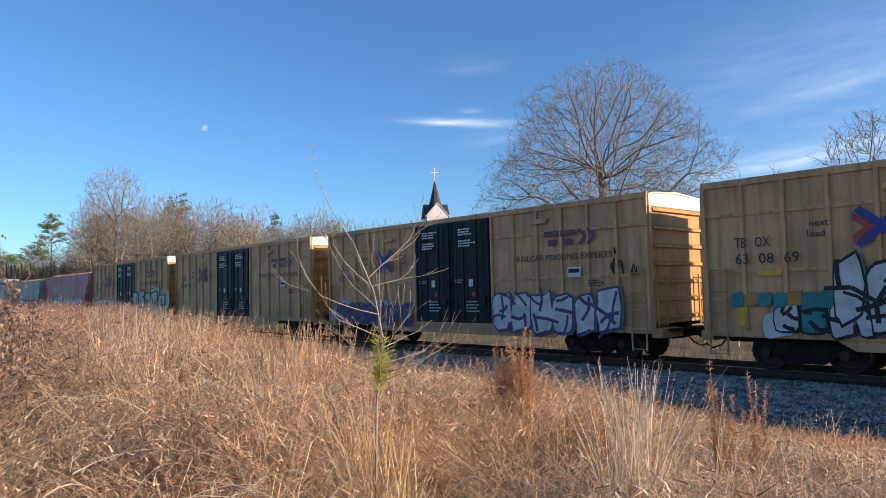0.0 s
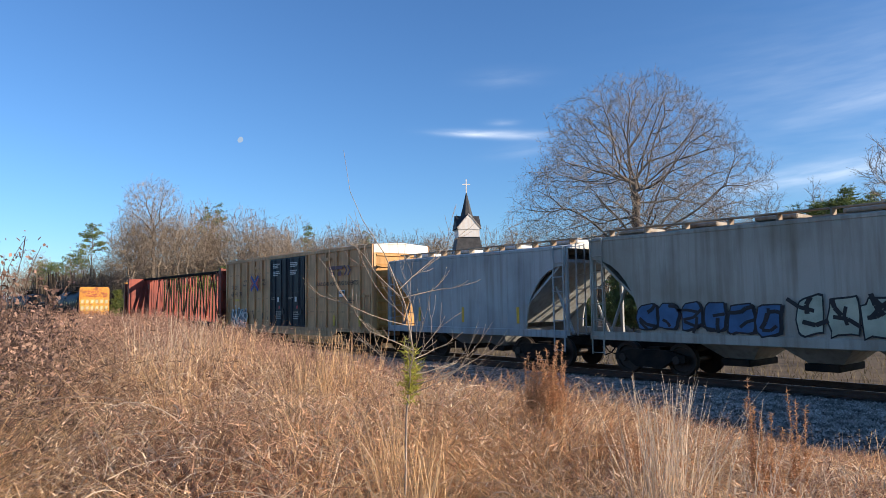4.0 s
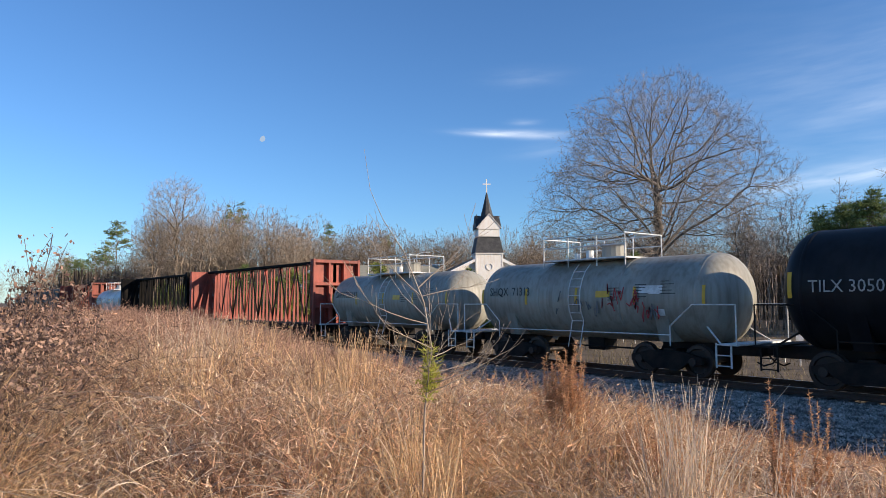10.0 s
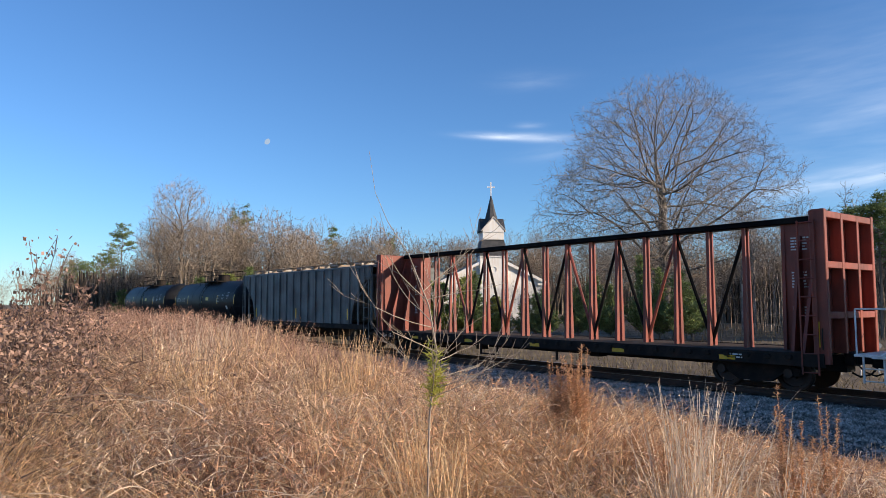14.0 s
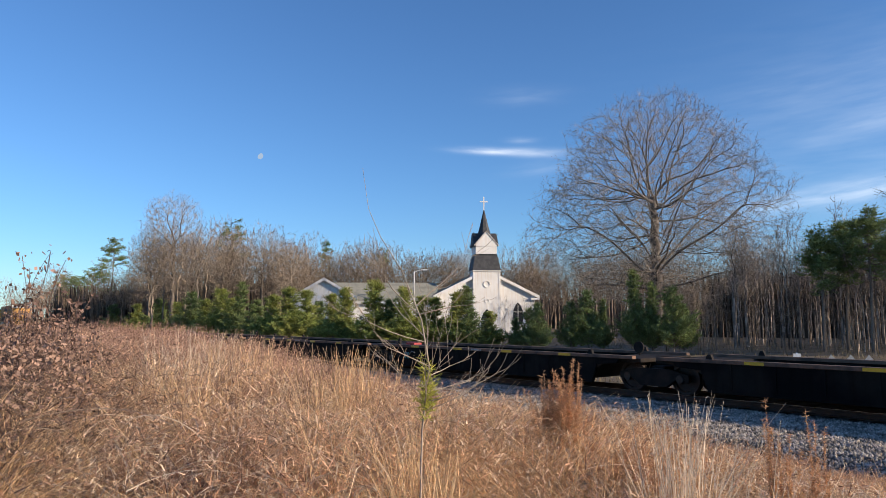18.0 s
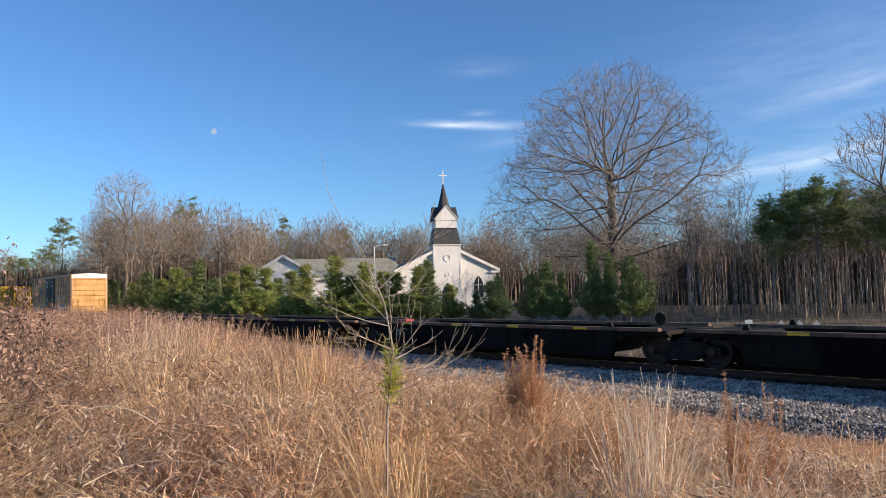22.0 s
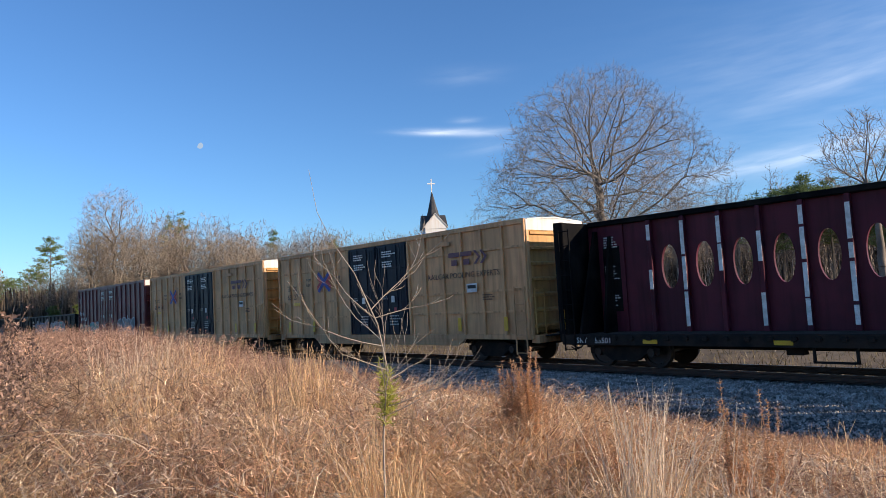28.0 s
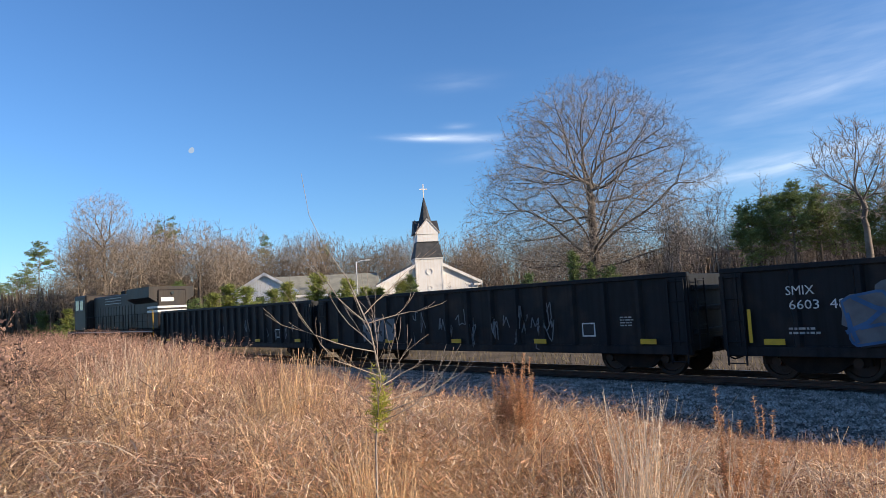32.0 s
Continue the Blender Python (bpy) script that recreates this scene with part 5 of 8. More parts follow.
c4, h4 = hopper(-61.6, -76.9, PINK, "faded pink covered hopper with fat white graffiti letters", PINK, EV=4.10, bays=3)
part("emblem", M().prism([(-3.35 + 0.75 * math.cos(a), 2.95 + 0.33 * math.sin(a)) for a in [k * 0.42 for k in range(15)]], -1.512, -1.508, "y"), PALEP, c4, "pale swirl emblem")
m_ = M()
for k_ in range(10):
    m_.box(-2.35 + k_ * 0.40, -2.35 + k_ * 0.40 + 0.27, -1.513, -1.508, 2.78, 3.05 + (0.12 if k_ in (0, 3, 6) else 0))
part("emblem", m_, PALEP, c4, "pale owner's mark as plain bars")
words("lettering", "GACX", 0.20, PALEP, c4, (-h4 + 1.35, -1.51, 2.6), 0.7)
words("lettering", "31518", 0.20, PALEP, c4, (-h4 + 1.35, -1.51, 2.28), 0.75)
graffiti(c4, -h4 + 2.3, -0.9, 1.22, 2.35, -1.53, 5, "white", "black", "teal", 71)
graffiti(c4, -0.5, 5.2, 1.22, 2.3, -1.53, 6, "white", "black", "teal", 72)
c5, h5 = hopper(-77.8, -92.6, GREY, "long light grey covered hopper with blue and black graffiti", RUSTROOF, EV=3.95, bays=4)
graffiti(c5, -h5 + 1.7, -1.6, 1.25, 2.1, -1.53, 6, "blue", "black", "black", 73)
graffiti(c5, -1.3, 1.5, 1.22, 2.2, -1.53, 4, "mint", "black", None, 74)
graffiti(c5, 1.7, h5 - 1.6, 1.22, 2.1, -1.53, 6, "blue", "black", "sky", 75)
scrawl(c5, h5 - 1.7, h5 - 0.6, 3.0, 3.9, -1.53, 9, "black", 76, 0.35)
c6, h6 = hopper(-93.4, -103.2, BLUEGREY, "short blue-grey covered hopper for cement", GALV, EV=3.82, bays=2, short=True)
bars(c6, -h6 + 1.6, 2.6, 1.0, 2, PALEP, -1.51, seed=8, h=0.1, gap=0.3)
c19, h19 = hopper(-302.8, -318.1, OLDGREY, "weathered grey covered hopper with ribbed sides", RUSTROOF, ribs=16, EV=3.9, bays=3)


# ---- gondolas ----
def gondola(front, rear, label, TOP=2.72, paint=None, ribs=15, number=None, seed=0, fat=False):
    paint = paint or GONBLACK
    car, L = start("gondola_car", label, "gondola car", front, rear)
    h, W, SL = L / 2, 1.48, 0.72
    for s in (-1, 1):
        y0, y1 = sorted((s * W, s * (W - 0.05)))
        part("side_wall", M().box(-h, h, y0, y1, SL, TOP, 0.008), paint, car)
        part("top_chord", M().box(-h - 0.02, h + 0.02, s * W - 0.08, s * W + 0.08, TOP - 0.10, TOP + 0.03, 0.02), paint, car)
        part("side_sill", M().box(-h, h, s * W - 0.06, s * W + 0.07, SL - 0.10, SL + 0.14, 0.015), paint, car)
        for k in range(ribs):
            x = -h + 0.35 + (L - 0.7) * k / (ribs - 1)
            part("side_stake", M().prism([(x - 0.11, s * W), (x - 0.05, s * (W + 0.11)), (x + 0.05, s * (W + 0.11)), (x + 0.11, s * W)], SL + 0.13, TOP - 0.1, "z"), paint, car)
        e0, e1 = sorted((s * h, s * (h - 0.06)))
        part("end_wall", M().box(e0, e1, -W + 0.05, W - 0.05, SL, TOP - 0.02, 0.008), paint, car)
        for z in (1.2, 1.8, 2.35):
            part("end_rib", M().box(min(s * h, s * (h + 0.1)), max(s * h, s * (h + 0.1)), -W + 0.1, W - 0.1, z - 0.07, z + 0.07, 0.02), paint, car)
        ladder(car, s * (h - 0.3), -W - 0.13, 0.45, TOP - 0.2, mat_=paint)
        ladder(car, s * (h + 0.13), -W + 0.4, 0.8, TOP - 0.2, mat_=paint, along="y")
        part("corner_plate", M().box(min(s * (h - 0.55), s * h), max(s * (h - 0.55), s * h), -W - 0.085, -W - 0.06, SL + 0.1, TOP - 0.1), paint, car)
    part("floor", M().box(-h + 0.06, h - 0.06, -W + 0.05, W - 0.05, 0.95, 1.02), DECK, car)
    part("centre_sill", M().box(-h, h, -0.3, 0.3, 0.6, 0.95, 0.02), FRAME, car)
    for k in range(5):
        x = -h + 1.2 + (L - 2.4) * k / 4
        part("reflector", M().box(x - 0.24, x + 0.24, -W - 0.12, -W - 0.112, SL + 0.18, SL + 0.32), YELLOW, car, "yellow reflector stripe")
    part("placard", M().box(h - 3.4, h - 2.95, -W - 0.010, -W - 0.004, 1.1, 1.5), WHITEP, car)
    part("placard", M().box(h - 3.36, h - 2.99, -W - 0.014, -W - 0.010, 1.14, 1.46), BLACKP, car)
    bars(car, h - 2.1, 1.65, 0.5, 4, PALEP, -W - 0.01, seed=seed)
    part("brake_gear", M().tube((-1.5, -0.5, 0.68), (-0.6, -0.5, 0.68), 0.16, n=8), FRAME, car)
    sets = running_gear(car, (-h + 1.9, h - 1.9), ((-h, -1), (h, 1)))
    finish(car, front, rear, sets)
    return car, h


GW = -1.48 - 0.115
c11, h11 = gondola(-173.1, -187.2, "black open gondola with rust-chipped lower edge", TOP=2.66, ribs=10, seed=1)
words("lettering", "GO    NX", 0.27, WHITEP, c11, (-h11 + 1.0, GW, 2.1), 1.7)
words("lettering", "340   136", 0.27, WHITEP, c11, (-h11 + 0.95, GW, 1.62), 1.8)
r_ = random.Random(4)
for k_ in range(22):
    x_ = r_.uniform(-h11 + 0.3, h11 - 0.3)
    part("rust_patch", M().prism([(x_ - 0.22 + r_.uniform(-.08, .08), 0.66), (x_ + 0.2, 0.66), (x_ + 0.24, 0.8 + r_.uniform(0, .1)), (x_ + 0.05, 0.86), (x_ - 0.2, 0.8 + r_.uniform(0, .1))], -1.562, -1.556, "y"), PALEP if k_ % 3 else RUSTROOF, c11, "chipped pale rust")
c29, h29 = gondola(-610.2, -627.2, "black open gondola with large blue graffiti letters", TOP=2.74, ribs=13, seed=2)
words("lettering", "SMIX", 0.22, WHITEP, c29, (-h29 + 1.55, GW, 2.05), 0.62)
words("lettering", "6603  48", 0.22, WHITEP, c29, (-h29 + 1.6, GW, 1.72), 1.2)
bars(c29, -h29 + 1.55, 1.3, 0.7, 2, PALEP, GW, seed=9, h=0.05, gap=0.1)
graffiti(c29, -h29 + 2.7, -0.9, 0.75, 2.2, GW - 0.01, 5, "grey", "blue", "black", 81, haze="grey")
graffiti(c29, 0.3, h29 - 3.2, 0.72, 2.1, GW - 0.01, 6, "grey", "sky", "teal", 82, haze="grey", second="teal")
part("reflector", M().box(-h29 + 0.62, -h29 + 0.70, GW - 0.01, GW, 0.95, 1.75), YELLOW, c29)
part("reflector", M().box(h29 - 1.2, h29 - 1.12, GW - 0.01, GW, 0.95, 1.75), YELLOW, c29)
c30, h30 = gondola(-628.1, -645.4, "black open gondola with thin pale scrawled tags", TOP=2.74, ribs=16, seed=3)
scrawl(c30, -h30 + 3.0, h30 - 4.5, 1.0, 1.9, GW, 26, "grey", 83, 0.42)
graffiti(c30, -h30 + 3.2, -h30 + 5.4, 0.85, 1.9, GW + 0.02, 3, "grey", "black", None, 84)
c31, h31 = gondola(-646.0, -663.5, "black open gondola with closely spaced side stakes", TOP=2.74, ribs=22, seed=4)
scrawl(c31, -h31 + 2.0, h31 - 1.5, 1.0, 1.8, GW, 10, "grey", 85, 0.4)


# ---- bulkhead flat ----
def bulkhead_flat(front, rear):
    car, L = start("bulkhead_flat_car", "dark bulkhead flat car, empty, with worn orange end walls", "flat car", front, rear)
    h, W, DZ = L / 2, 1.45, 1.06
    n = 60
    plank = mesh_of("deck_plank", M().box(-0.125, 0.125, -W + 0.06, W - 0.06, DZ - 0.06, DZ, 0.006), DECK)
    for k in range(n):
        part("deck_plank", plank, DECK, car, at=(-h + 0.7 + (L - 1.4) * k / (n - 1), 0, 0))
    for s in (-1, 1):
        part("side_sill", M().prism([(-h, DZ + 0.03), (h, DZ + 0.03), (h, DZ - 0.3), (h * 0.6, DZ - 0.3), (h * 0.5, DZ - 0.55), (-h * 0.5, DZ - 0.55), (-h * 0.6, DZ - 0.3), (-h, DZ - 0.3)], s * W - 0.05, s * W + 0.05, "y"), FRAME, car)
        for k in range(16):
            x = -h + 1.0 + (L - 2) * k / 15
            part("stake_pocket", M().box(x - 0.06, x + 0.06, s * W - 0.11 if s < 0 else s * W + 0.05, s * W - 0.05 if s < 0 else s * W + 0.11, DZ - 0.25, DZ + 0.0, 0.01), FRAME, car)
        X = s * h
        b = part("bulkhead", M().prism([(-W, DZ), (W, DZ), (W, 3.95), (W - 0.2, 4.14), (-W + 0.2, 4.14), (-W, 3.95)], min(X, X - s * 0.14), max(X, X - s * 0.14), "x"), ORANGE, car, "worn orange end wall")
        for k in range(9):
            z = DZ + 0.25 + k * 0.33
            part("wall_plank", M().box(min(X - s * 0.14, X - s * 0.17), max(X - s * 0.14, X - s * 0.17), -W + 0.05, W - 0.05, z - 0.145, z + 0.145, 0.008), ORANGE, b)
        for q in (-1, 1):
            part("bulkhead_post", M().box(min(X, X + s * 0.2), max(X, X + s * 0.2), q * (W - 0.08) - 0.07, q * (W - 0.08) + 0.07, 0.7, 4.0, 0.015), BROWNRED, b)
            part("bulkhead_post", M().box(min(X, X + s * 0.18), max(X, X + s * 0.18), q * 0.5 - 0.06, q * 0.5 + 0.06, DZ, 4.05, 0.015), BROWNRED, b)
        for z in (1.6, 2.4, 3.2, 3.9):
            part("bulkhead_beam", M().box(min(X, X + s * 0.14), max(X, X + s * 0.14), -W + 0.1, W - 0.1, z - 0.07, z + 0.07, 0.01), BROWNRED, b)
        if s < 0:
            wall = thing  # the wall that shows its sunlit inner face
            r = random.Random(12)
            for row, (z, hh) in enumerate(((2.62, 0.62), (1.95, 0.62))):
                for k in range(6):
                    yy = -1.15 + k * 0.46
                    poly = blob_letter(r, yy, z, 0.44, hh)
                    for kk, col, th in ((1.0, "yellow", 0.004), (0.80, "orange", 0.008), (0.62, "paleyellow", 0.012)):
                        m = M().prism(scaled(poly, kk), X + 0.172 + th * 0.9, X + 0.172 + th, "x")
                        part("graffiti", m, SPRAY[col], b, "yellow outlined graffiti")
            m = M()
            for k in range(40):
                yy, z = r.uniform(-1.1, 1.1), r.uniform(3.1, 3.7)
                m.box(X + 0.172, X + 0.175, yy, yy + r.uniform(0.05, 0.2), z, z + 0.05)
            part("graffiti", m, SPRAY["red"], b, "red scrawled tags")
        ladder(car, X - s * 0.35, -W - 0.09, 0.45, 2.0, mat_=FRAME)
    words("lettering", "TTPX", 0.22, PALEP, car, (-h + 3.0, -W - 0.056, DZ - 0.27))
    scrawl(car, -h + 5.5, h - 4.0, DZ - 0.25, DZ - 0.1, -W - 0.06, 12, "grey", 91, 0.14)
    for x in (-2.0, 2.2, h - 3):
        part("reflector", M().box(x - 0.25, x + 0.25, -W - 0.06, -W - 0.052, DZ - 0.24, DZ - 0.12), YELLOW, car, "yellow reflector stripe")
    part("centre_sill", M().box(-h, h, -0.3, 0.3, 0.5, DZ - 0.07, 0.02), FRAME, car)
    sets = running_gear(car, (-h + 1.9, h - 1.9), ((-h, -1), (h, 1)))
    finish(car, front, rear, sets)


bulkhead_flat(-142.3, -158.7)


# ---- container well cars: two sets of five wells on shared trucks ----
def well(front, rear, first, last, seed):
    """One well; front and rear are the middles of its trucks."""
    car, L = start("container_well_car", "low black container well car, empty, with yellow reflectors", "well car", front, rear, "wells of the container cars")
    h, W = L / 2, 1.40
    TZ, BZ = 1.08, 0.28
    for s in (-1, 1):
        y0, y1 = s * W - 0.06, s * W + 0.06
        part("well_side", M().prism([(-h + 0.9, TZ - 0.1), (h - 0.9, TZ - 0.1), (h - 1.0, TZ - 0.24), (h - 1.75, TZ - 0.30), (h - 1.95, BZ - 0.06), (-h + 1.95, BZ - 0.06), (-h + 1.75, TZ - 0.30), (-h + 1.0, TZ - 0.24)], y0, y1, "y"), BEAMBLACK, car)
        part("top_flange", M().box(-h + 0.4, h - 0.4, s * W - 0.10, s * W + 0.10, TZ - 0.10, TZ, 0.012), RUSTEDGE, car, "rust-worn top flange")
        for k in range(9):
            x = -h + 2.6 + (L - 5.2) * k / 8
            part("side_stiffener", M().box(x - 0.035, x + 0.035, s * W + (0.06 if s > 0 else -0.085), s * W + (0.085 if s > 0 else -0.06), BZ + 0.05, TZ - 0.1), BEAMBLACK, car)
    # plates added in the open bottom, so no sun falls through onto the ballast
    part("well_floor", M().box(-h + 2.9, -0.3, -W + 0.35, W - 0.35, BZ + 0.005, BZ + 0.03).box(0.3, h - 2.9, -W + 0.35, W - 0.35, BZ + 0.005, BZ + 0.03), FRAME, car, "added dark plate that keeps sunlight off the ballast below")
    part("bottom_frame", M().box(-h + 2.35, h - 2.35, -W + 0.06, -W + 0.35, BZ, BZ + 0.05).box(-h + 2.35, h - 2.35, W - 0.35, W - 0.06, BZ, BZ + 0.05).box(-h + 2.4, -h + 2.9, -W, W, BZ, BZ + 0.06).box(h - 2.9, h - 2.4, -W, W, BZ, BZ + 0.06).box(-0.3, 0.3, -W, W, BZ, BZ + 0.06), FRAME, car)
    for s in (-1, 1):
        part("end_deck", M().box(min(s * (h - 0.25), s * (h - 1.8)), max(s * (h - 0.25), s * (h - 1.8)), -W + 0.1, W - 0.1, TZ - 0.2, TZ - 0.08, 0.015), FRAME, car)
        part("end_bulkhead", M().prism([(s * (h - 1.8), TZ - 0.1), (s * (h - 2.4), BZ + 0.05), (s * (h - 2.45), BZ + 0.05), (s * (h - 1.85), TZ - 0.1)], -W + 0.06, W - 0.06, "y"), FRAME, car)
        part("sloping_gusset", M().prism([(s * (h - 1.2), TZ - 0.12), (s * (h - 1.8), TZ - 0.12), (s * (h - 2.3), BZ + 0.1), (s * (h - 1.85), BZ + 0.35)], -W - 0.02, -W + 0.02, "y"), FRAME, car)
        for q in (-1, 1):
            part("container_guide", M().prism([(s * (h - 1.9), TZ), (s * (h - 2.1), TZ), (s * (h - 2.05), TZ + 0.13), (s * (h - 1.95), TZ + 0.13)], q * W - 0.05, q * W + 0.05, "y"), FRAME, car)
        part("stub_arm", M().box(min(s * (h + 0.05), s * (h - 0.6)), max(s * (h + 0.05), s * (h - 0.6)), -0.35, 0.35, 0.72, TZ - 0.08, 0.02), FRAME, car)
    part("reflector", M().box(-h + 3.0, -h + 3.5, -W - 0.112, -W - 0.104, TZ - 0.09, TZ - 0.01), YELLOW, car, "yellow reflector stripe")
    for x in (-1.2, 1.5, h - 3.0):
        part("reflector", M().box(x - 0.25, x + 0.25, -W - 0.112, -W - 0.104, TZ - 0.09, TZ - 0.01), YELLOW, car, "yellow reflector stripe")
    if seed % 2 == 0:
        part("hand_brake", M().tube((h - 1.0, -0.3, TZ - 0.05), (h - 1.0, -0.3, TZ + 0.25), 0.02, n=6).tube((h - 1.0, -0.35, TZ + 0.2), (h - 1.0, -0.30, TZ + 0.2), 0.18, n=12), FRAME, car)
        part("hose_loop", M().path([(-h + 2.6, -W - 0.08, TZ - 0.3), (-h + 2.75, -W - 0.1, TZ - 0.45), (-h + 3.0, -W - 0.1, TZ - 0.25), (-h + 3.2, -W - 0.08, TZ - 0.3)], 0.02), BRIGHT, car)
    if seed % 3 == 0:
        part("placard", M().box(-h + 2.45, -h + 2.75, -W - 0.075, -W - 0.065, TZ - 0.55, TZ - 0.3), SPRAY["teal"], car, "green label")
        part("warning_flag", M().box(-h + 2.3, -h + 2.9, -W + 0.1, -W + 0.5, TZ, TZ + 0.08, 0.01), SPRAY["red"], car, "orange-red marker block")
    bars(car, -0.4, TZ - 0.02, 0.6, 1, PALEP, -W - 0.106, seed=seed, h=0.06)
    sets = running_gear(car, (h,) + ((-h,) if last else ()), (((h + 1.0, 1),) if first else ()) + (((-h - 1.0, -1),) if last else ()))
    finish(car, front, rear, sets)


RUSTEDGE = material("rust_worn_flange", (0.19, 0.105, 0.065), 0.85, rgb2=(0.08, 0.052, 0.038), scale=2.5, var=0.25, bump=0.1)
for start_, pitch_, n_ in ((-351.0, 14.36, 5), (-425.6, 14.52, 5)):
    for i_ in range(n_):
        well(start_ - pitch_ * i_, start_ - pitch_ * (i_ + 1), i_ == 0, i_ == n_ - 1, i_ + n_)


# ---- locomotive ----
def locomotive(front, rear):
    car, L = start("diesel_locomotive", "black six-axle diesel freight locomotive with white striped hood end", "locomotive", front, rear)
    h = L / 2
    part("frame_deck", M().box(-h + 0.4, h - 0.4, -1.5, 1.5, 1.45, 1.66, 0.02), FRAME, car)
    part("fuel_tank", M().box(-3.0, 3.0, -1.35, 1.35, 0.5, 1.4, 0.12), FRAME, car)
    hood = part("hood", M().box(-h + 5.6, h - 0.9, -0.95, 0.95, 1.66, 4.25, 0.08), LOCO, car)
    part("radiator", M().prism([(-1.5, 3.75), (-0.95, 3.4), (0.95, 3.4), (1.5, 3.75), (1.5, 4.45), (-1.5, 4.45)], h - 5.2, h - 1.0, "x"), LOCO, car, "overhanging radiator housing")
    for k in range(14):
        x = -h + 6.2 + k * 0.62
        part("hood_door", M().box(x, x + 0.54, -0.985, -0.95, 1.8, 3.4, 0.01), LOCO, hood)
    for k in range(6):
        part("grille_slat", M().box(-1.5, 2.0, -0.99, -0.95, 3.5 + k * 0.1, 3.55 + k * 0.1), PALEP if k % 2 else LOCO, hood)
    cab = part("cab", M().box(-h + 2.3, -h + 5.3, -1.48, 1.48, 1.66, 4.5, 0.1), LOCO, car)
    part("nose", M().box(-h + 0.8, -h + 2.3, -0.95, 0.95, 1.66, 3.3, 0.15), LOCO, car)
    for x in (-h + 2.75, -h + 3.9):
        part("cab_window", M().box(x, x + 0.85, -1.50, -1.47, 3.35, 4.1), GLASSD, cab)
        part("window_frame", M().box(x - 0.05, x + 0.9, -1.515, -1.505, 3.3, 3.35).box(x - 0.05, x + 0.9, -1.515, -1.505, 4.1, 4.15), PALEP, cab)
    X = h - 0.9
    for k in range(2):
        part("white_stripe", M().box(X - 0.02, X + 0.006, -0.96, 0.96, 2.75 + k * 0.27, 2.89 + k * 0.27), WHITEP, hood)
        part("white_stripe", M().box(X - 1.9, X, -0.99, -0.952, 2.75 + k * 0.27, 2.89 + k * 0.27), WHITEP, hood)
    part("number_board", M().box(X - 0.9, X - 0.1, -0.992, -0.952, 3.45, 3.75), WHITEP, hood, "white number board shown as a plain bar")
    part("number_board", M().box(X, X + 0.012, -0.75, 0.1, 3.45, 3.72), WHITEP, hood)
    part("headlight", M().tube((X, 0, 4.0), (X + 0.08, 0, 4.0), 0.11, n=10), GLASSD, hood)
    m = M()
    for k in range(15):
        x = -h + 5.6 + k * (L - 7.0) / 14
        m.tube((x, -1.45, 1.66), (x, -1.45, 2.7), 0.02, n=5)
    m.tube((-h + 5.6, -1.45, 2.7), (h - 1.4, -1.45, 2.7), 0.02, n=5).tube((-h + 5.6, -1.45, 2.2), (h - 1.4, -1.45, 2.2), 0.015, n=5)
    part("handrail", m, FRAME, car)
    part("handrail", M().path([(h - 0.5, -1.45, 1.2), (h - 0.5, -1.45, 2.9), (h - 1.1, -1.45, 2.9)], 0.025), YELLOW, car, "yellow step rail")
    for s in (-1, 1):
        part("pilot", M().box(min(s * (h - 0.3), s * (h - 0.05)), max(s * (h - 0.3), s * (h - 0.05)), -1.45, 1.45, 0.25, 1.5, 0.03), FRAME, car)
    part("exhaust_stack", M().box(0.0, 0.9, -0.3, 0.3, 4.25, 4.55, 0.03), FRAME, car)
    part("white_sill_stripe", M().box(-h + 0.5, h - 0.5, -1.515, -1.505, 1.5, 1.56), PALEP, car)
    sets = running_gear(car, (-h + 2.4, -h + 4.2, h - 4.2, h - 2.4), ((-h - 0.1, -1), (h + 0.1, 1)))
    finish(car, front, rear, sets)


LOCO = material("locomotive_black_paint", (0.022, 0.021, 0.022), 0.5, spec=0.2, rgb2=(0.045, 0.036, 0.030), scale=0.9, var=0.12, streaks=0.3, bump=0.04)
locomotive(-664.6, -684.6)


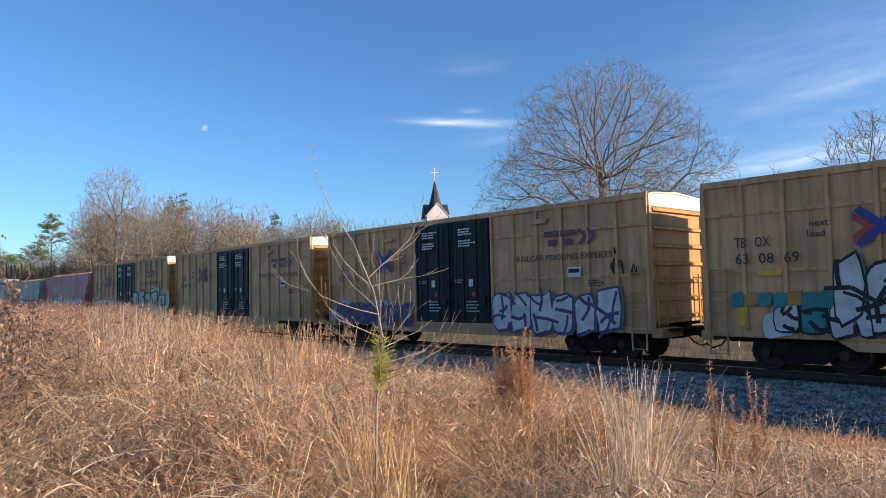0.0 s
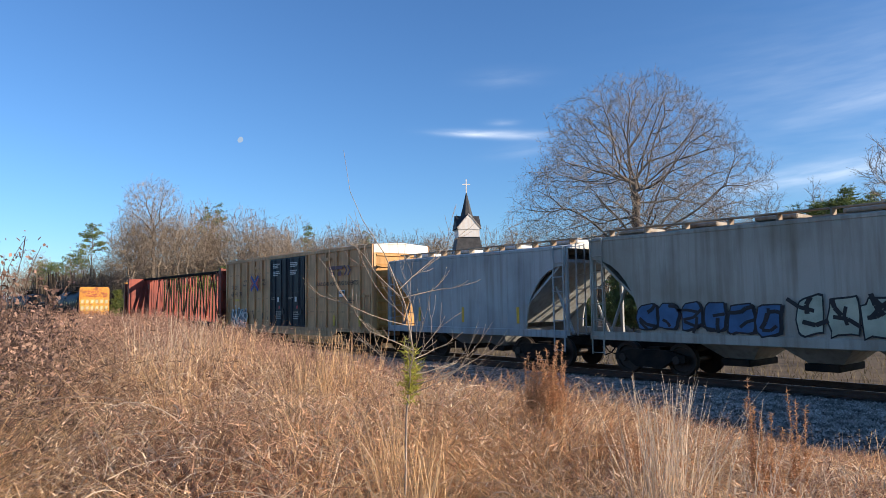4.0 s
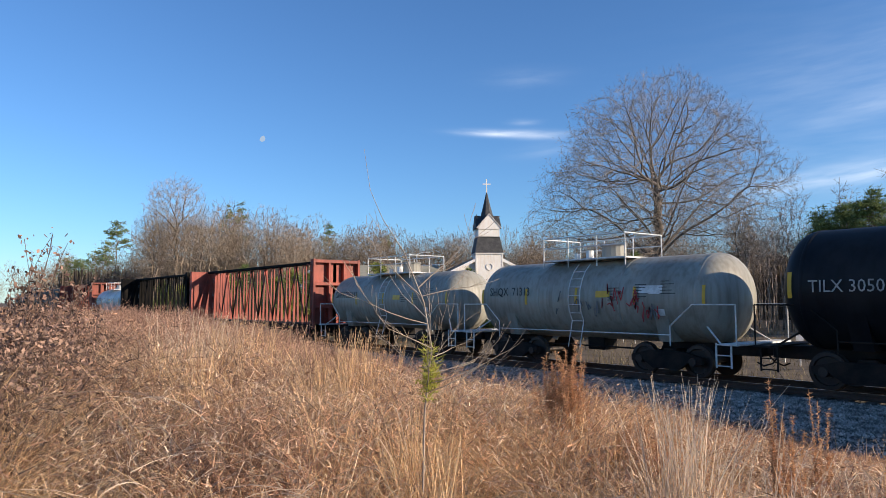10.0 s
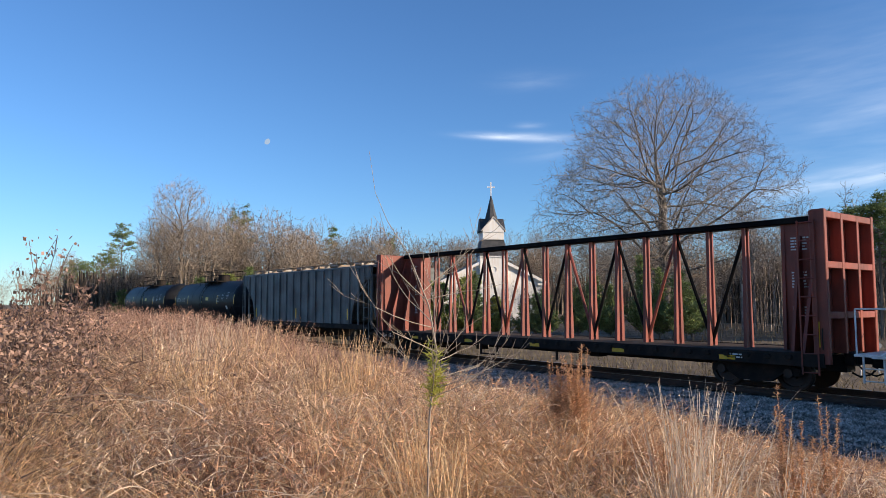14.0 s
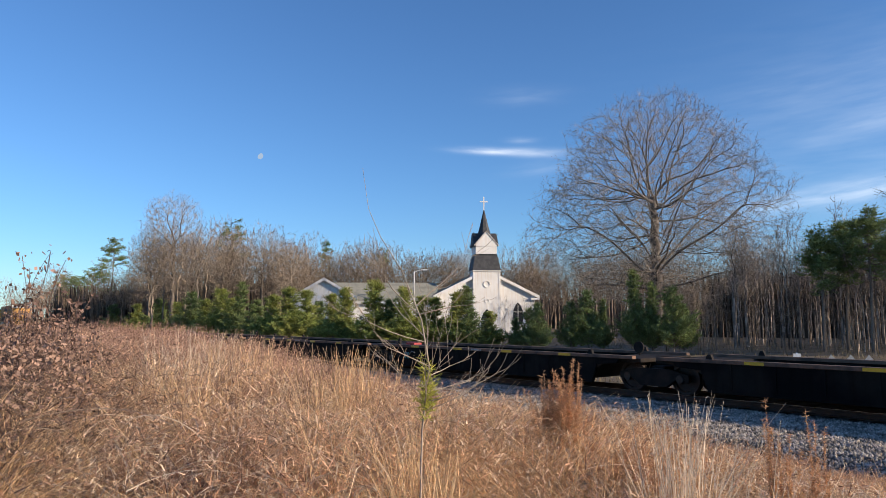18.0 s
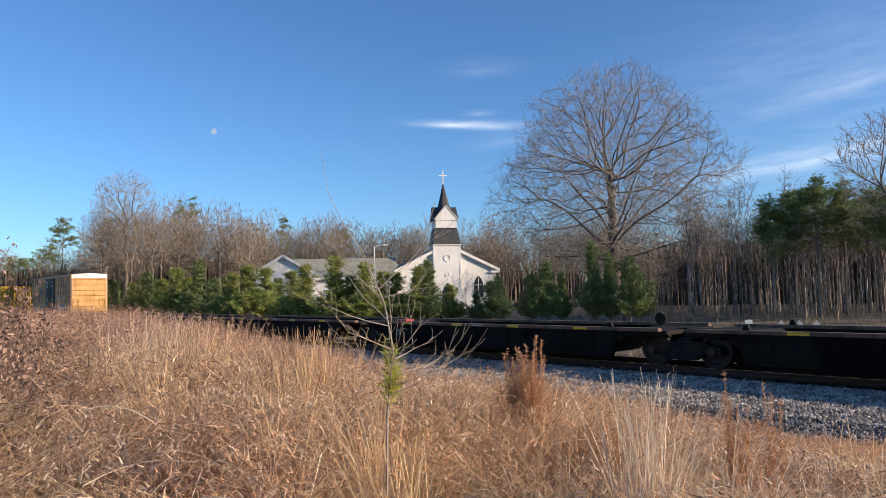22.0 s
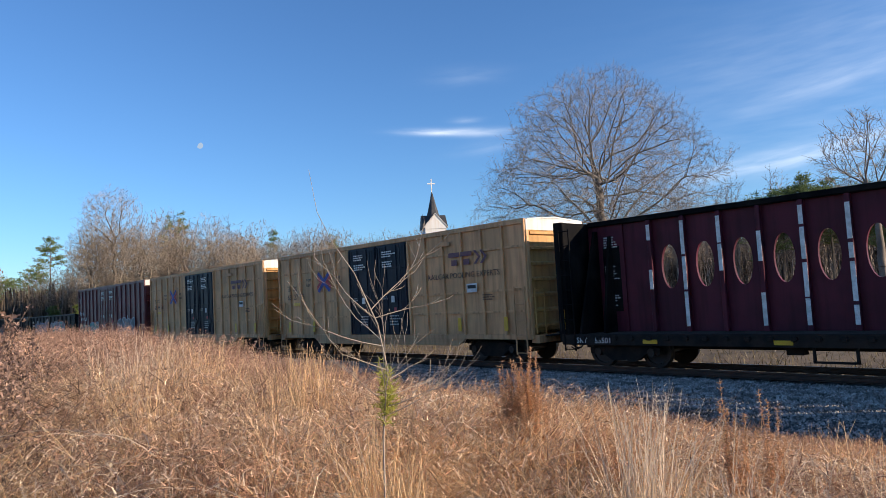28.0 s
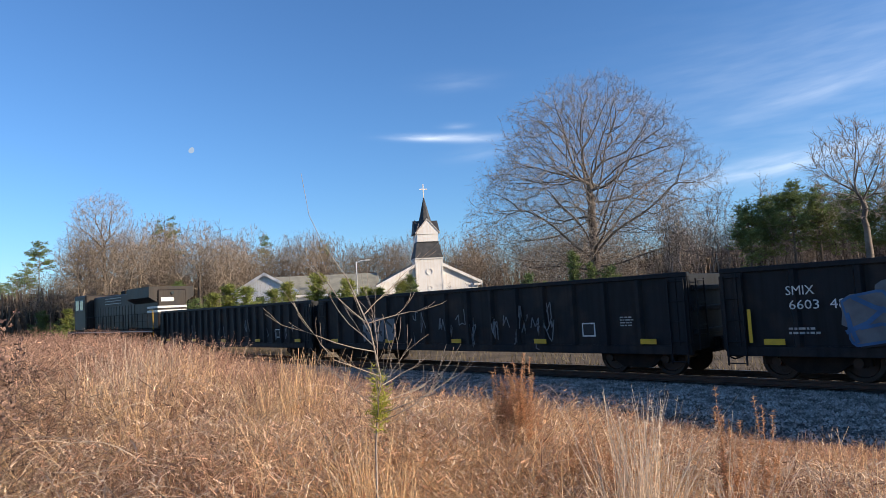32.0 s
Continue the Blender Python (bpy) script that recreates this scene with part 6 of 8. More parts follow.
# ---- church ----
def church():
    ch = thing("church", "white wooden church with dark steeple, cross and pointed windows", "church", pose(-63.3, 56.8, 0.0, 0, 0, 58.0))
    # local x runs to the right along the front, y away from the viewer, z up; the front stands at y = -0.6
    W, EV, RG, LEN = 6.0, 5.05, 8.0, 20.0
    wall = [(-W, 0), (W, 0), (W, EV), (0, RG), (-W, EV)]
    part("wall", M().prism(wall, -0.6, -0.35, "y"), CHURCHW, ch, "white boarded gable front")
    part("wall", M().prism(wall, LEN - 0.25, LEN, "y"), CHURCHW, ch)
    for s in (-1, 1):
        part("wall", M().box(s * W - 0.12, s * W + 0.12, -0.35, LEN - 0.25, 0, EV), CHURCHW, ch)
        k = (RG - EV) / W
        a, b = s * (W + 0.55), EV - 0.55 * k
        part("roof", M().prism([(a, b), (0, RG + 0.0), (0, RG + 0.14), (a, b + 0.14)], -0.92, LEN + 0.3, "y"), ROOFGREY, ch, "grey-green shingled roof")
        part("rake_board", M().prism([(a, b - 0.22), (0, RG - 0.22), (0, RG + 0.15), (a, b + 0.15)], -0.97, -0.92, "y"), CHURCHW, ch)
        part("eave_return", M().box(min(a, a - s * 1.1), max(a, a - s * 1.1), -0.94, -0.6, b - 0.35, b - 0.12), CHURCHW, ch)
    for k in range(24):
        z = 0.35 + k * 0.3
        hw = W if z < EV else W * (RG - z) / (RG - EV)
        for s in (-1, 1):
            if hw > 1.8:
                part("board_line", M().box(min(s * 1.62, s * (hw - 0.05)), max(s * 1.62, s * (hw - 0.05)), -0.615, -0.6, z, z + 0.02), CHURCHW, ch)
    # tower
    T = 1.6
    part("tower", M().box(-T, T, -1.0, 2.2, 0, 7.95), CHURCHW, ch, "square white tower")
    part("cornice", M().box(-T - 0.12, T + 0.12, -1.12, 2.32, 7.85, 8.0), CHURCHW, ch)
    t0, t1 = T + 0.15, 1.35
    part("skirt_roof", M().rings([[(-t0, -1.15, 8.0), (t0, -1.15, 8.0), (t0, 2.35, 8.0), (-t0, 2.35, 8.0)], [(-t1, -0.75, 10.0), (t1, -0.75, 10.0), (t1, 1.95, 10.0), (-t1, 1.95, 10.0)]]), SLATE, ch, "dark shingled skirt")
    part("belfry", M().box(-1.3, 1.3, -0.92, 2.12, 10.0, 11.2), CHURCHW, ch, "white belfry stage")
    for s in (-1, 1):
        part("belfry_gable", M().prism([(-1.32, 10.9), (1.32, 10.9), (1.32, 11.25), (0, 12.75), (-1.32, 11.25)], 0.6 + s * 1.56 - 0.04, 0.6 + s * 1.56 + 0.04, "y"), CHURCHW, ch, "white pointed belfry gable")
        for q in (-1, 1):
            part("gable_roof", M().prism([(q * 1.50, 10.98), (0, 12.70), (0, 12.84), (q * 1.58, 11.06)], -1.0, 2.2, "y"), SLATE, ch)
            part("gable_trim", M().prism([(q * 1.50, 10.95), (0, 12.68), (0, 12.86), (q * 1.56, 11.08)], -1.06, -1.0, "y"), CHURCHW, ch)
    part("gable_roof", M().rings([[(-1.5, -0.85, 11.2), (-1.5, 2.05, 11.2), (-1.42, 2.05, 11.2), (-1.42, -0.85, 11.2)], [(-1.3, 0.6, 12.9), (-1.3, 0.61, 12.9), (-1.25, 0.61, 12.9), (-1.25, 0.6, 12.9)]]), SLATE, ch)
    part("gable_roof", M().prism([(-0.9, 11.1), (0.6, 12.72), (2.1, 11.1)], -1.55, 1.55, "x"), SLATE, ch)
    part("spire", M().rings([[(1.1 * math.cos(a), 0.6 + 1.1 * math.sin(a), 11.6) for a in [radians(45 * k + 22.5) for k in range(8)]], [(0.55 * math.cos(a), 0.6 + 0.55 * math.sin(a), 13.6) for a in [radians(45 * k + 22.5) for k in range(8)]], [(0.04 * math.cos(a), 0.6 + 0.04 * math.sin(a), 15.75) for a in [radians(45 * k + 22.5) for k in range(8)]]]), SLATE, ch, "dark pointed spire")
    part("cross", M().box(-0.06, 0.06, 0.54, 0.66, 15.6, 17.35).box(-0.5, 0.5, 0.55, 0.65, 16.65, 16.77), CHURCHW, ch, "white cross")

    def pointed(x, y, z0, w, hgt, name="window"):
        arch = [(-w, 0), (w, 0), (w, hgt * 0.62), (w * 0.55, hgt * 0.86), (0, hgt), (-w * 0.55, hgt * 0.86), (-w, hgt * 0.62)]
        win = part(name, M().prism([(x + a * 1.18, z0 + b * 1.08 - 0.05) for a, b in arch], y - 0.05, y, "y"), CHURCHW, ch, "pointed-arch window with white frame" if name == "window" else "pointed doorway")
        part("pane", M().prism([(x + a, z0 + b) for a, b in arch], y - 0.07, y - 0.05, "y"), GLASSD, win)
        part("mullion", M().box(x - 0.03, x + 0.03, y - 0.09, y - 0.07, z0, z0 + hgt * 0.9).box(x - w, x + w, y - 0.09, y - 0.07, z0 + hgt * 0.55, z0 + hgt * 0.55 + 0.05), CHURCHW, win)

    pointed(0.0, -1.0, 0.2, 0.75, 3.1, "door")
    pointed(3.9, -0.6, 1.5, 0.6, 2.6)
    pointed(-3.9, -0.6, 1.5, 0.6, 2.6)
    for x, z, r in ((0.0, 6.3, 0.42), (0.0, 4.3, 0.28)):
        m = M().rings([[(x + q * math.cos(a), yy, z + q * math.sin(a)) for a in [k * 0.3142 for k in range(20)]] for q, yy in ((r, -1.0), (r, -1.07), (r * 0.82, -1.07), (r * 0.82, -1.0))], cap=False)
        part("round_moulding", m, CHURCHW, ch)
    part("corner_lamp", M().box(1.05, 1.2, -1.15, -1.0, 2.3, 2.7), FRAME, ch)
    for s in (-1, 1):
        part("corner_board", M().box(s * T - 0.1, s * T + 0.1, -1.03, -0.98, 0, 7.85), CHURCHW, ch)
    part("foundation", M().box(-W - 0.05, W + 0.05, -0.65, LEN, -0.6, 0.15), GRAVEL, ch)


def hall():
    ha = thing("parish_hall", "white wooden hall with long grey-green roof beside the church", "hall", pose(-70.7, 38.6, 0.15, 0, 0, 57.0))
    ha.scale = (0.93, 0.93, 0.93)
    # gabled front wing, then a long wing whose ridge runs to the right
    W, EV, RG = 3.6, 5.0, 7.1
    part("wall", M().prism([(-W, -0.3), (W, -0.3), (W, EV), (0, RG), (-W, EV)], 0, 0.2, "y"), CHURCHW, ha, "white boarded gable")
    for s in (-1, 1):
        part("wall", M().box(s * W - 0.1, s * W + 0.1, 0.2, 9.0, -0.3, EV), CHURCHW, ha)
        k = (RG - EV) / W
        a, b = s * (W + 0.5), EV - 0.5 * k
        part("roof", M().prism([(a, b), (0, RG), (0, RG + 0.14), (a, b + 0.14)], -0.4, 9.5, "y"), ROOFGREY, ha)
        part("rake_board", M().prism([(a, b - 0.2), (0, RG - 0.2), (0, RG + 0.15), (a, b + 0.15)], -0.48, -0.4, "y"), CHURCHW, ha)
        part("eave_return", M().box(min(a, a - s * 0.8), max(a, a - s * 0.8), -0.42, 0.0, b - 0.28, b - 0.08), CHURCHW, ha)
    x0, x1 = W + 0.1, 14.0
    part("wall", M().box(x0, x1, 2.4, 2.6, -0.3, 4.4), CHURCHW, ha)
    part("wall", M().prism([(2.4, -0.3), (9.6, -0.3), (9.6, 4.4), (6.0, 6.9), (2.4, 4.4)], x1 - 0.2, x1, "x"), CHURCHW, ha)
    part("roof", M().prism([(1.9, 4.2), (6.0, 6.8), (6.0, 6.95), (1.85, 4.32)], 0.0, x1 + 0.3, "x"), ROOFGREY, ha, "long grey-green shingled roof")
    part("roof", M().prism([(10.1, 4.2), (6.0, 6.8), (6.0, 6.95), (10.15, 4.32)], 0.0, x1 + 0.3, "x"), ROOFGREY, ha)
    part("fascia", M().box(x0, x1 + 0.3, 1.83, 1.9, 4.08, 4.34), CHURCHW, ha)
    for x, y, z in ((-0.6, -0.001, 3.0), (6.5, 2.39, 2.2), (9.5, 2.39, 2.2), (12.0, 2.39, 2.2)):
        w = part("window", M().box(x - 0.55, x + 0.55, y - 0.06, y, z - 0.08, z + 1.48), CHURCHW, ha, "white-framed window")
        for i in range(2):
            for j in range(2):
                part("pane", M().box(x - 0.46 + i * 0.49, x - 0.03 + i * 0.49, y - 0.08, y - 0.06, z + 0.02 + j * 0.72, z + 0.66 + j * 0.72), GLASSD, w)


church()
hall()


# ---- trees ----
def branch_arrays(segs, sides):
    """Tapered limbs as prisms of few sides; segs: rows of p0, p1, r0, r1."""
    S = np.asarray(segs, float)
    p0, p1, r0, r1 = S[:, :3], S[:, 3:6], S[:, 6], S[:, 7]
    d = p1 - p0
    d /= np.linalg.norm(d, axis=1, keepdims=True) + 1e-9
    ref = np.where(np.abs(d[:, 2:3]) < 0.9, np.array([[0, 0, 1.0]]), np.array([[1.0, 0, 0]]))
    u = np.cross(d, ref)
    u /= np.linalg.norm(u, axis=1, keepdims=True) + 1e-9
    w = np.cross(d, u)
    V = []
    for p, r in ((p0, r0), (p1, r1)):
        for k in range(sides):
            a = 2 * math.pi * k / sides
            V.append(p + r[:, None] * (math.cos(a) * u + math.sin(a) * w))
    V = np.stack(V, 1).reshape(-1, 3)
    F = np.array([(k, (k + 1) % sides, sides + (k + 1) % sides, sides + k) for k in range(sides)])
    F = (F[None] + np.arange(len(S))[:, None, None] * 2 * sides).reshape(-1, 4)
    return V, F


def grow(r, p, d, length, rad, depth, out, spread=0.55, up=0.12, kids=(2, 3), shrink=(0.62, 0.8), bend=0.18, wig=3, room=None, taper=0.9):
    """Limbs that fork until they are twigs; out collects the rows by size."""
    q = Vector(p)
    step = length / wig
    rr = rad
    for k in range(wig):
        d = (d + Vector((r.uniform(-1, 1), r.uniform(-1, 1), r.uniform(-0.6, 1))) * bend + Vector((0, 0, up * 0.4))).normalized()
        e = q + d * step
        r2 = rr * (taper if depth else 0.7)
        if room is not None and depth < 5 and room(e) > r.uniform(0.9, 1.08):
            return
        out.append((*q, *e, rr, r2, depth))
        q, rr = e, r2
        if depth > 0 and k < wig - 1 and r.random() < 0.75:
            side = (d + Vector((r.uniform(-1, 1), r.uniform(-1, 1), r.uniform(-0.3, 0.7))) * (spread * 1.5)).normalized()
            grow(r, q, side, length * r.uniform(0.45, 0.7), rr * 0.55, depth - 1, out, spread, up, kids, shrink, bend, wig, room, taper)
    if depth > 0:
        for k in range(r.randint(*kids)):
            nd = (d + Vector((r.uniform(-1, 1), r.uniform(-1, 1), r.uniform(-0.4, 0.8))) * spread + Vector((0, 0, up))).normalized()
            grow(r, q, nd, length * r.uniform(*shrink), rr * r.uniform(0.6, 0.8), depth - 1, out, spread, up, kids, shrink, bend, wig, room, taper)


def flat_twigs(rs, p0, p1, w):
    """Thin flat slivers from p0 to p1."""
    d = p1 - p0
    side = np.cross(d, rs.normal(size=d.shape))
    side /= np.linalg.norm(side, axis=1, keepdims=True) + 1e-9
    w = np.broadcast_to(np.asarray(w, float).reshape(-1, 1), (len(p0), 1))
    V = np.stack([p0 - side * w, p0 + side * w, p1 + side * w * 0.35, p1 - side * w * 0.35], 1).reshape(-1, 3)
    return V, np.arange(len(V)).reshape(-1, 4)


def pipe(par, tip, power):
    """Limb radii: each carries the sum of what it feeds."""
    a = np.zeros(len(par))
    kids = np.bincount(par[par >= 0], minlength=len(par))
    for k in range(len(par) - 1, -1, -1):
        if kids[k] == 0:
            a[k] = tip ** power
        if par[k] >= 0:
            a[par[k]] += a[k]
    return a ** (1 / power), kids


def crown_goals(rs, n, centre, rx, rz, low, shell=0.5):
    g = []
    while len(g) < n:
        p = rs.uniform(-1, 1, 3)
        q = np.linalg.norm(p)
        if q > 1 or q < rs.uniform(0, 1) ** 2 * shell or (p[2] < 0 and p[2] * low < -1 + 0.3 * rs.uniform()):
            continue
        lump = 0.90 + 0.10 * math.sin(5 * math.atan2(p[1], p[0]) + 4 * p[2])
        g.append(p * np.array([rx, rx, rz]) * lump + centre)
    return g


def span(goals, stem, first, bias, limbs=(), stem_cost=0.35):
    """Limbs that reach each goal by the shortest way, paying for length from the root; returns nodes and parents."""
    G = np.array(goals, float)
    P, par = [np.array(p, float) for p in stem], [-1] + list(range(len(stem) - 1))
    way = [stem_cost * (len(stem) - 1 - k) for k in range(len(stem))]
    best, near = np.full(len(G), 1e9), np.zeros(len(G), int)

    def offer(k):
        c = np.linalg.norm(G - P[k], axis=1) + bias * way[k]
        b = (c < best) & open_
        best[b], near[b] = c[b], k

    open_ = np.ones(len(G), bool)
    # main limbs: height on the stem, bearing, rise, length
    for z0, az, el, ln in limbs:
        k = int(np.argmin([abs(p[2] - z0) for p in P[:len(stem)]]))
        q = P[k].copy()
        for j in range(int(ln / 0.6)):
            e = radians(el + 9 * math.sin(j * 0.5 + az))
            b = radians(az + 12 * math.sin(j * 0.37 + el))
            q = q + 0.6 * np.array([math.cos(e) * math.cos(b), math.cos(e) * math.sin(b), math.sin(e)])
            P.append(q)
            par.append(k)
            way.append(way[k] + 0.6 * 0.8)
            k = len(P) - 1
            if j > 2:
                offer(k)
    for k in range(first, len(stem)):
        offer(k)
    for _ in range(len(G)):
        i = int(best.argmin())
        k = int(near[i])
        open_[i], best[i] = False, 1e10
        way.append(way[k] + float(np.linalg.norm(G[i] - P[k])))
        P.append(G[i])
        par.append(k)
        offer(len(P) - 1)
    return np.array(P), np.array(par)


def skeleton_tree(rs, goals, trunk, step, tip, power=2.3, twig=0.5, per=4, sub=2, sides=5, thick=0.03, twig_w=0.006, bias=0.5, stem_r=0.0, first=0.72, limbs=(), stem_cost=0.35, lean=0.012):
    stem = [(rs.normal() * lean * z, rs.normal() * lean * z, z) for z in np.arange(-0.3, trunk, step)]
    P, par = span(goals, stem, int(len(stem) * first), bias, limbs, stem_cost)
    rad, kids = pipe(par, tip, power)
    # ease the kinks: each node moves towards the middle of its parent and its thickest shoot
    heavy = np.arange(len(P))
    for k in np.argsort(rad):
        if par[k] >= 0:
            heavy[par[k]] = k
    for _ in range(2):
        Q = 0.5 * P + 0.25 * P[np.maximum(par, 0)] + 0.25 * P[heavy]
        Q[:len(stem)] = P[:len(stem)]
        P = np.where((kids > 0)[:, None], Q, P)
    if stem_r:
        n = len(stem)
        rad[:n] = np.maximum(rad[:n], stem_r * (1 - 0.6 * np.arange(n) / n))
    k = np.where(par >= 0)[0]
    rows = np.column_stack([P[par[k]], P[k], np.minimum(rad[par[k]], rad[k] * 1.25), rad[k]])
    big = rows[rows[:, 7] >= thick]
    small = rows[rows[:, 7] < thick]
    src = np.where(rad < thick * 1.6)[0]
    src = src[src >= len(stem)]
    base = np.repeat(P[src], per, 0)
    out = np.repeat(P[src] - P[np.maximum(par[src], 0)], per, 0)
    out /= np.linalg.norm(out, axis=1, keepdims=True) + 1e-9
    d = out * 0.9 + rs.normal(size=base.shape) * 0.6 + np.array([0, 0, 0.1])
    d /= np.linalg.norm(d, axis=1, keepdims=True)
    end = base + d * twig * rs.uniform(0.5, 1.2, (len(base), 1))
    sets = [flat_twigs(rs, base, end, twig_w)]
    if sub:
        f = rs.uniform(0.3, 1.0, (len(base) * sub, 1))
        b2 = np.repeat(base, sub, 0) * (1 - f) + np.repeat(end, sub, 0) * f
        d2 = np.repeat(d, sub, 0) * 0.8 + rs.normal(size=b2.shape) * 0.6
        d2 /= np.linalg.norm(d2, axis=1, keepdims=True)
        sets.append(flat_twigs(rs, b2, b2 + d2 * twig * 0.6 * rs.uniform(0.5, 1.2, (len(b2), 1)), twig_w * 0.75))
    if len(small):
        sets.append(branch_arrays(small, 3))
    Vs, Fs, n = [], [], 0
    for V, F in sets:
        Vs.append(V)
        Fs.append(F + n)
        n += len(V)
    return branch_arrays(big, sides), (np.concatenate(Vs), np.concatenate(Fs))


def dome_goals(rs, n, rows, shell):
    """Points in a round crown given by its half-width at several heights, thicker towards the rim."""
    zs, ws = [r[0] for r in rows], [r[1] for r in rows]
    g = []
    while len(g) < n:
        z = rs.uniform(zs[0], zs[-1])
        w = np.interp(z, zs, ws)
        a, q = rs.uniform(0, 6.28), math.sqrt(rs.uniform())
        if rs.uniform() * max(ws) ** 2 > w * w or (q < shell and rs.uniform() < 0.25 and z < zs[-1] * 0.8):
            continue
        lump = 0.93 + 0.09 * math.sin(4 * a + z * 0.5) + 0.05 * math.sin(9 * a - z)
        g.append(np.array([math.cos(a) * q * w * lump, math.sin(a) * q * w * lump, z]))
    return g


def big_oak():
    ob = thing("oak_tree", "large bare oak with a wide twiggy crown, leafless", "tree", pose(-36.5, 53.3, 0.0))
    rs = np.random.RandomState(17)
    goals = dome_goals(rs, 7000, ((3.4, 5.0), (5.0, 8.2), (7.0, 10.4), (9.5, 11.6), (13.0, 11.5), (16.0, 9.6), (18.5, 7.9), (20.5, 6.0), (21.8, 3.9), (22.4, 1.8)), 0.7)
    limbs = [(4.4, 215, 8, 8.0), (4.8, 30, 10, 8.5), (5.0, 130, 22, 8), (5.2, 310, 24, 8), (5.6, 225, 38, 10.5), (6.0, 20, 36, 10.5), (6.4, 80, 40, 9), (6.6, 265, 46, 9), (7.0, 190, 52, 10),
             (7.4, 350, 54, 10.5), (8.0, 50, 60, 10.5), (8.2, 235, 62, 11), (8.8, 140, 62, 9.5), (9.4, 300, 66, 10), (10.4, 30, 72, 9), (10.8, 210, 74, 9)]
    (V, F), (V2, F2) = skeleton_tree(rs, goals, 13.2, 0.4, 0.0112, power=2.05, twig=0.74, per=4, sub=2, sides=6, thick=0.026, twig_w=0.0085, bias=0.34, stem_r=0.62, first=0.36, limbs=limbs, stem_cost=0.0, lean=0.006)
    part("trunk", raw_mesh("trunk", V, F, BARK), BARK, ob, "grey-brown trunk and limbs")
    part("crown", raw_mesh("crown", V2, F2, TWIG), TWIG, ob, "fine bare twigs")


big_oak()


def bare_proto(seed, height, n=170, slim=False, twig=1.0, per=4):
    rs = np.random.RandomState(seed)
    if slim:
        goals = crown_goals(rs, n, np.array([0, 0, height * 0.74]), height * 0.10, height * 0.27, 1.2, 0.4)
    else:
        w = height * rs.uniform(0.21, 0.27)
        goals = dome_goals(rs, n, ((height * 0.36, w * 0.35), (height * 0.55, w * 0.95), (height * 0.75, w), (height * 0.90, w * 0.72), (height * 0.97, w * 0.35)), 0.6)
    (V, F), (V2, F2) = skeleton_tree(rs, goals, height * (0.7 if slim else 0.55), height * 0.045, 0.013, power=2.2, twig=height * (0.06 if slim else 0.05) * twig, per=per, sub=1, sides=3, thick=0.03, twig_w=0.0011 * height,
                                     bias=0.6, stem_r=height * (0.0085 if slim else 0.012), first=0.6)
    return np.concatenate([V, V2]), np.concatenate([F, F2 + len(V)])


def spread_copies(protos, places, seed):
    """Copies of a few shapes set out over many places, joined into one skin."""
    rs = np.random.RandomState(seed)
    Vs, Fs, n = [], [], 0
    for i, (x, y, z, sc) in enumerate(places):
        V, F = protos[rs.randint(len(protos))]
        a = rs.uniform(0, 6.28)
        c, s = math.cos(a), math.sin(a)
        W = np.stack([V[:, 0] * c - V[:, 1] * s, V[:, 0] * s + V[:, 1] * c, V[:, 2]], 1) * sc * np.array([1, 1, rs.uniform(0.85, 1.15)]) + np.array([x, y, z])
        Vs.append(W)
        Fs.append(F + n)
        n += len(W)
    return np.concatenate(Vs), np.concatenate(Fs)


def polar(az, dist):
    """A place by its bearing to the left of the line across the track (degrees) and its distance."""
    return -dist * math.sin(radians(az)), dist * math.cos(radians(az))


THICKET = material("dim_thicket", (0.15, 0.115, 0.085), 0.95, rgb2=(0.10, 0.078, 0.06), scale=0.05, fine=1.5, var=0.3, bump=0, island=0.4, spec=0.1)


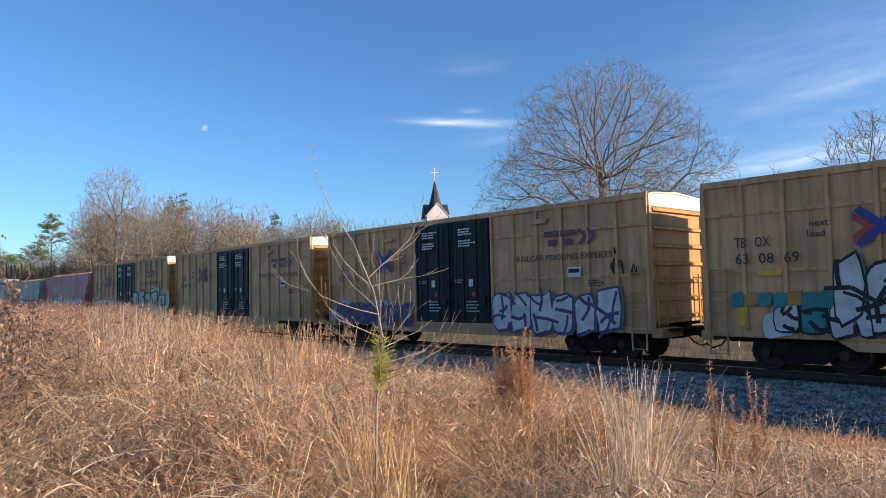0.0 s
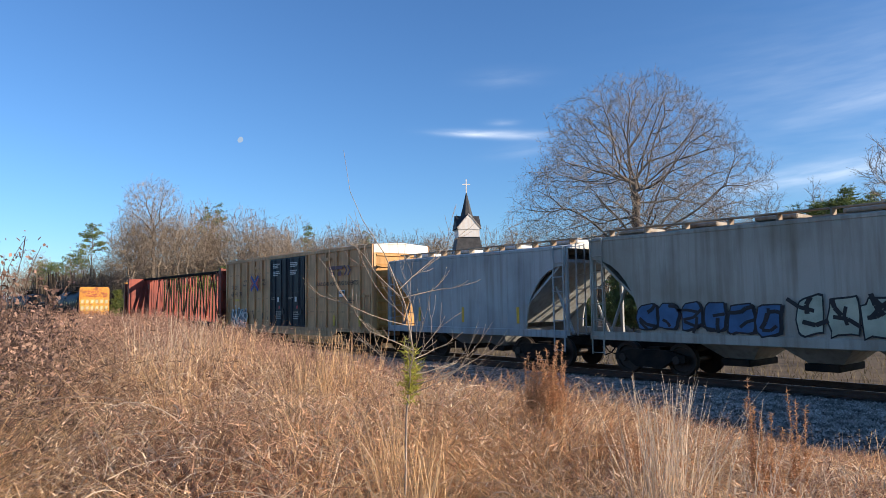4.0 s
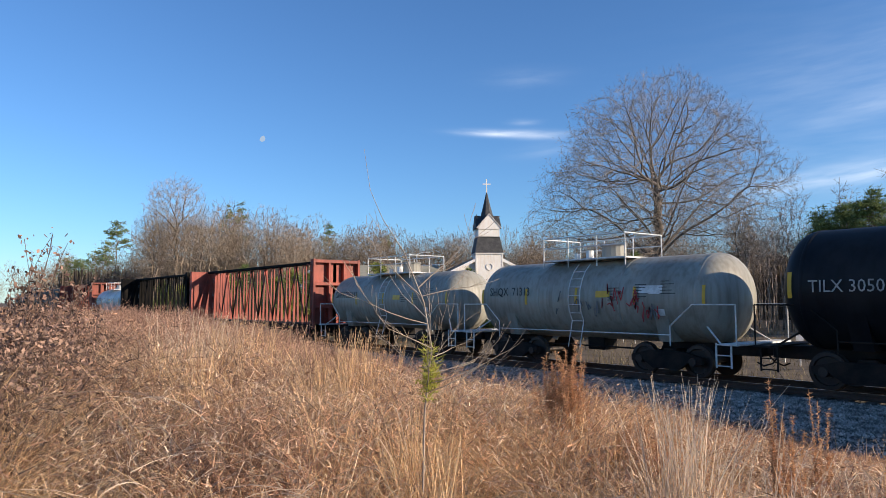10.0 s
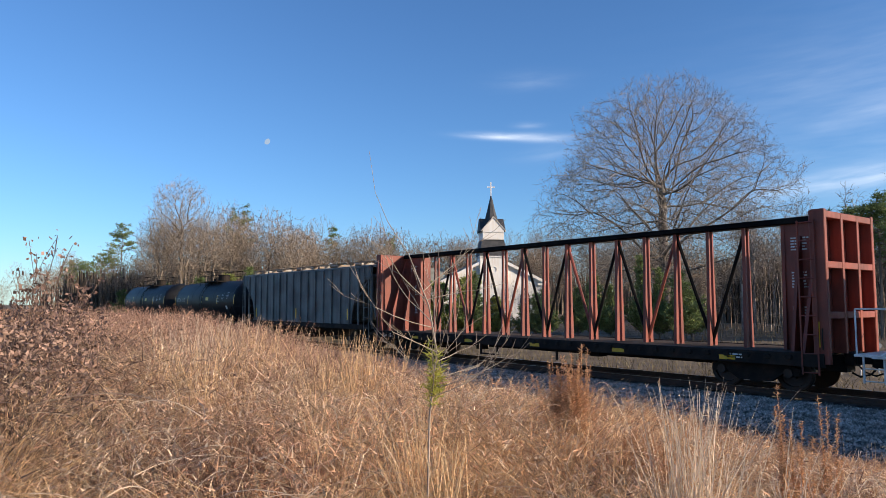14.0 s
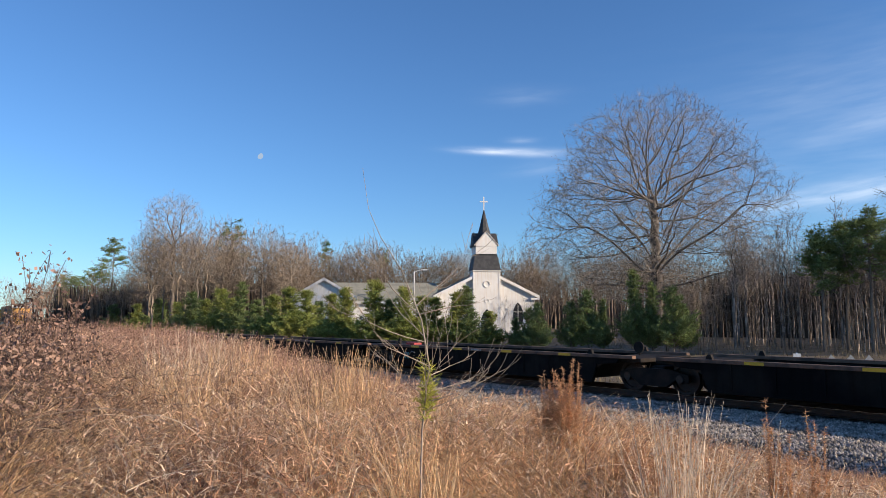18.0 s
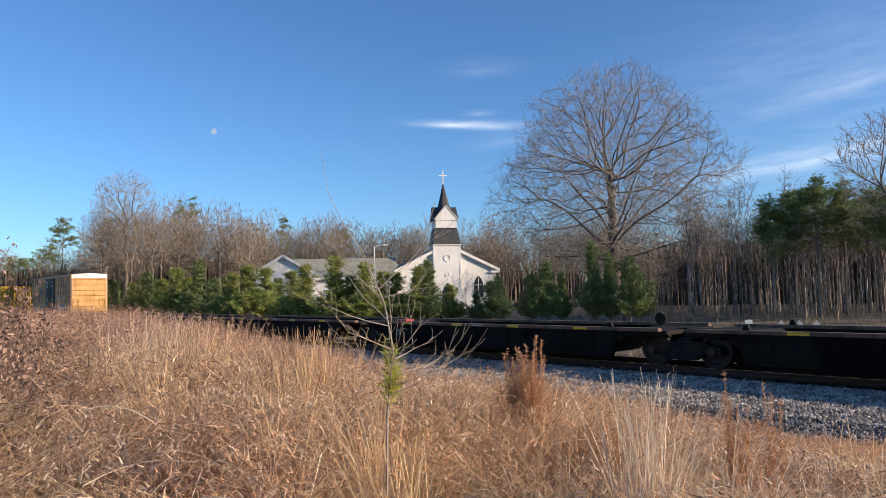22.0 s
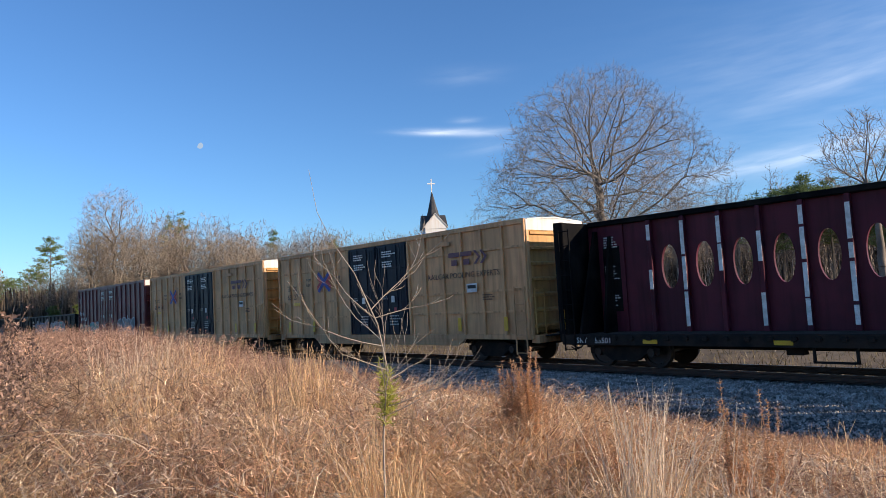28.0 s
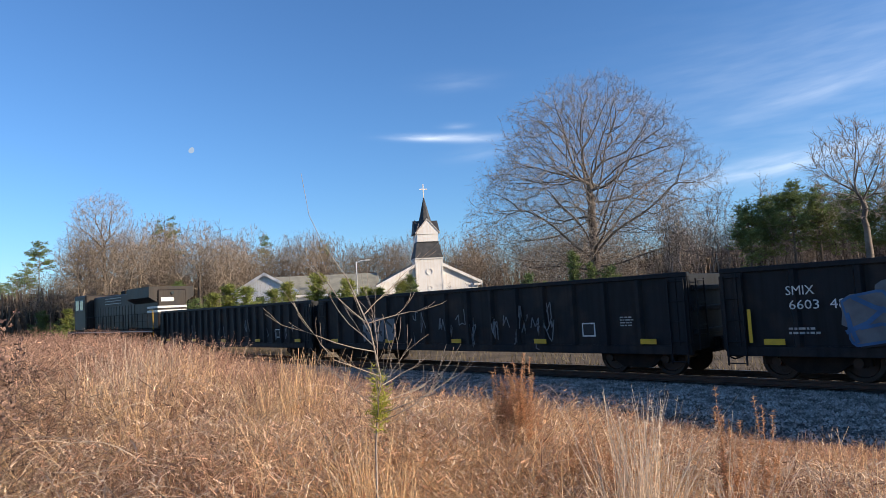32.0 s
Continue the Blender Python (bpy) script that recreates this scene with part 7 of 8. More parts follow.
def woods():
    rs = np.random.RandomState(8)
    protos = [bare_proto(s, 14.0) for s in (1, 2, 3, 4, 5)]
    slim = [bare_proto(s, 16.0, n=70, slim=True, twig=0.8, per=3) for s in (11, 12, 13)]
    # the wood behind the church, sinking to the far left and standing close on the right
    back = []
    for az, d0, d1, hgt, n in ((77, 105, 125, 0.75, 16), (72, 85, 118, 1.00, 30), (66, 90, 118, 1.04, 32), (60, 98, 125, 0.95, 32), (54, 100, 130, 0.95, 30), (48, 100, 135, 0.88, 28), (42, 98, 135, 0.92, 32), (36, 80, 110, 0.80, 26), (30, 75, 105, 0.62, 24)):
        for k in range(n):
            x, y = polar(az + rs.uniform(-3.6, 3.6), rs.uniform(d0, d1))
            if y > 23:
                back.append((x, y, 0.0, hgt * rs.uniform(0.75, 1.12)))
    for k in range(110):
        x, y = polar(rs.uniform(73, 87), rs.uniform(140, 330))
        if y > 24:
            back.append((x, y, 0.0, 0.9 * rs.uniform(0.8, 1.1)))
    V, F = spread_copies(protos, back, 1)
    tagged(new("far_wood", raw_mesh("far_wood", V, F, WOODTWIG)), "leafless brown winter wood behind the church", "wood", kind="stuff")
    right = []
    for k in range(460):
        az = rs.uniform(2, 29)
        d = rs.uniform(50, 92)
        x, y = polar(az, d)
        right.append((x, y, 0.0, rs.uniform(0.42, 0.62)))
    V, F = spread_copies(slim, right, 2)
    tagged(new("slim_wood", raw_mesh("slim_wood", V, F, TRUNKGREY)), "dense wood of slim bare grey trunks beyond the road", "wood", kind="stuff")
    # a far thicket that closes the view between the trunks
    n = 19000
    az = np.radians(np.concatenate([rs.uniform(0, 86, 6500), rs.uniform(62, 82, 6500), rs.uniform(0, 31, 6000)]))
    dd = np.concatenate([rs.uniform(135, 190, 6500), rs.uniform(122, 160, 6500), rs.uniform(80, 100, 6000)])
    p0 = np.stack([-dd * np.sin(az), dd * np.cos(az), np.zeros(n)], 1)
    keep = p0[:, 1] > 24
    p0 = p0[keep]
    hh = np.where(dd[keep] > 120, 9.5, 6.8) * rs.uniform(0.35, 1.1, len(p0))
    hh = hh * np.where(az[keep] > radians(74), 0.8, 1.0)
    p1 = p0 + np.stack([rs.normal(size=len(p0)) * 0.5, rs.normal(size=len(p0)) * 0.5, hh], 1)
    V, F = flat_twigs(rs, p0, p1, rs.uniform(0.10, 0.35, len(p0)))
    tagged(new("thicket", raw_mesh("thicket", V, F, THICKET)), "dim brown thicket far behind the bare trees", "thicket", kind="stuff")
    # two tall single trees on the left
    for az, d, hgt, wid, n, sd in ((73.0, 90, 17.6, 4.1, 900, 21), (74.6, 92, 13.2, 3.4, 420, 22), (71.2, 90, 12.8, 3.6, 420, 24), (66.3, 96, 14.0, 4.2, 420, 25), (15.2, 44, 11.2, 3.2, 420, 23)):
        x, y = polar(az, d)
        ob = thing("bare_tree", "tall leafless tree standing above the winter wood", "tree", pose(x, y, 0), "tall bare trees")
        r2 = np.random.RandomState(sd)
        goals = dome_goals(r2, n, ((hgt * 0.50, wid * 0.35), (hgt * 0.62, wid * 0.8), (hgt * 0.78, wid), (hgt * 0.92, wid * 0.75), (hgt * 0.99, wid * 0.3)), 0.6)
        (V, F), (V2, F2) = skeleton_tree(r2, goals, hgt * 0.62, 0.5, 0.011, power=2.15, twig=0.55, per=4, sub=1, sides=5, thick=0.03, twig_w=0.010, bias=0.45, stem_r=0.30, first=0.66, lean=0.008, stem_cost=0.1)
        part("trunk", raw_mesh("trunk", V, F, BARK), BARK, ob)
        part("crown", raw_mesh("crown", V2, F2, TWIG), TWIG, ob)
    # low brush
    brush = []
    for k in range(240):
        x, y = polar(rs.uniform(2, 34), rs.uniform(44, 66)) if k % 2 else polar(rs.uniform(30, 82), rs.uniform(60, 105))
        if y > 26:
            brush.append((x, y, 0.0, rs.uniform(0.16, 0.36)))
    V, F = spread_copies([bare_proto(s, 14.0, n=45, per=3) for s in (6, 7, 9)], brush, 3)
    tagged(new("brush", raw_mesh("brush", V, F, WOODTWIG)), "low leafless brush along the edge of the wood", "brush", kind="stuff")


woods()


def needles(rs, pts, size, per):
    """Tufts of thin needles about many points."""
    N = len(pts)
    d = rs.normal(size=(N, per, 3))
    d[..., 2] = np.abs(d[..., 2]) * 0.6 + 0.15
    d /= np.linalg.norm(d, axis=-1, keepdims=True)
    ln = size * rs.uniform(0.6, 1.2, (N, per, 1))
    side = np.cross(d, rs.normal(size=(N, per, 3)))
    side /= np.linalg.norm(side, axis=-1, keepdims=True) + 1e-9
    w = ln * 0.07
    p = pts[:, None]
    V = np.stack([p - side * w, p + side * w, p + d * ln], 2).reshape(-1, 3)
    return V, np.arange(len(V)).reshape(-1, 3)


def young_pine(seed, height, width):
    rs = np.random.RandomState(seed)
    trunk = M()
    q = Vector((0, 0, -0.1))
    for k in range(6):
        e = Vector((rs.uniform(-0.05, 0.05), rs.uniform(-0.05, 0.05), height * (k + 1) / 6))
        trunk.tube(q, e, 0.07 * (1 - k / 6.5), 0.07 * (1 - (k + 1) / 6.5), n=6)
        q = e
    pts = []
    z = 0.25
    while z < height * 0.99:
        u = z / height
        reach = width * 0.5 * (1 - u) ** 0.75 * (0.75 + 0.25 * math.sin(u * 9)) + 0.12
        n = int(5 + 5 * (1 - u))
        for k in range(n):
            a = rs.uniform(0, 6.28)
            ln = reach * rs.uniform(0.45, 1.3)
            tip = Vector((math.cos(a) * ln, math.sin(a) * ln, z + ln * rs.uniform(0.35, 0.9)))
            base = Vector((0, 0, z))
            trunk.tube(base, tip, 0.018, 0.006, n=3, cap=False)
            m = max(3, int(ln / 0.12))
            for j in range(m):
                f = 0.25 + 0.75 * (j + rs.uniform(0, 1)) / m
                p = base.lerp(tip, f)
                pts.append((p.x + rs.normal() * 0.06, p.y + rs.normal() * 0.06, p.z + rs.normal() * 0.05))
        z += 0.17 * rs.uniform(0.7, 1.3)
    V, F = needles(rs, np.array(pts), 0.30, 14)
    return trunk, V, F


def pines():
    made = []
    for sd, hgt, wid, mt in ((1, 3.6, 2.7, NEEDLE), (2, 4.2, 2.3, NEEDLE), (3, 3.2, 3.0, NEEDLE2), (4, 4.6, 2.8, NEEDLE2)):
        trunk, V, F = young_pine(sd, hgt, wid)
        made.append((mesh_of("trunk", trunk, BARK), raw_mesh("crown", V, F, mt), hgt))
    rows = [(73.9, 92, 4.6, 2), (72.6, 85, 4, 0), (71.6, 81, 5, 2), (70.4, 76, 4.1, 0), (69.4, 72, 5, 0), (67.9, 68, 5.6, 3), (66.6, 64, 3.8, 2), (65.4, 61, 4.1, 0), (64, 58, 4.6, 0),
            (62.8, 58, 4.4, 0), (60.6, 52, 3.9, 0), (59.6, 50, 4.3, 1), (57.2, 47, 4.7, 1), (55.9, 47, 3.4, 2), (54.8, 46, 4.2, 1), (53.4, 47, 3.6, 0), (52.2, 47, 3.5, 0), (50.4, 46, 3.9, 1),
            (49.6, 46, 4.3, 3), (47.7, 47, 2.6, 0), (44.6, 46, 2.8, 2), (43.8, 45, 3.1, 2), (41.2, 46, 3.2, 2), (39.8, 46, 3.9, 2), (38.6, 47, 3.4, 3), (36.2, 46, 5.2, 3), (34.9, 46, 4.4, 3),
            (33.3, 45, 4, 2), (32.5, 46, 3, 2), (75.4, 101, 4.1, 0), (77, 113, 4.3, 2), (61.8, 62, 3.6, 2), (68.6, 70, 4.1, 1), (45.6, 47, 2.2, 2)]
    rs = random.Random(5)
    for az, d, hgt, k in rows:
        x, y = polar(az, d)
        tm, cm, h0_ = made[k]
        ob = thing("young_pine", "young bushy green pine between track and church" if az > 41 else "dark young pine beside the bare oak", "pine tree", pose(x, y, -0.05, 0, 0, rs.uniform(0, 360)) , "young pines")
        for nm, me, mt in (("trunk", tm, BARK), ("crown", cm, me_mat(cm))):
            o = part(nm, me, mt, ob)
            wide = hgt / h0_ * (0.78 if az < 46 else 1.2 if k < 2 else 1.0)
            o.scale = (wide, wide, hgt / h0_)


def me_mat(me):
    return me.materials[0]


pines()


def tall_pines():
    """Tall pines over the wood: bare trunk, ragged dark top."""
    rs = np.random.RandomState(9)
    for az, d, hgt, wid in ((19.9, 50, 9.1, 2.8), (18.2, 52, 8.9, 2.6), (22.9, 50, 8.0, 2.2), (21.4, 53, 8.7, 2.6), (15.4, 50, 8.0, 2.8), (13.0, 49, 7.6, 3.0), (9.0, 50, 8.4, 4.0), (16.8, 55, 8.6, 3.0),
                            (77.2, 122, 15.8, 4.5), (78.1, 132, 12.0, 6.5), (79.4, 150, 10.6, 7.0), (61.3, 130, 17.0, 4.0), (56.6, 128, 15.5, 3.6), (68.8, 108, 18.0, 5.5), (80.2, 165, 12.0, 7.0)):
        x, y = polar(az, d)
        ob = thing("tall_pine", "tall pine with bare trunk and ragged dark crown", "pine tree", pose(x, y, 0), "tall pines")
        t = M()
        t.tube((0, 0, -0.2), (0.1, 0, hgt * 0.5), 0.11, 0.08, n=6).tube((0.1, 0, hgt * 0.5), (0, 0.1, hgt * 0.97), 0.08, 0.02, n=6)
        pts = []
        for k in range(58):
            z = hgt * rs.triangular(0.45, 0.82, 0.98)
            a = rs.uniform(0, 6.28)
            u = max(0.0, (z / hgt - 0.45) / 0.53)
            ln = wid * 0.5 * (0.3 + 0.9 * (1 - u) ** 0.6 * min(1, 0.45 + 2.5 * u)) * rs.uniform(0.4, 1.15)
            tip = Vector((math.cos(a) * ln, math.sin(a) * ln, z + ln * 0.2))
            t.tube((0.05, 0.05, z), tip, 0.035, 0.012, n=3, cap=False)
            for j in range(14):
                p = Vector((0, 0, z)).lerp(tip, rs.uniform(0.5, 1.08))
                pts.append((p.x + rs.normal() * 0.2, p.y + rs.normal() * 0.2, p.z + rs.normal() * 0.15))
        V, F = needles(rs, np.array(pts), 0.34, 10)
        part("trunk", t, BARK, ob)
        part("crown", raw_mesh("crown", V, F, NEEDLE2), NEEDLE2, ob)


tall_pines()


# ---- field of dead weeds ----
def ribbons(rs, base, hgt, lean, width, segs=3, curl=0.5):
    """Thin blades that lean and bend; base (N,3), hgt (N), lean (N,2)."""
    N = len(base)
    t = np.linspace(0, 1, segs + 1)
    bendy = (t ** 1.0)[None, :, None] * lean[:, None] * (1 - curl) + (t ** 2.4)[None, :, None] * lean[:, None] * curl * 2
    P = np.zeros((N, segs + 1, 3))
    P[..., :2] = base[:, None, :2] + bendy * hgt[:, None, None]
    drop = 1 - 0.28 * (np.linalg.norm(lean, axis=1) ** 2)[:, None] * t[None] ** 2
    P[..., 2] = base[:, None, 2] + hgt[:, None] * t[None] * drop
    a = rs.uniform(0, math.pi, N)
    side = np.stack([np.cos(a), np.sin(a), np.zeros(N)], 1)
    w = width[:, None] * (1 - 0.75 * t[None])
    V = np.stack([P - side[:, None] * w[..., None], P + side[:, None] * w[..., None]], 2).reshape(-1, 3)
    k = np.arange(segs)
    F = np.stack([2 * k, 2 * k + 1, 2 * k + 3, 2 * k + 2], 1)
    F = (F[None] + np.arange(N)[:, None, None] * 2 * (segs + 1)).reshape(-1, 4)
    return V, F, P


def twigs(rs, P, per, size, width, lo=0.35, droop=0.0):
    """Small slivers along the upper part of the stems P."""
    N, K = P.shape[:2]
    f = rs.uniform(lo, 1.0, (N, per)) * (K - 1)
    i = np.minimum(f.astype(int), K - 2)
    u = (f - i)[..., None]
    n = np.arange(N)[:, None]
    p = P[n, i] * (1 - u) + P[n, i + 1] * u
    d = rs.normal(size=(N, per, 3))
    d[..., 2] = np.abs(d[..., 2]) * 0.8 - droop
    d /= np.linalg.norm(d, axis=-1, keepdims=True) + 1e-9
    side = np.cross(d, rs.normal(size=(N, per, 3)))
    side /= np.linalg.norm(side, axis=-1, keepdims=True) + 1e-9
    ln = size * rs.uniform(0.4, 1.2, (N, per, 1))
    w = width * rs.uniform(0.6, 1.3, (N, per, 1))
    V = np.stack([p - side * w, p + side * w, p + d * ln], 2).reshape(-1, 3)
    return V, np.arange(len(V)).reshape(-1, 3)


def lumps(x, y):
    """Hummocks and hollows a step or two across, between -1 and 1."""
    a = np.sin(1.9 * x + 0.7 * y + 1.1 * np.sin(0.8 * y)) + np.sin(1.3 * y - 2.3 * x + 2.0) + np.sin(3.1 * y + 0.9 * x + 0.5 * np.sin(2.2 * x)) + np.sin(0.55 * x - 0.45 * y)
    return a / 3.2


def weed_height(x, y):
    """How tall the weeds stand: shorter down the bank and towards the right."""
    left = smooth01((-x - 8) / 10)
    h = 0.90 + 0.10 * left - (0.38 - 0.2 * left) * smooth01((y - 3.0 - 3 * left) / 5.5)
    h = h * (1 + 0.26 * lumps(x, y)) * (1 - 0.24 * smooth01((x + 5.0) / 2.6))
    h = h * (1 - 0.72 * smooth01((y - 8.3) / 5.0) * smooth01((x + 26) / 12))
    return h


def scatter(rs, n, r0, r1, az0=8, az1=93, power=1.0, ymax=13.9):
    out = []
    while sum(len(o) for o in out) < n:
        r = r0 + (r1 - r0) * rs.uniform(0, 1, n) ** power
        az = np.radians(rs.uniform(az0, az1, n))
        x, y = -r * np.sin(az), r * np.cos(az)
        edge = ymax - 0.5 + 0.45 * np.sin(x * 0.7) + rs.uniform(-0.5, 0.3, n)
        k = (y < edge)
        out.append(np.stack([x[k], y[k]], 1))
    return np.concatenate(out)[:n]


def quads_to_tris(F):
    return np.concatenate([F[:, [0, 1, 2]], F[:, [0, 2, 3]]])


def stuff(name, pieces, mat_, label, category):
    Vs, Fs, n = [], [], 0
    for V, F in pieces:
        Vs.append(V)
        Fs.append((quads_to_tris(F) if F.shape[1] == 4 else F) + n)
        n += len(V)
    return tagged(new(name, raw_mesh(name, np.concatenate(Vs), np.concatenate(Fs), mat_)), label, category, kind="stuff")


def on_ground(xy):
    return np.column_stack([xy, ground_z(xy[:, 0], xy[:, 1]) - 0.03])


def field():
    rs = np.random.RandomState(77)
    # fine brown branching weeds, everywhere
    xy = np.concatenate([scatter(rs, 34000, 1.3, 13, power=0.85), scatter(rs, 17000, 10, 60, power=1.3), np.stack([rs.uniform(-110, 25, 15000), rs.uniform(-25, 13, 15000)], 1)])
    xy = xy[lumps(xy[:, 0], xy[:, 1]) + rs.uniform(-0.3, 0.9, len(xy)) > -0.02]
    d = np.linalg.norm(xy, axis=1)
    xy = xy[d > 1.25]
    d = np.linalg.norm(xy, axis=1)
    B = on_ground(xy)
    hgt = weed_height(xy[:, 0], xy[:, 1]) * rs.uniform(0.55, 1.05, len(xy))
    lean = rs.normal(size=(len(xy), 2)) * 0.22
    w = 0.0022 + 0.00022 * np.minimum(d, 40)
    V, F, P = ribbons(rs, B, hgt, lean, w)
    near = d < 14
    T1, G1 = twigs(rs, P[near], 7, 0.12, 0.0036, lo=0.25)
    T2, G2 = twigs(rs, P[~near], 8, 0.22, 0.009, lo=0.25)
    stuff("dead_weeds", [(V, F), (T1, G1), (T2, G2)], WEED, "dense fine brown dead weeds covering the field", "weeds")
    # rust-coloured patches
    cx = np.array([(-2.6, 7.5), (-5.0, 5.6), (-3.5, 4.6), (-6.5, 8.5), (-1.6, 9.5)])
    xy = np.concatenate([c + rs.normal(size=(1100, 2)) * np.array([0.9, 0.7]) for c in cx])
    xy = xy[(xy[:, 1] < 13.2) & (np.linalg.norm(xy, axis=1) > 1.8)]
    B = on_ground(xy)
    hgt = weed_height(xy[:, 0], xy[:, 1]) * rs.uniform(0.7, 1.1, len(xy))
    V, F, P = ribbons(rs, B, hgt, rs.normal(size=(len(xy), 2)) * 0.16, np.full(len(xy), 0.0042))
    T, G = twigs(rs, P, 12, 0.10, 0.0045, lo=0.35)
    stuff("rust_weeds", [(V, F), (T, G)], RUST, "rust-brown dead weeds in patches", "weeds")
    # the far left of the field, a haze of mauve-brown tops
    cx = np.array([(-9, 4.5), (-12, 6), (-16, 6), (-21, 6), (-28, 7), (-36, 8), (-11, 8.5), (-8, 7.5)])
    xy = np.concatenate([c + rs.normal(size=(1300, 2)) * np.array([2.2, 1.2]) for c in cx])
    xy = xy[(xy[:, 1] < 12.8) & (np.linalg.norm(xy, axis=1) > 5)]
    V, F, P = ribbons(rs, on_ground(xy), weed_height(xy[:, 0], xy[:, 1]) * rs.uniform(0.8, 1.18, len(xy)), rs.normal(size=(len(xy), 2)) * 0.14, np.full(len(xy), 0.004))
    T, G = twigs(rs, P, 12, 0.10, 0.005, lo=0.4)
    stuff("mauve_weeds", [(V, F), (T, G)], MAUVE, "fine mauve-brown weed tops across the far field", "weeds")
    # straw-coloured grass, bent over
    xy = np.concatenate([scatter(rs, 9000, 1.4, 12), scatter(rs, 2000, 10, 50)])
    xy = xy[(np.linalg.norm(xy, axis=1) > 1.4) & (lumps(xy[:, 0] * 0.8 + 5, xy[:, 1] * 0.8) + rs.uniform(-0.3, 0.3, len(xy)) > 0.25)]
    B = on_ground(xy)
    more = scatter(rs, 3200, 2.0, 7, az0=30, az1=55)
    xy = np.concatenate([xy, more])
    B = on_ground(xy)
    d = np.linalg.norm(xy, axis=1)
    hgt = weed_height(xy[:, 0], xy[:, 1]) * rs.uniform(0.6, 1.12, len(xy))
    V, F, P = ribbons(rs, B, hgt, rs.normal(size=(len(xy), 2)) * 0.42, 0.0036 + 0.00025 * np.minimum(d, 40), segs=5, curl=0.75)
    stuff("straw_grass", [(V, F)], STRAW, "bent straw-coloured dead grass among the weeds", "grass")
    # clumps of it that lean one way, laid over by the wind
    heads = np.concatenate([scatter(rs, 170, 1.9, 13, az0=38), scatter(rs, 70, 2.2, 6, az0=30, az1=55)])
    Bs, Ls, Hs = [], [], []
    for hx in heads:
        m = rs.randint(40, 110)
        xy = hx + rs.normal(size=(m, 2)) * rs.uniform(0.05, 0.16)
        a, q = rs.uniform(0, 6.28), rs.uniform(0.2, 0.8)
        Bs.append(on_ground(xy))
        Ls.append(np.array([math.cos(a), math.sin(a)]) * q + rs.normal(size=(m, 2)) * 0.25)
        Hs.append(weed_height(xy[:, 0], xy[:, 1]) * rs.uniform(0.7, 1.2, m))
    Bs, Ls, Hs = np.concatenate(Bs), np.concatenate(Ls), np.concatenate(Hs)
    V, F, P = ribbons(rs, Bs, Hs, Ls, rs.uniform(0.0028, 0.0058, len(Bs)), segs=5, curl=0.8)
    stuff("leaning_grass", [(V, F)], STRAW, "clumps of bright straw-coloured grass laid over by wind", "grass")
    # matted litter near the ground
    xy = scatter(rs, 30000, 1.2, 16)
    xy = xy[lumps(xy[:, 0], xy[:, 1]) > -0.35]
    B = on_ground(xy)
    B[:, 2] += rs.uniform(0.0, 0.45, len(xy)) * weed_height(xy[:, 0], xy[:, 1])
    V, F, P = ribbons(rs, B, rs.uniform(0.12, 0.4, len(xy)), rs.normal(size=(len(xy), 2)) * 1.1, np.full(len(xy), 0.0035))
    stuff("weed_litter", [(V, F)], WEED, "matted brown stems lying in the weeds", "weeds")
    # fluffy pale seed heads
    xy = np.concatenate([scatter(rs, 3800, 1.5, 12), scatter(rs, 1500, 10, 40)])
    hgt = weed_height(xy[:, 0], xy[:, 1]) * rs.uniform(0.6, 1.0, len(xy))
    B = on_ground(xy)
    V, F, P = ribbons(rs, B, hgt, rs.normal(size=(len(xy), 2)) * 0.2, np.full(len(xy), 0.002))
    T, G = twigs(rs, P, 22, 0.022, 0.006, lo=0.72)
    stuff("seed_heads", [(V, F), (T, G)], SEED, "pale fluffy seed heads on dead weed stems", "weeds")
    # upright tufts of pale grass
    for (x, y), n, hg, sp, mt, nm in (((-1.88, 2.92), 200, 1.10, 0.07, PALE, "pale_grass_tuft"), ((-1.55, 2.98), 20, 1.0, 0.06, PALE, "pale_grass_tuft"), ((-1.77, 2.86), 2, 1.38, 0.012, PALE, "pale_grass_tuft"), ((-8.5, 3.0), 420, 1.36, 0.30, PALE, "pale_grass_tuft"), ((-7.9, 3.3), 320, 1.34, 0.24, STRAW, "straw_grass_tuft"), ((-6.0, 3.6), 380, 1.26, 0.20, STRAW, "straw_grass_tuft"), ((-5.3, 1.85), 90, 1.05, 0.15, STRAW, "straw_grass_tuft"), ((-6.1, 3.3), 140, 0.98, 0.22, STRAW, "straw_grass_tuft"),
                                      ((-2.52, 1.98), 130, 0.86, 0.06, STRAW, "straw_grass_tuft"), ((-4.6, 2.5), 160, 1.0, 0.16, STRAW, "straw_grass_tuft"), ((-6.6, 2.2), 160, 1.05, 0.2, STRAW, "straw_grass_tuft"), ((-1.35, 3.2), 120, 0.80, 0.3, PALE, "pale_grass_tuft"), ((-3.2, 2.3), 110, 0.95, 0.10, STRAW, "straw_grass_tuft"), ((-9.5, 2.6), 90, 1.05, 0.3, STRAW, "straw_grass_tuft"), ((-1.9, 5.4), 90, 0.8, 0.3, STRAW, "straw_grass_tuft")):
        xy = np.array([(x, y)]) + rs.normal(size=(n, 2)) * sp
        B = on_ground(xy)
        V, F, P = ribbons(rs, B, hg * rs.uniform(0.6, 1.08, n), rs.normal(size=(n, 2)) * (0.11 if n > 5 else 0.02), rs.uniform(0.0024, 0.0052, n) * (1.3 if x < -5.5 else 1.0), segs=4)
        T, G = twigs(rs, P, 4 if n > 5 else 90, 0.022, 0.0022, lo=0.75)
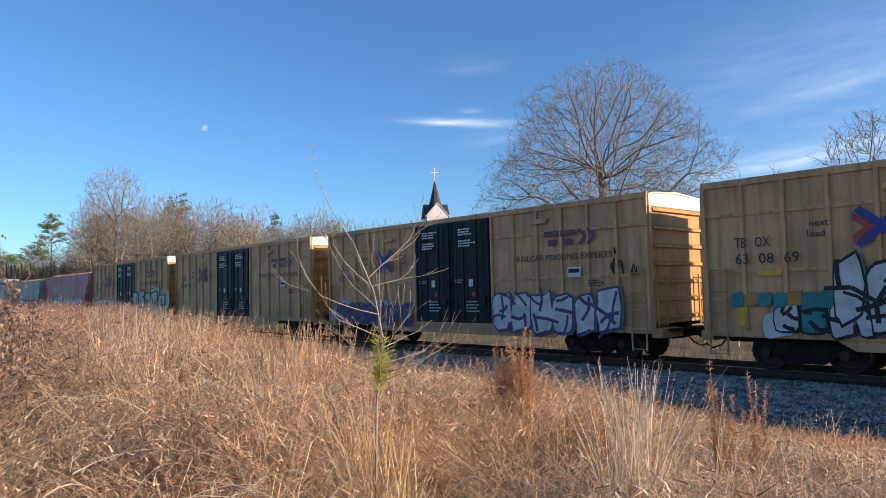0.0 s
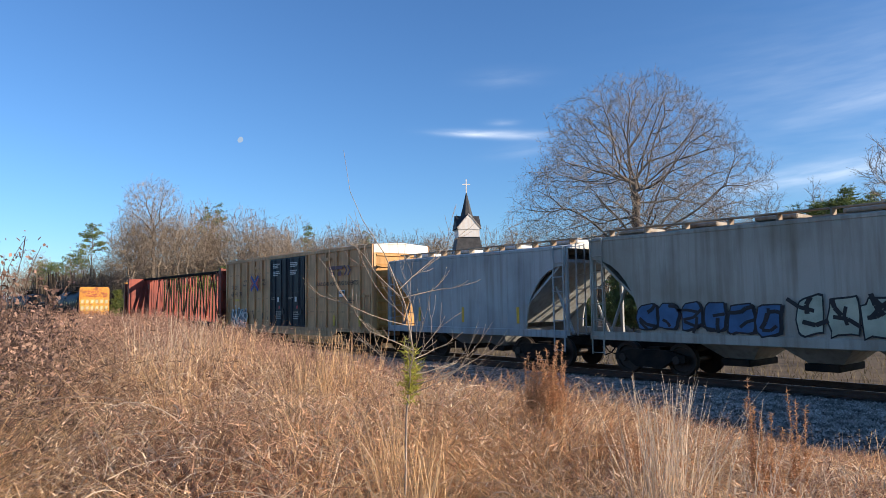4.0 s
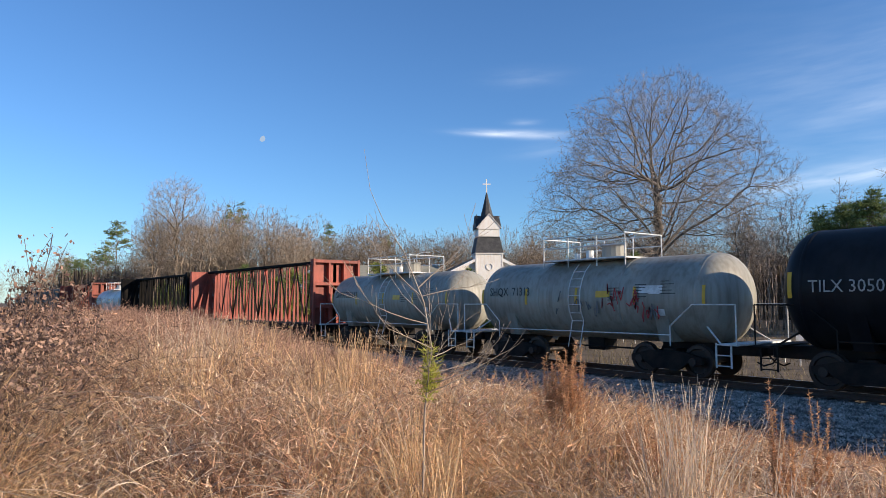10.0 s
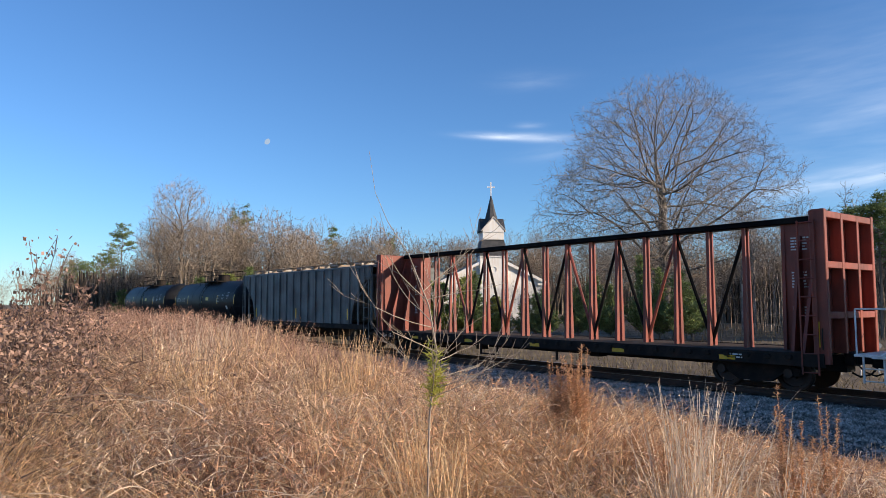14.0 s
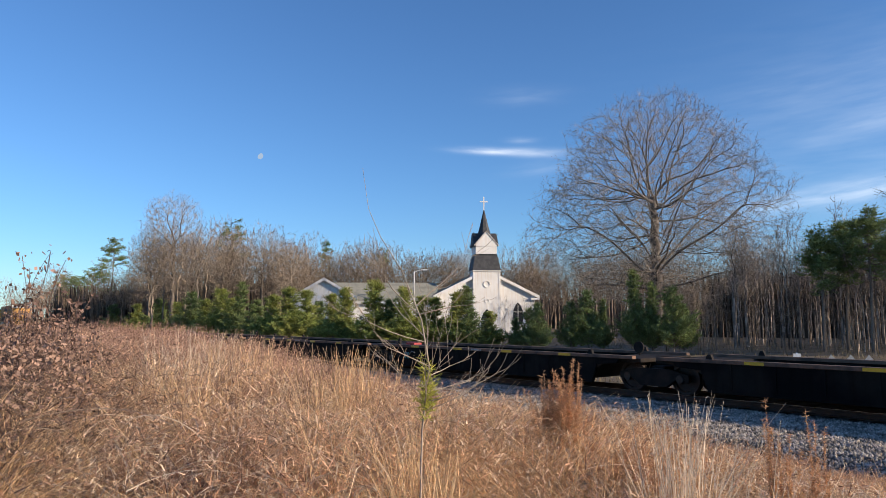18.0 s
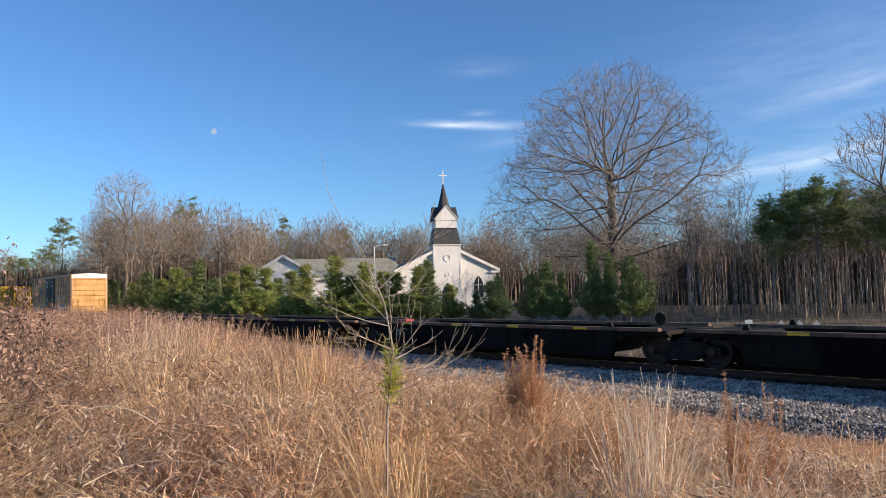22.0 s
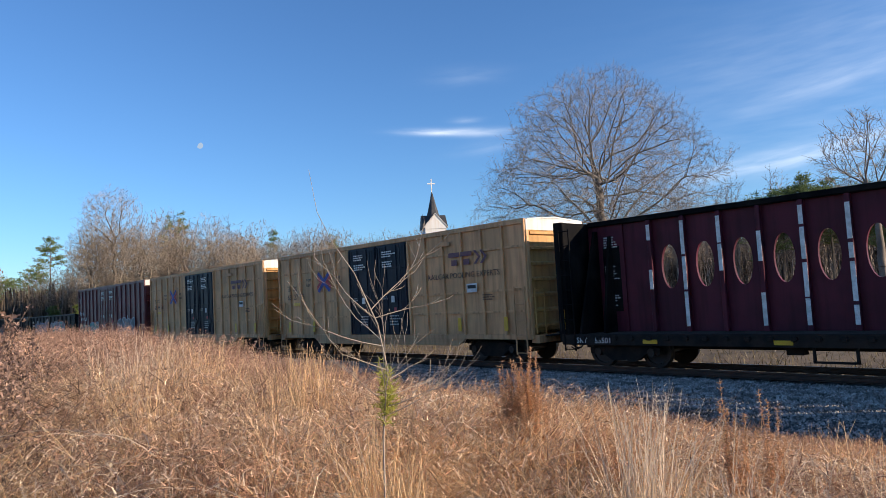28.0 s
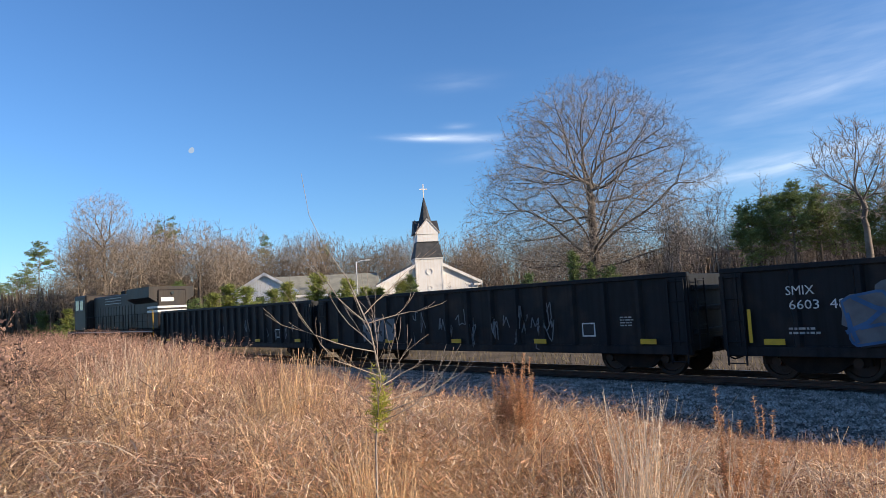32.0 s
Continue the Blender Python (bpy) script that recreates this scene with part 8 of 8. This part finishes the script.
        tagged(new(nm, raw_mesh(nm, np.concatenate([V, T]), np.concatenate([quads_to_tris(F), G + len(V)]), mt)), "upright tuft of dry %s grass in the field" % ("pale" if mt is PALE else "straw-coloured"), "grass tuft", "grass tufts")
    # rusty plumes standing above the weeds
    for x, y, hg, n, sp in ((-3.46, 3.72, 1.30, 60, 0.036), (-3.33, 3.80, 1.36, 64, 0.036), (-2.75, 3.7, 0.95, 40, 0.12), (-2.45, 3.6, 0.85, 36, 0.12), (-1.77, 3.62, 1.34, 9, 0.018), (-1.72, 3.60, 1.05, 14, 0.04), (-1.66, 3.82, 1.18, 9, 0.02), (-5.9, 6.6, 0.9, 30, 0.1)):
        xy = np.array([(x, y)]) + rs.normal(size=(n, 2)) * sp
        B = on_ground(xy)
        off = np.linalg.norm(xy - np.array([(x, y)]), axis=1)
        V, F, P = ribbons(rs, B, hg * (1 - 0.16 * np.minimum(off / sp, 2.4)) * rs.uniform(0.86, 1.0, n), rs.normal(size=(n, 2)) * (0.035 if n > 20 else 0.02), np.full(n, 0.0022), segs=4)
        T, G = twigs(rs, P, 220, 0.026, 0.0024, lo=0.58)
        tagged(new("weed_plume", raw_mesh("weed_plume", np.concatenate([V, T]), np.concatenate([quads_to_tris(F), G + len(V)]), RUST)), "feathery rust-brown dead weed plume standing in the field", "weed plume", "weed plumes")
    # short bleached bits lying every way in the crown of the weeds
    xy = np.concatenate([scatter(rs, 44000, 1.4, 9, power=0.8), scatter(rs, 14000, 1.8, 6, az0=12, az1=50), scatter(rs, 12000, 8, 26)])
    d = np.linalg.norm(xy, axis=1)
    keep = (d > 1.5) & (lumps(xy[:, 0] * 1.7 + 3, xy[:, 1] * 1.7) + rs.uniform(-0.5, 1.0, len(xy)) > 0.0)
    xy, d = xy[keep], d[keep]
    B = on_ground(xy)
    B[:, 2] += rs.uniform(0.25, 0.98, len(xy)) * weed_height(xy[:, 0], xy[:, 1])
    V, F, P = ribbons(rs, B, rs.uniform(0.015, 0.07, len(xy)), rs.normal(size=(len(xy), 2)) * 1.5, 0.0030 + 0.0005 * d, segs=2)
    stuff("weed_bits", [(V, F)], FLECK, "short bleached leaf and stem bits caught in weeds", "weeds")
    # seedy brown weeds low on the bank
    xy = np.array([-1.6, 3.6]) + rs.normal(size=(2600, 2)) * np.array([1.0, 0.75])
    xy = xy[np.linalg.norm(xy, axis=1) > 2.2]
    B = on_ground(xy)
    V, F, P = ribbons(rs, B, weed_height(xy[:, 0], xy[:, 1]) * rs.uniform(0.6, 1.0, len(xy)), rs.normal(size=(len(xy), 2)) * 0.15, np.full(len(xy), 0.0022))
    T, G = twigs(rs, P, 34, 0.018, 0.004, lo=0.4)
    stuff("seedy_weeds", [(V, F), (T, G)], SEED, "brown weeds thick with small seed clusters", "weeds")
    # long pale stems that bow over and lie on the weeds
    n = 700
    xy = scatter(rs, n, 2.2, 9, az0=36)
    B = on_ground(xy)
    B[:, 2] += rs.uniform(0.5, 0.98, n) * weed_height(xy[:, 0], xy[:, 1])
    a, ln, up = rs.uniform(0, 6.28, n), rs.uniform(0.25, 0.95, n), rs.uniform(-0.02, 0.16, n)
    t = np.linspace(0, 1, 9)
    P = B[:, None] + np.stack([np.cos(a)[:, None] * ln[:, None] * t, np.sin(a)[:, None] * ln[:, None] * t,
                               4 * up[:, None] * t * (1 - t) - 0.12 * t[None] ** 2 + rs.normal(size=(n, 1)) * 0.2 * t * ln[:, None]], -1)
    P[..., :2] += (rs.normal(size=(n, 2)) * 0.18)[:, None] * (t ** 2)[None, :, None] * ln[:, None, None]
    w = rs.uniform(0.0020, 0.0040, n)[:, None, None] * (1 - 0.6 * t)[None, :, None]
    side = np.stack([-np.sin(a), np.cos(a), rs.normal(size=n)], 1)
    side /= np.linalg.norm(side, axis=1, keepdims=True)
    V = np.stack([P - side[:, None] * w, P + side[:, None] * w], 2).reshape(-1, 3)
    k = np.arange(8)
    F = np.stack([2 * k, 2 * k + 1, 2 * k + 3, 2 * k + 2], 1)
    F = (F[None] + np.arange(n)[:, None, None] * 18).reshape(-1, 4)
    stuff("bowed_stems", [(V, F)], PALE, "long pale dead stems bowed over the weeds", "stems")


field()


def far_side():
    """Dry grass, a lamp post and markers beyond the track."""
    rs = np.random.RandomState(12)
    n = 26000
    xy = np.stack([rs.uniform(-95, 30, n), 22.4 + 34 * rs.uniform(0, 1, n) ** 1.6], 1)
    B = on_ground(xy)
    V, F, P = ribbons(rs, B, rs.uniform(0.15, 0.5, n), rs.normal(size=(n, 2)) * 0.35, np.full(n, 0.013), segs=2)
    stuff("verge_grass", [(V, F)], STRAW2, "short dry brownish grass beyond the track", "grass")
    x, y = polar(54.0, 80)
    lp = thing("lamp_post", "tall grey lamp post with a short arm by the church", "lamp post", pose(x, y, 0, 0, 0, 48))
    part("pole", M().tube((0, 0, -0.2), (0, 0, 7.6), 0.09, 0.06, n=8), GALV, lp)
    part("arm", M().path([(0, 0, 7.5), (0.5, 0, 7.75), (1.1, 0, 7.8)], 0.035), GALV, lp)
    part("lamp_head", M().box(1.0, 1.55, -0.12, 0.12, 7.72, 7.86, 0.03), GALV, lp)
    for az, d, white in ((22.5, 30, 0), (21.3, 30, 0), (20.2, 30, 0), (24.7, 31, 1)):
        x, y = polar(az, d)
        z = float(ground_z(x, y))
        sg = thing("track_marker", "small weathered diamond marker on a thin post" if not white else "small white plate on a thin post", "sign", pose(x, y, z, 0, 0, 40), "track markers")
        part("post", M().tube((0, 0, -0.1), (0, 0, 1.25), 0.025, n=6), GALV, sg)
        if white:
            part("plate", M().box(-0.14, 0.14, -0.035, -0.025, 1.0, 1.22), WHITEP, sg)
        else:
            part("plate", M().prism([(0, 0.94), (0.14, 1.1), (0, 1.26), (-0.14, 1.1)], -0.037, -0.027, "y"), PALEP, sg)


STRAW2 = plant("short_dry_grass", (0.24, 0.195, 0.11), (0.16, 0.125, 0.07), island=0.4, scale=0.3, through=0.1)
far_side()


def sapling():
    ob = thing("sapling", "thin pale leafless sapling with a green-leaved base", "sapling", pose(-2.62, 1.98, 0.66))
    r = random.Random(31)
    rows = []
    left = Vector((-0.603, -0.798, 0))
    pts = [left * a + Vector((0, 0, z)) for a, z in ((0.03, 0), (0.03, 0.55), (0.02, 0.99), (-0.013, 1.30), (0.023, 1.51), (0.118, 1.75), (0.22, 1.91), (0.28, 2.05), (0.31, 2.25))]
    rad = [0.0062, 0.0058, 0.0052, 0.0046, 0.0038, 0.0027, 0.0017, 0.0012, 0.0008]
    for a, b, r0, r1 in zip(pts, pts[1:], rad, rad[1:]):
        rows.append((*a, *b, r0, r1, 3))
    for k in range(13):
        z = r.uniform(1.08, 1.58)
        a = r.uniform(0, 6.28)
        base = pts[2].lerp(pts[3], (z - 0.99) / 0.31) if z < 1.30 else pts[3].lerp(pts[4], (z - 1.30) / 0.21) if z < 1.51 else pts[4].lerp(pts[5], (z - 1.51) / 0.24)
        grow(r, base, Vector((math.cos(a), math.sin(a), r.uniform(0.0, 0.8))).normalized(), r.uniform(0.18, 0.32), 0.0025, 2, rows, spread=0.55, up=0.05, kids=(1, 2), shrink=(0.5, 0.8), bend=0.16, wig=3)
    R = np.array(rows)
    R[:, 6:8] = np.clip(R[:, 6:8], 0.0009, None)
    V, F = branch_arrays(R[:, :8], 5)
    part("trunk", raw_mesh("trunk", V, F, BARKPALE), BARKPALE, ob, "pale thin stem and twigs")
    rs = np.random.RandomState(6)
    pts = np.stack([rs.normal(size=190) * 0.02, rs.normal(size=190) * 0.02, rs.triangular(1.02, 1.15, 1.36, 190)], 1)
    V, F = needles(rs, pts, 0.045, 3)
    part("leaves", raw_mesh("leaves", V, F, LEAFGREEN), LEAFGREEN, ob, "yellow-green leaves")


BARKPALE = material("pale_sapling_bark", (0.40, 0.325, 0.25), 0.8, rgb2=(0.28, 0.22, 0.165), scale=8, fine=60, var=0.2, bump=0.1)
sapling()


def leaf_quads(rs, pts, size):
    """Small withered leaves, each a bent four-sided blade."""
    n = len(pts)
    d = rs.normal(size=(n, 2, 3))
    d /= np.linalg.norm(d, axis=-1, keepdims=True)
    ln = size * rs.uniform(0.5, 1.2, (n, 1))
    V = np.stack([pts - d[:, 0] * ln * 0.5, pts + d[:, 1] * ln * 0.35, pts + d[:, 0] * ln * 0.5, pts - d[:, 1] * ln * 0.35], 1).reshape(-1, 3)
    return V, np.arange(len(V)).reshape(-1, 4)


def left_bush():
    for x, y, z, hg, wid, n, sd in ((-7.3, 0.62, 0.78, 2.15, 0.5, 9, 1), (-7.15, 0.95, 0.78, 1.85, 0.35, 5, 3), (-8.2, 1.3, 0.80, 1.45, 1.6, 22, 2), (-9.4, 1.6, 0.80, 1.35, 1.6, 20, 5)):
        ob = thing("dry_bush", "bush with withered dark red leaves at the field's edge", "bush", pose(x, y, z), "dry bushes")
        r = random.Random(sd)
        rows = []
        for k in range(n):
            a = r.uniform(0, 6.28)
            d = Vector((math.cos(a) * 0.3, math.sin(a) * 0.3, 1)).normalized()
            grow(r, Vector((r.uniform(-0.3, 0.3) * wid, r.uniform(-0.3, 0.3) * wid, 0)), d, hg * r.uniform(0.36, 0.5), 0.008, 2, rows, spread=0.5, up=0.2, kids=(1, 2), shrink=(0.5, 0.8), bend=0.16, wig=3)
        R = np.array(rows)
        R[:, 6:8] = np.clip(R[:, 6:8], 0.0024, None)
        V, F = branch_arrays(R[:, :8], 4)
        part("stem", raw_mesh("stem", V, F, DARKSTEM), DARKSTEM, ob)
        rs = np.random.RandomState(sd)
        tips = R[R[:, 8] < 2][:, 3:6]
        m = 150 * n
        pts = tips[rs.randint(len(tips), size=m)] + rs.normal(size=(m, 3)) * 0.03
        V, F = leaf_quads(rs, pts, 0.05)
        part("leaves", raw_mesh("leaves", V, F, LEAFRED), LEAFRED, ob, "withered dark red leaves")
    # a low bramble that spreads from the bushes over the field
    rs = np.random.RandomState(41)
    n = 22000
    r, az = rs.uniform(5.2, 11.0, n), np.radians(rs.triangular(74.5, 90, 96, n))
    xy = np.stack([-r * np.sin(az), r * np.cos(az)], 1)
    top = (1.18 + 0.20 * smooth01((r - 4) / 4)) * (1 + 0.16 * lumps(xy[:, 0] * 1.3, xy[:, 1] * 1.3)) * smooth01((np.degrees(az) - 72) / 9)
    P = on_ground(xy)
    P[:, 2] += top * rs.uniform(0, 1, n) ** 0.45
    V, F = leaf_quads(rs, P, 0.042)
    k = rs.randint(n, size=3600)
    V2, F2, Q = ribbons(rs, on_ground(xy[k]), top[k] * rs.uniform(0.6, 1.05, len(k)), rs.normal(size=(len(k), 2)) * 0.5, np.full(len(k), 0.0035), segs=4, curl=0.8)
    T, G = twigs(rs, Q, 7, 0.14, 0.003, lo=0.3)
    stuff("bramble_leaves", [(V, F)], LEAFRED, "withered dark red-brown bramble leaves over the field", "bramble")
    stuff("bramble_stems", [(V2, F2), (T, G)], DARKSTEM, "dark arching bramble stems and twigs in a tangle", "bramble")


left_bush()


# ---- the moon, by day ----
def moon():
    p = Vector((-2879.4, 1240.9, 726.5))
    R = 14.0
    m = M()
    lit = radians(-35)
    ring = []
    for k in range(24):
        a = math.pi * k / 23 - math.pi / 2
        ring.append((R * math.cos(a), R * math.sin(a)))
    for k in range(24):
        a = math.pi / 2 - math.pi * k / 23
        ring.append((-0.55 * R * math.cos(a), R * math.sin(a)))
    c, s = math.cos(lit), math.sin(lit)
    ring = [(a * c - b * s, a * s + b * c) for a, b in ring]
    ob = new("moon", mesh_of("moon", M().prism(ring, -0.5, 0.5, "z"), MOONM))
    ob.matrix_world = look(p, p * 2)
    tagged(ob, "pale gibbous daytime moon in the blue sky", "moon", kind="structure")


moon()


# ---- motion of the train ----
def motions():
    for car, s, sets in LIVE:
        walk(car, [(t, pose(s + run(t), TRACK, 0)) for t in range(0, 33, 2)])
        # wheels turn while they pass in view
        for ws in sets:
            loc = ws.matrix_basis.translation.copy()
            base = s + ws.parent.matrix_basis.translation.x + loc.x
            f0 = next((f for f in range(0, 961) if base + run(f / 30) > -34), None)
            f1 = next((f for f in range(960, -1, -1) if base + run(f / 30) < 3), None)
            rows = [(0.0, Matrix.Translation(loc))]
            if f0 is not None and f1 is not None and f1 > f0:
                a0 = run(f0 / 30)
                rows += [(f / 30, Matrix.Translation(loc) @ Matrix.Rotation((run(f / 30) - a0) / WHEEL_R, 4, "Y")) for f in range(max(f0, 1), f1 + 1)]
            if rows[-1][0] < 32.0:
                rows.append((32.0, rows[-1][1]))
            walk(ws, rows)


motions()
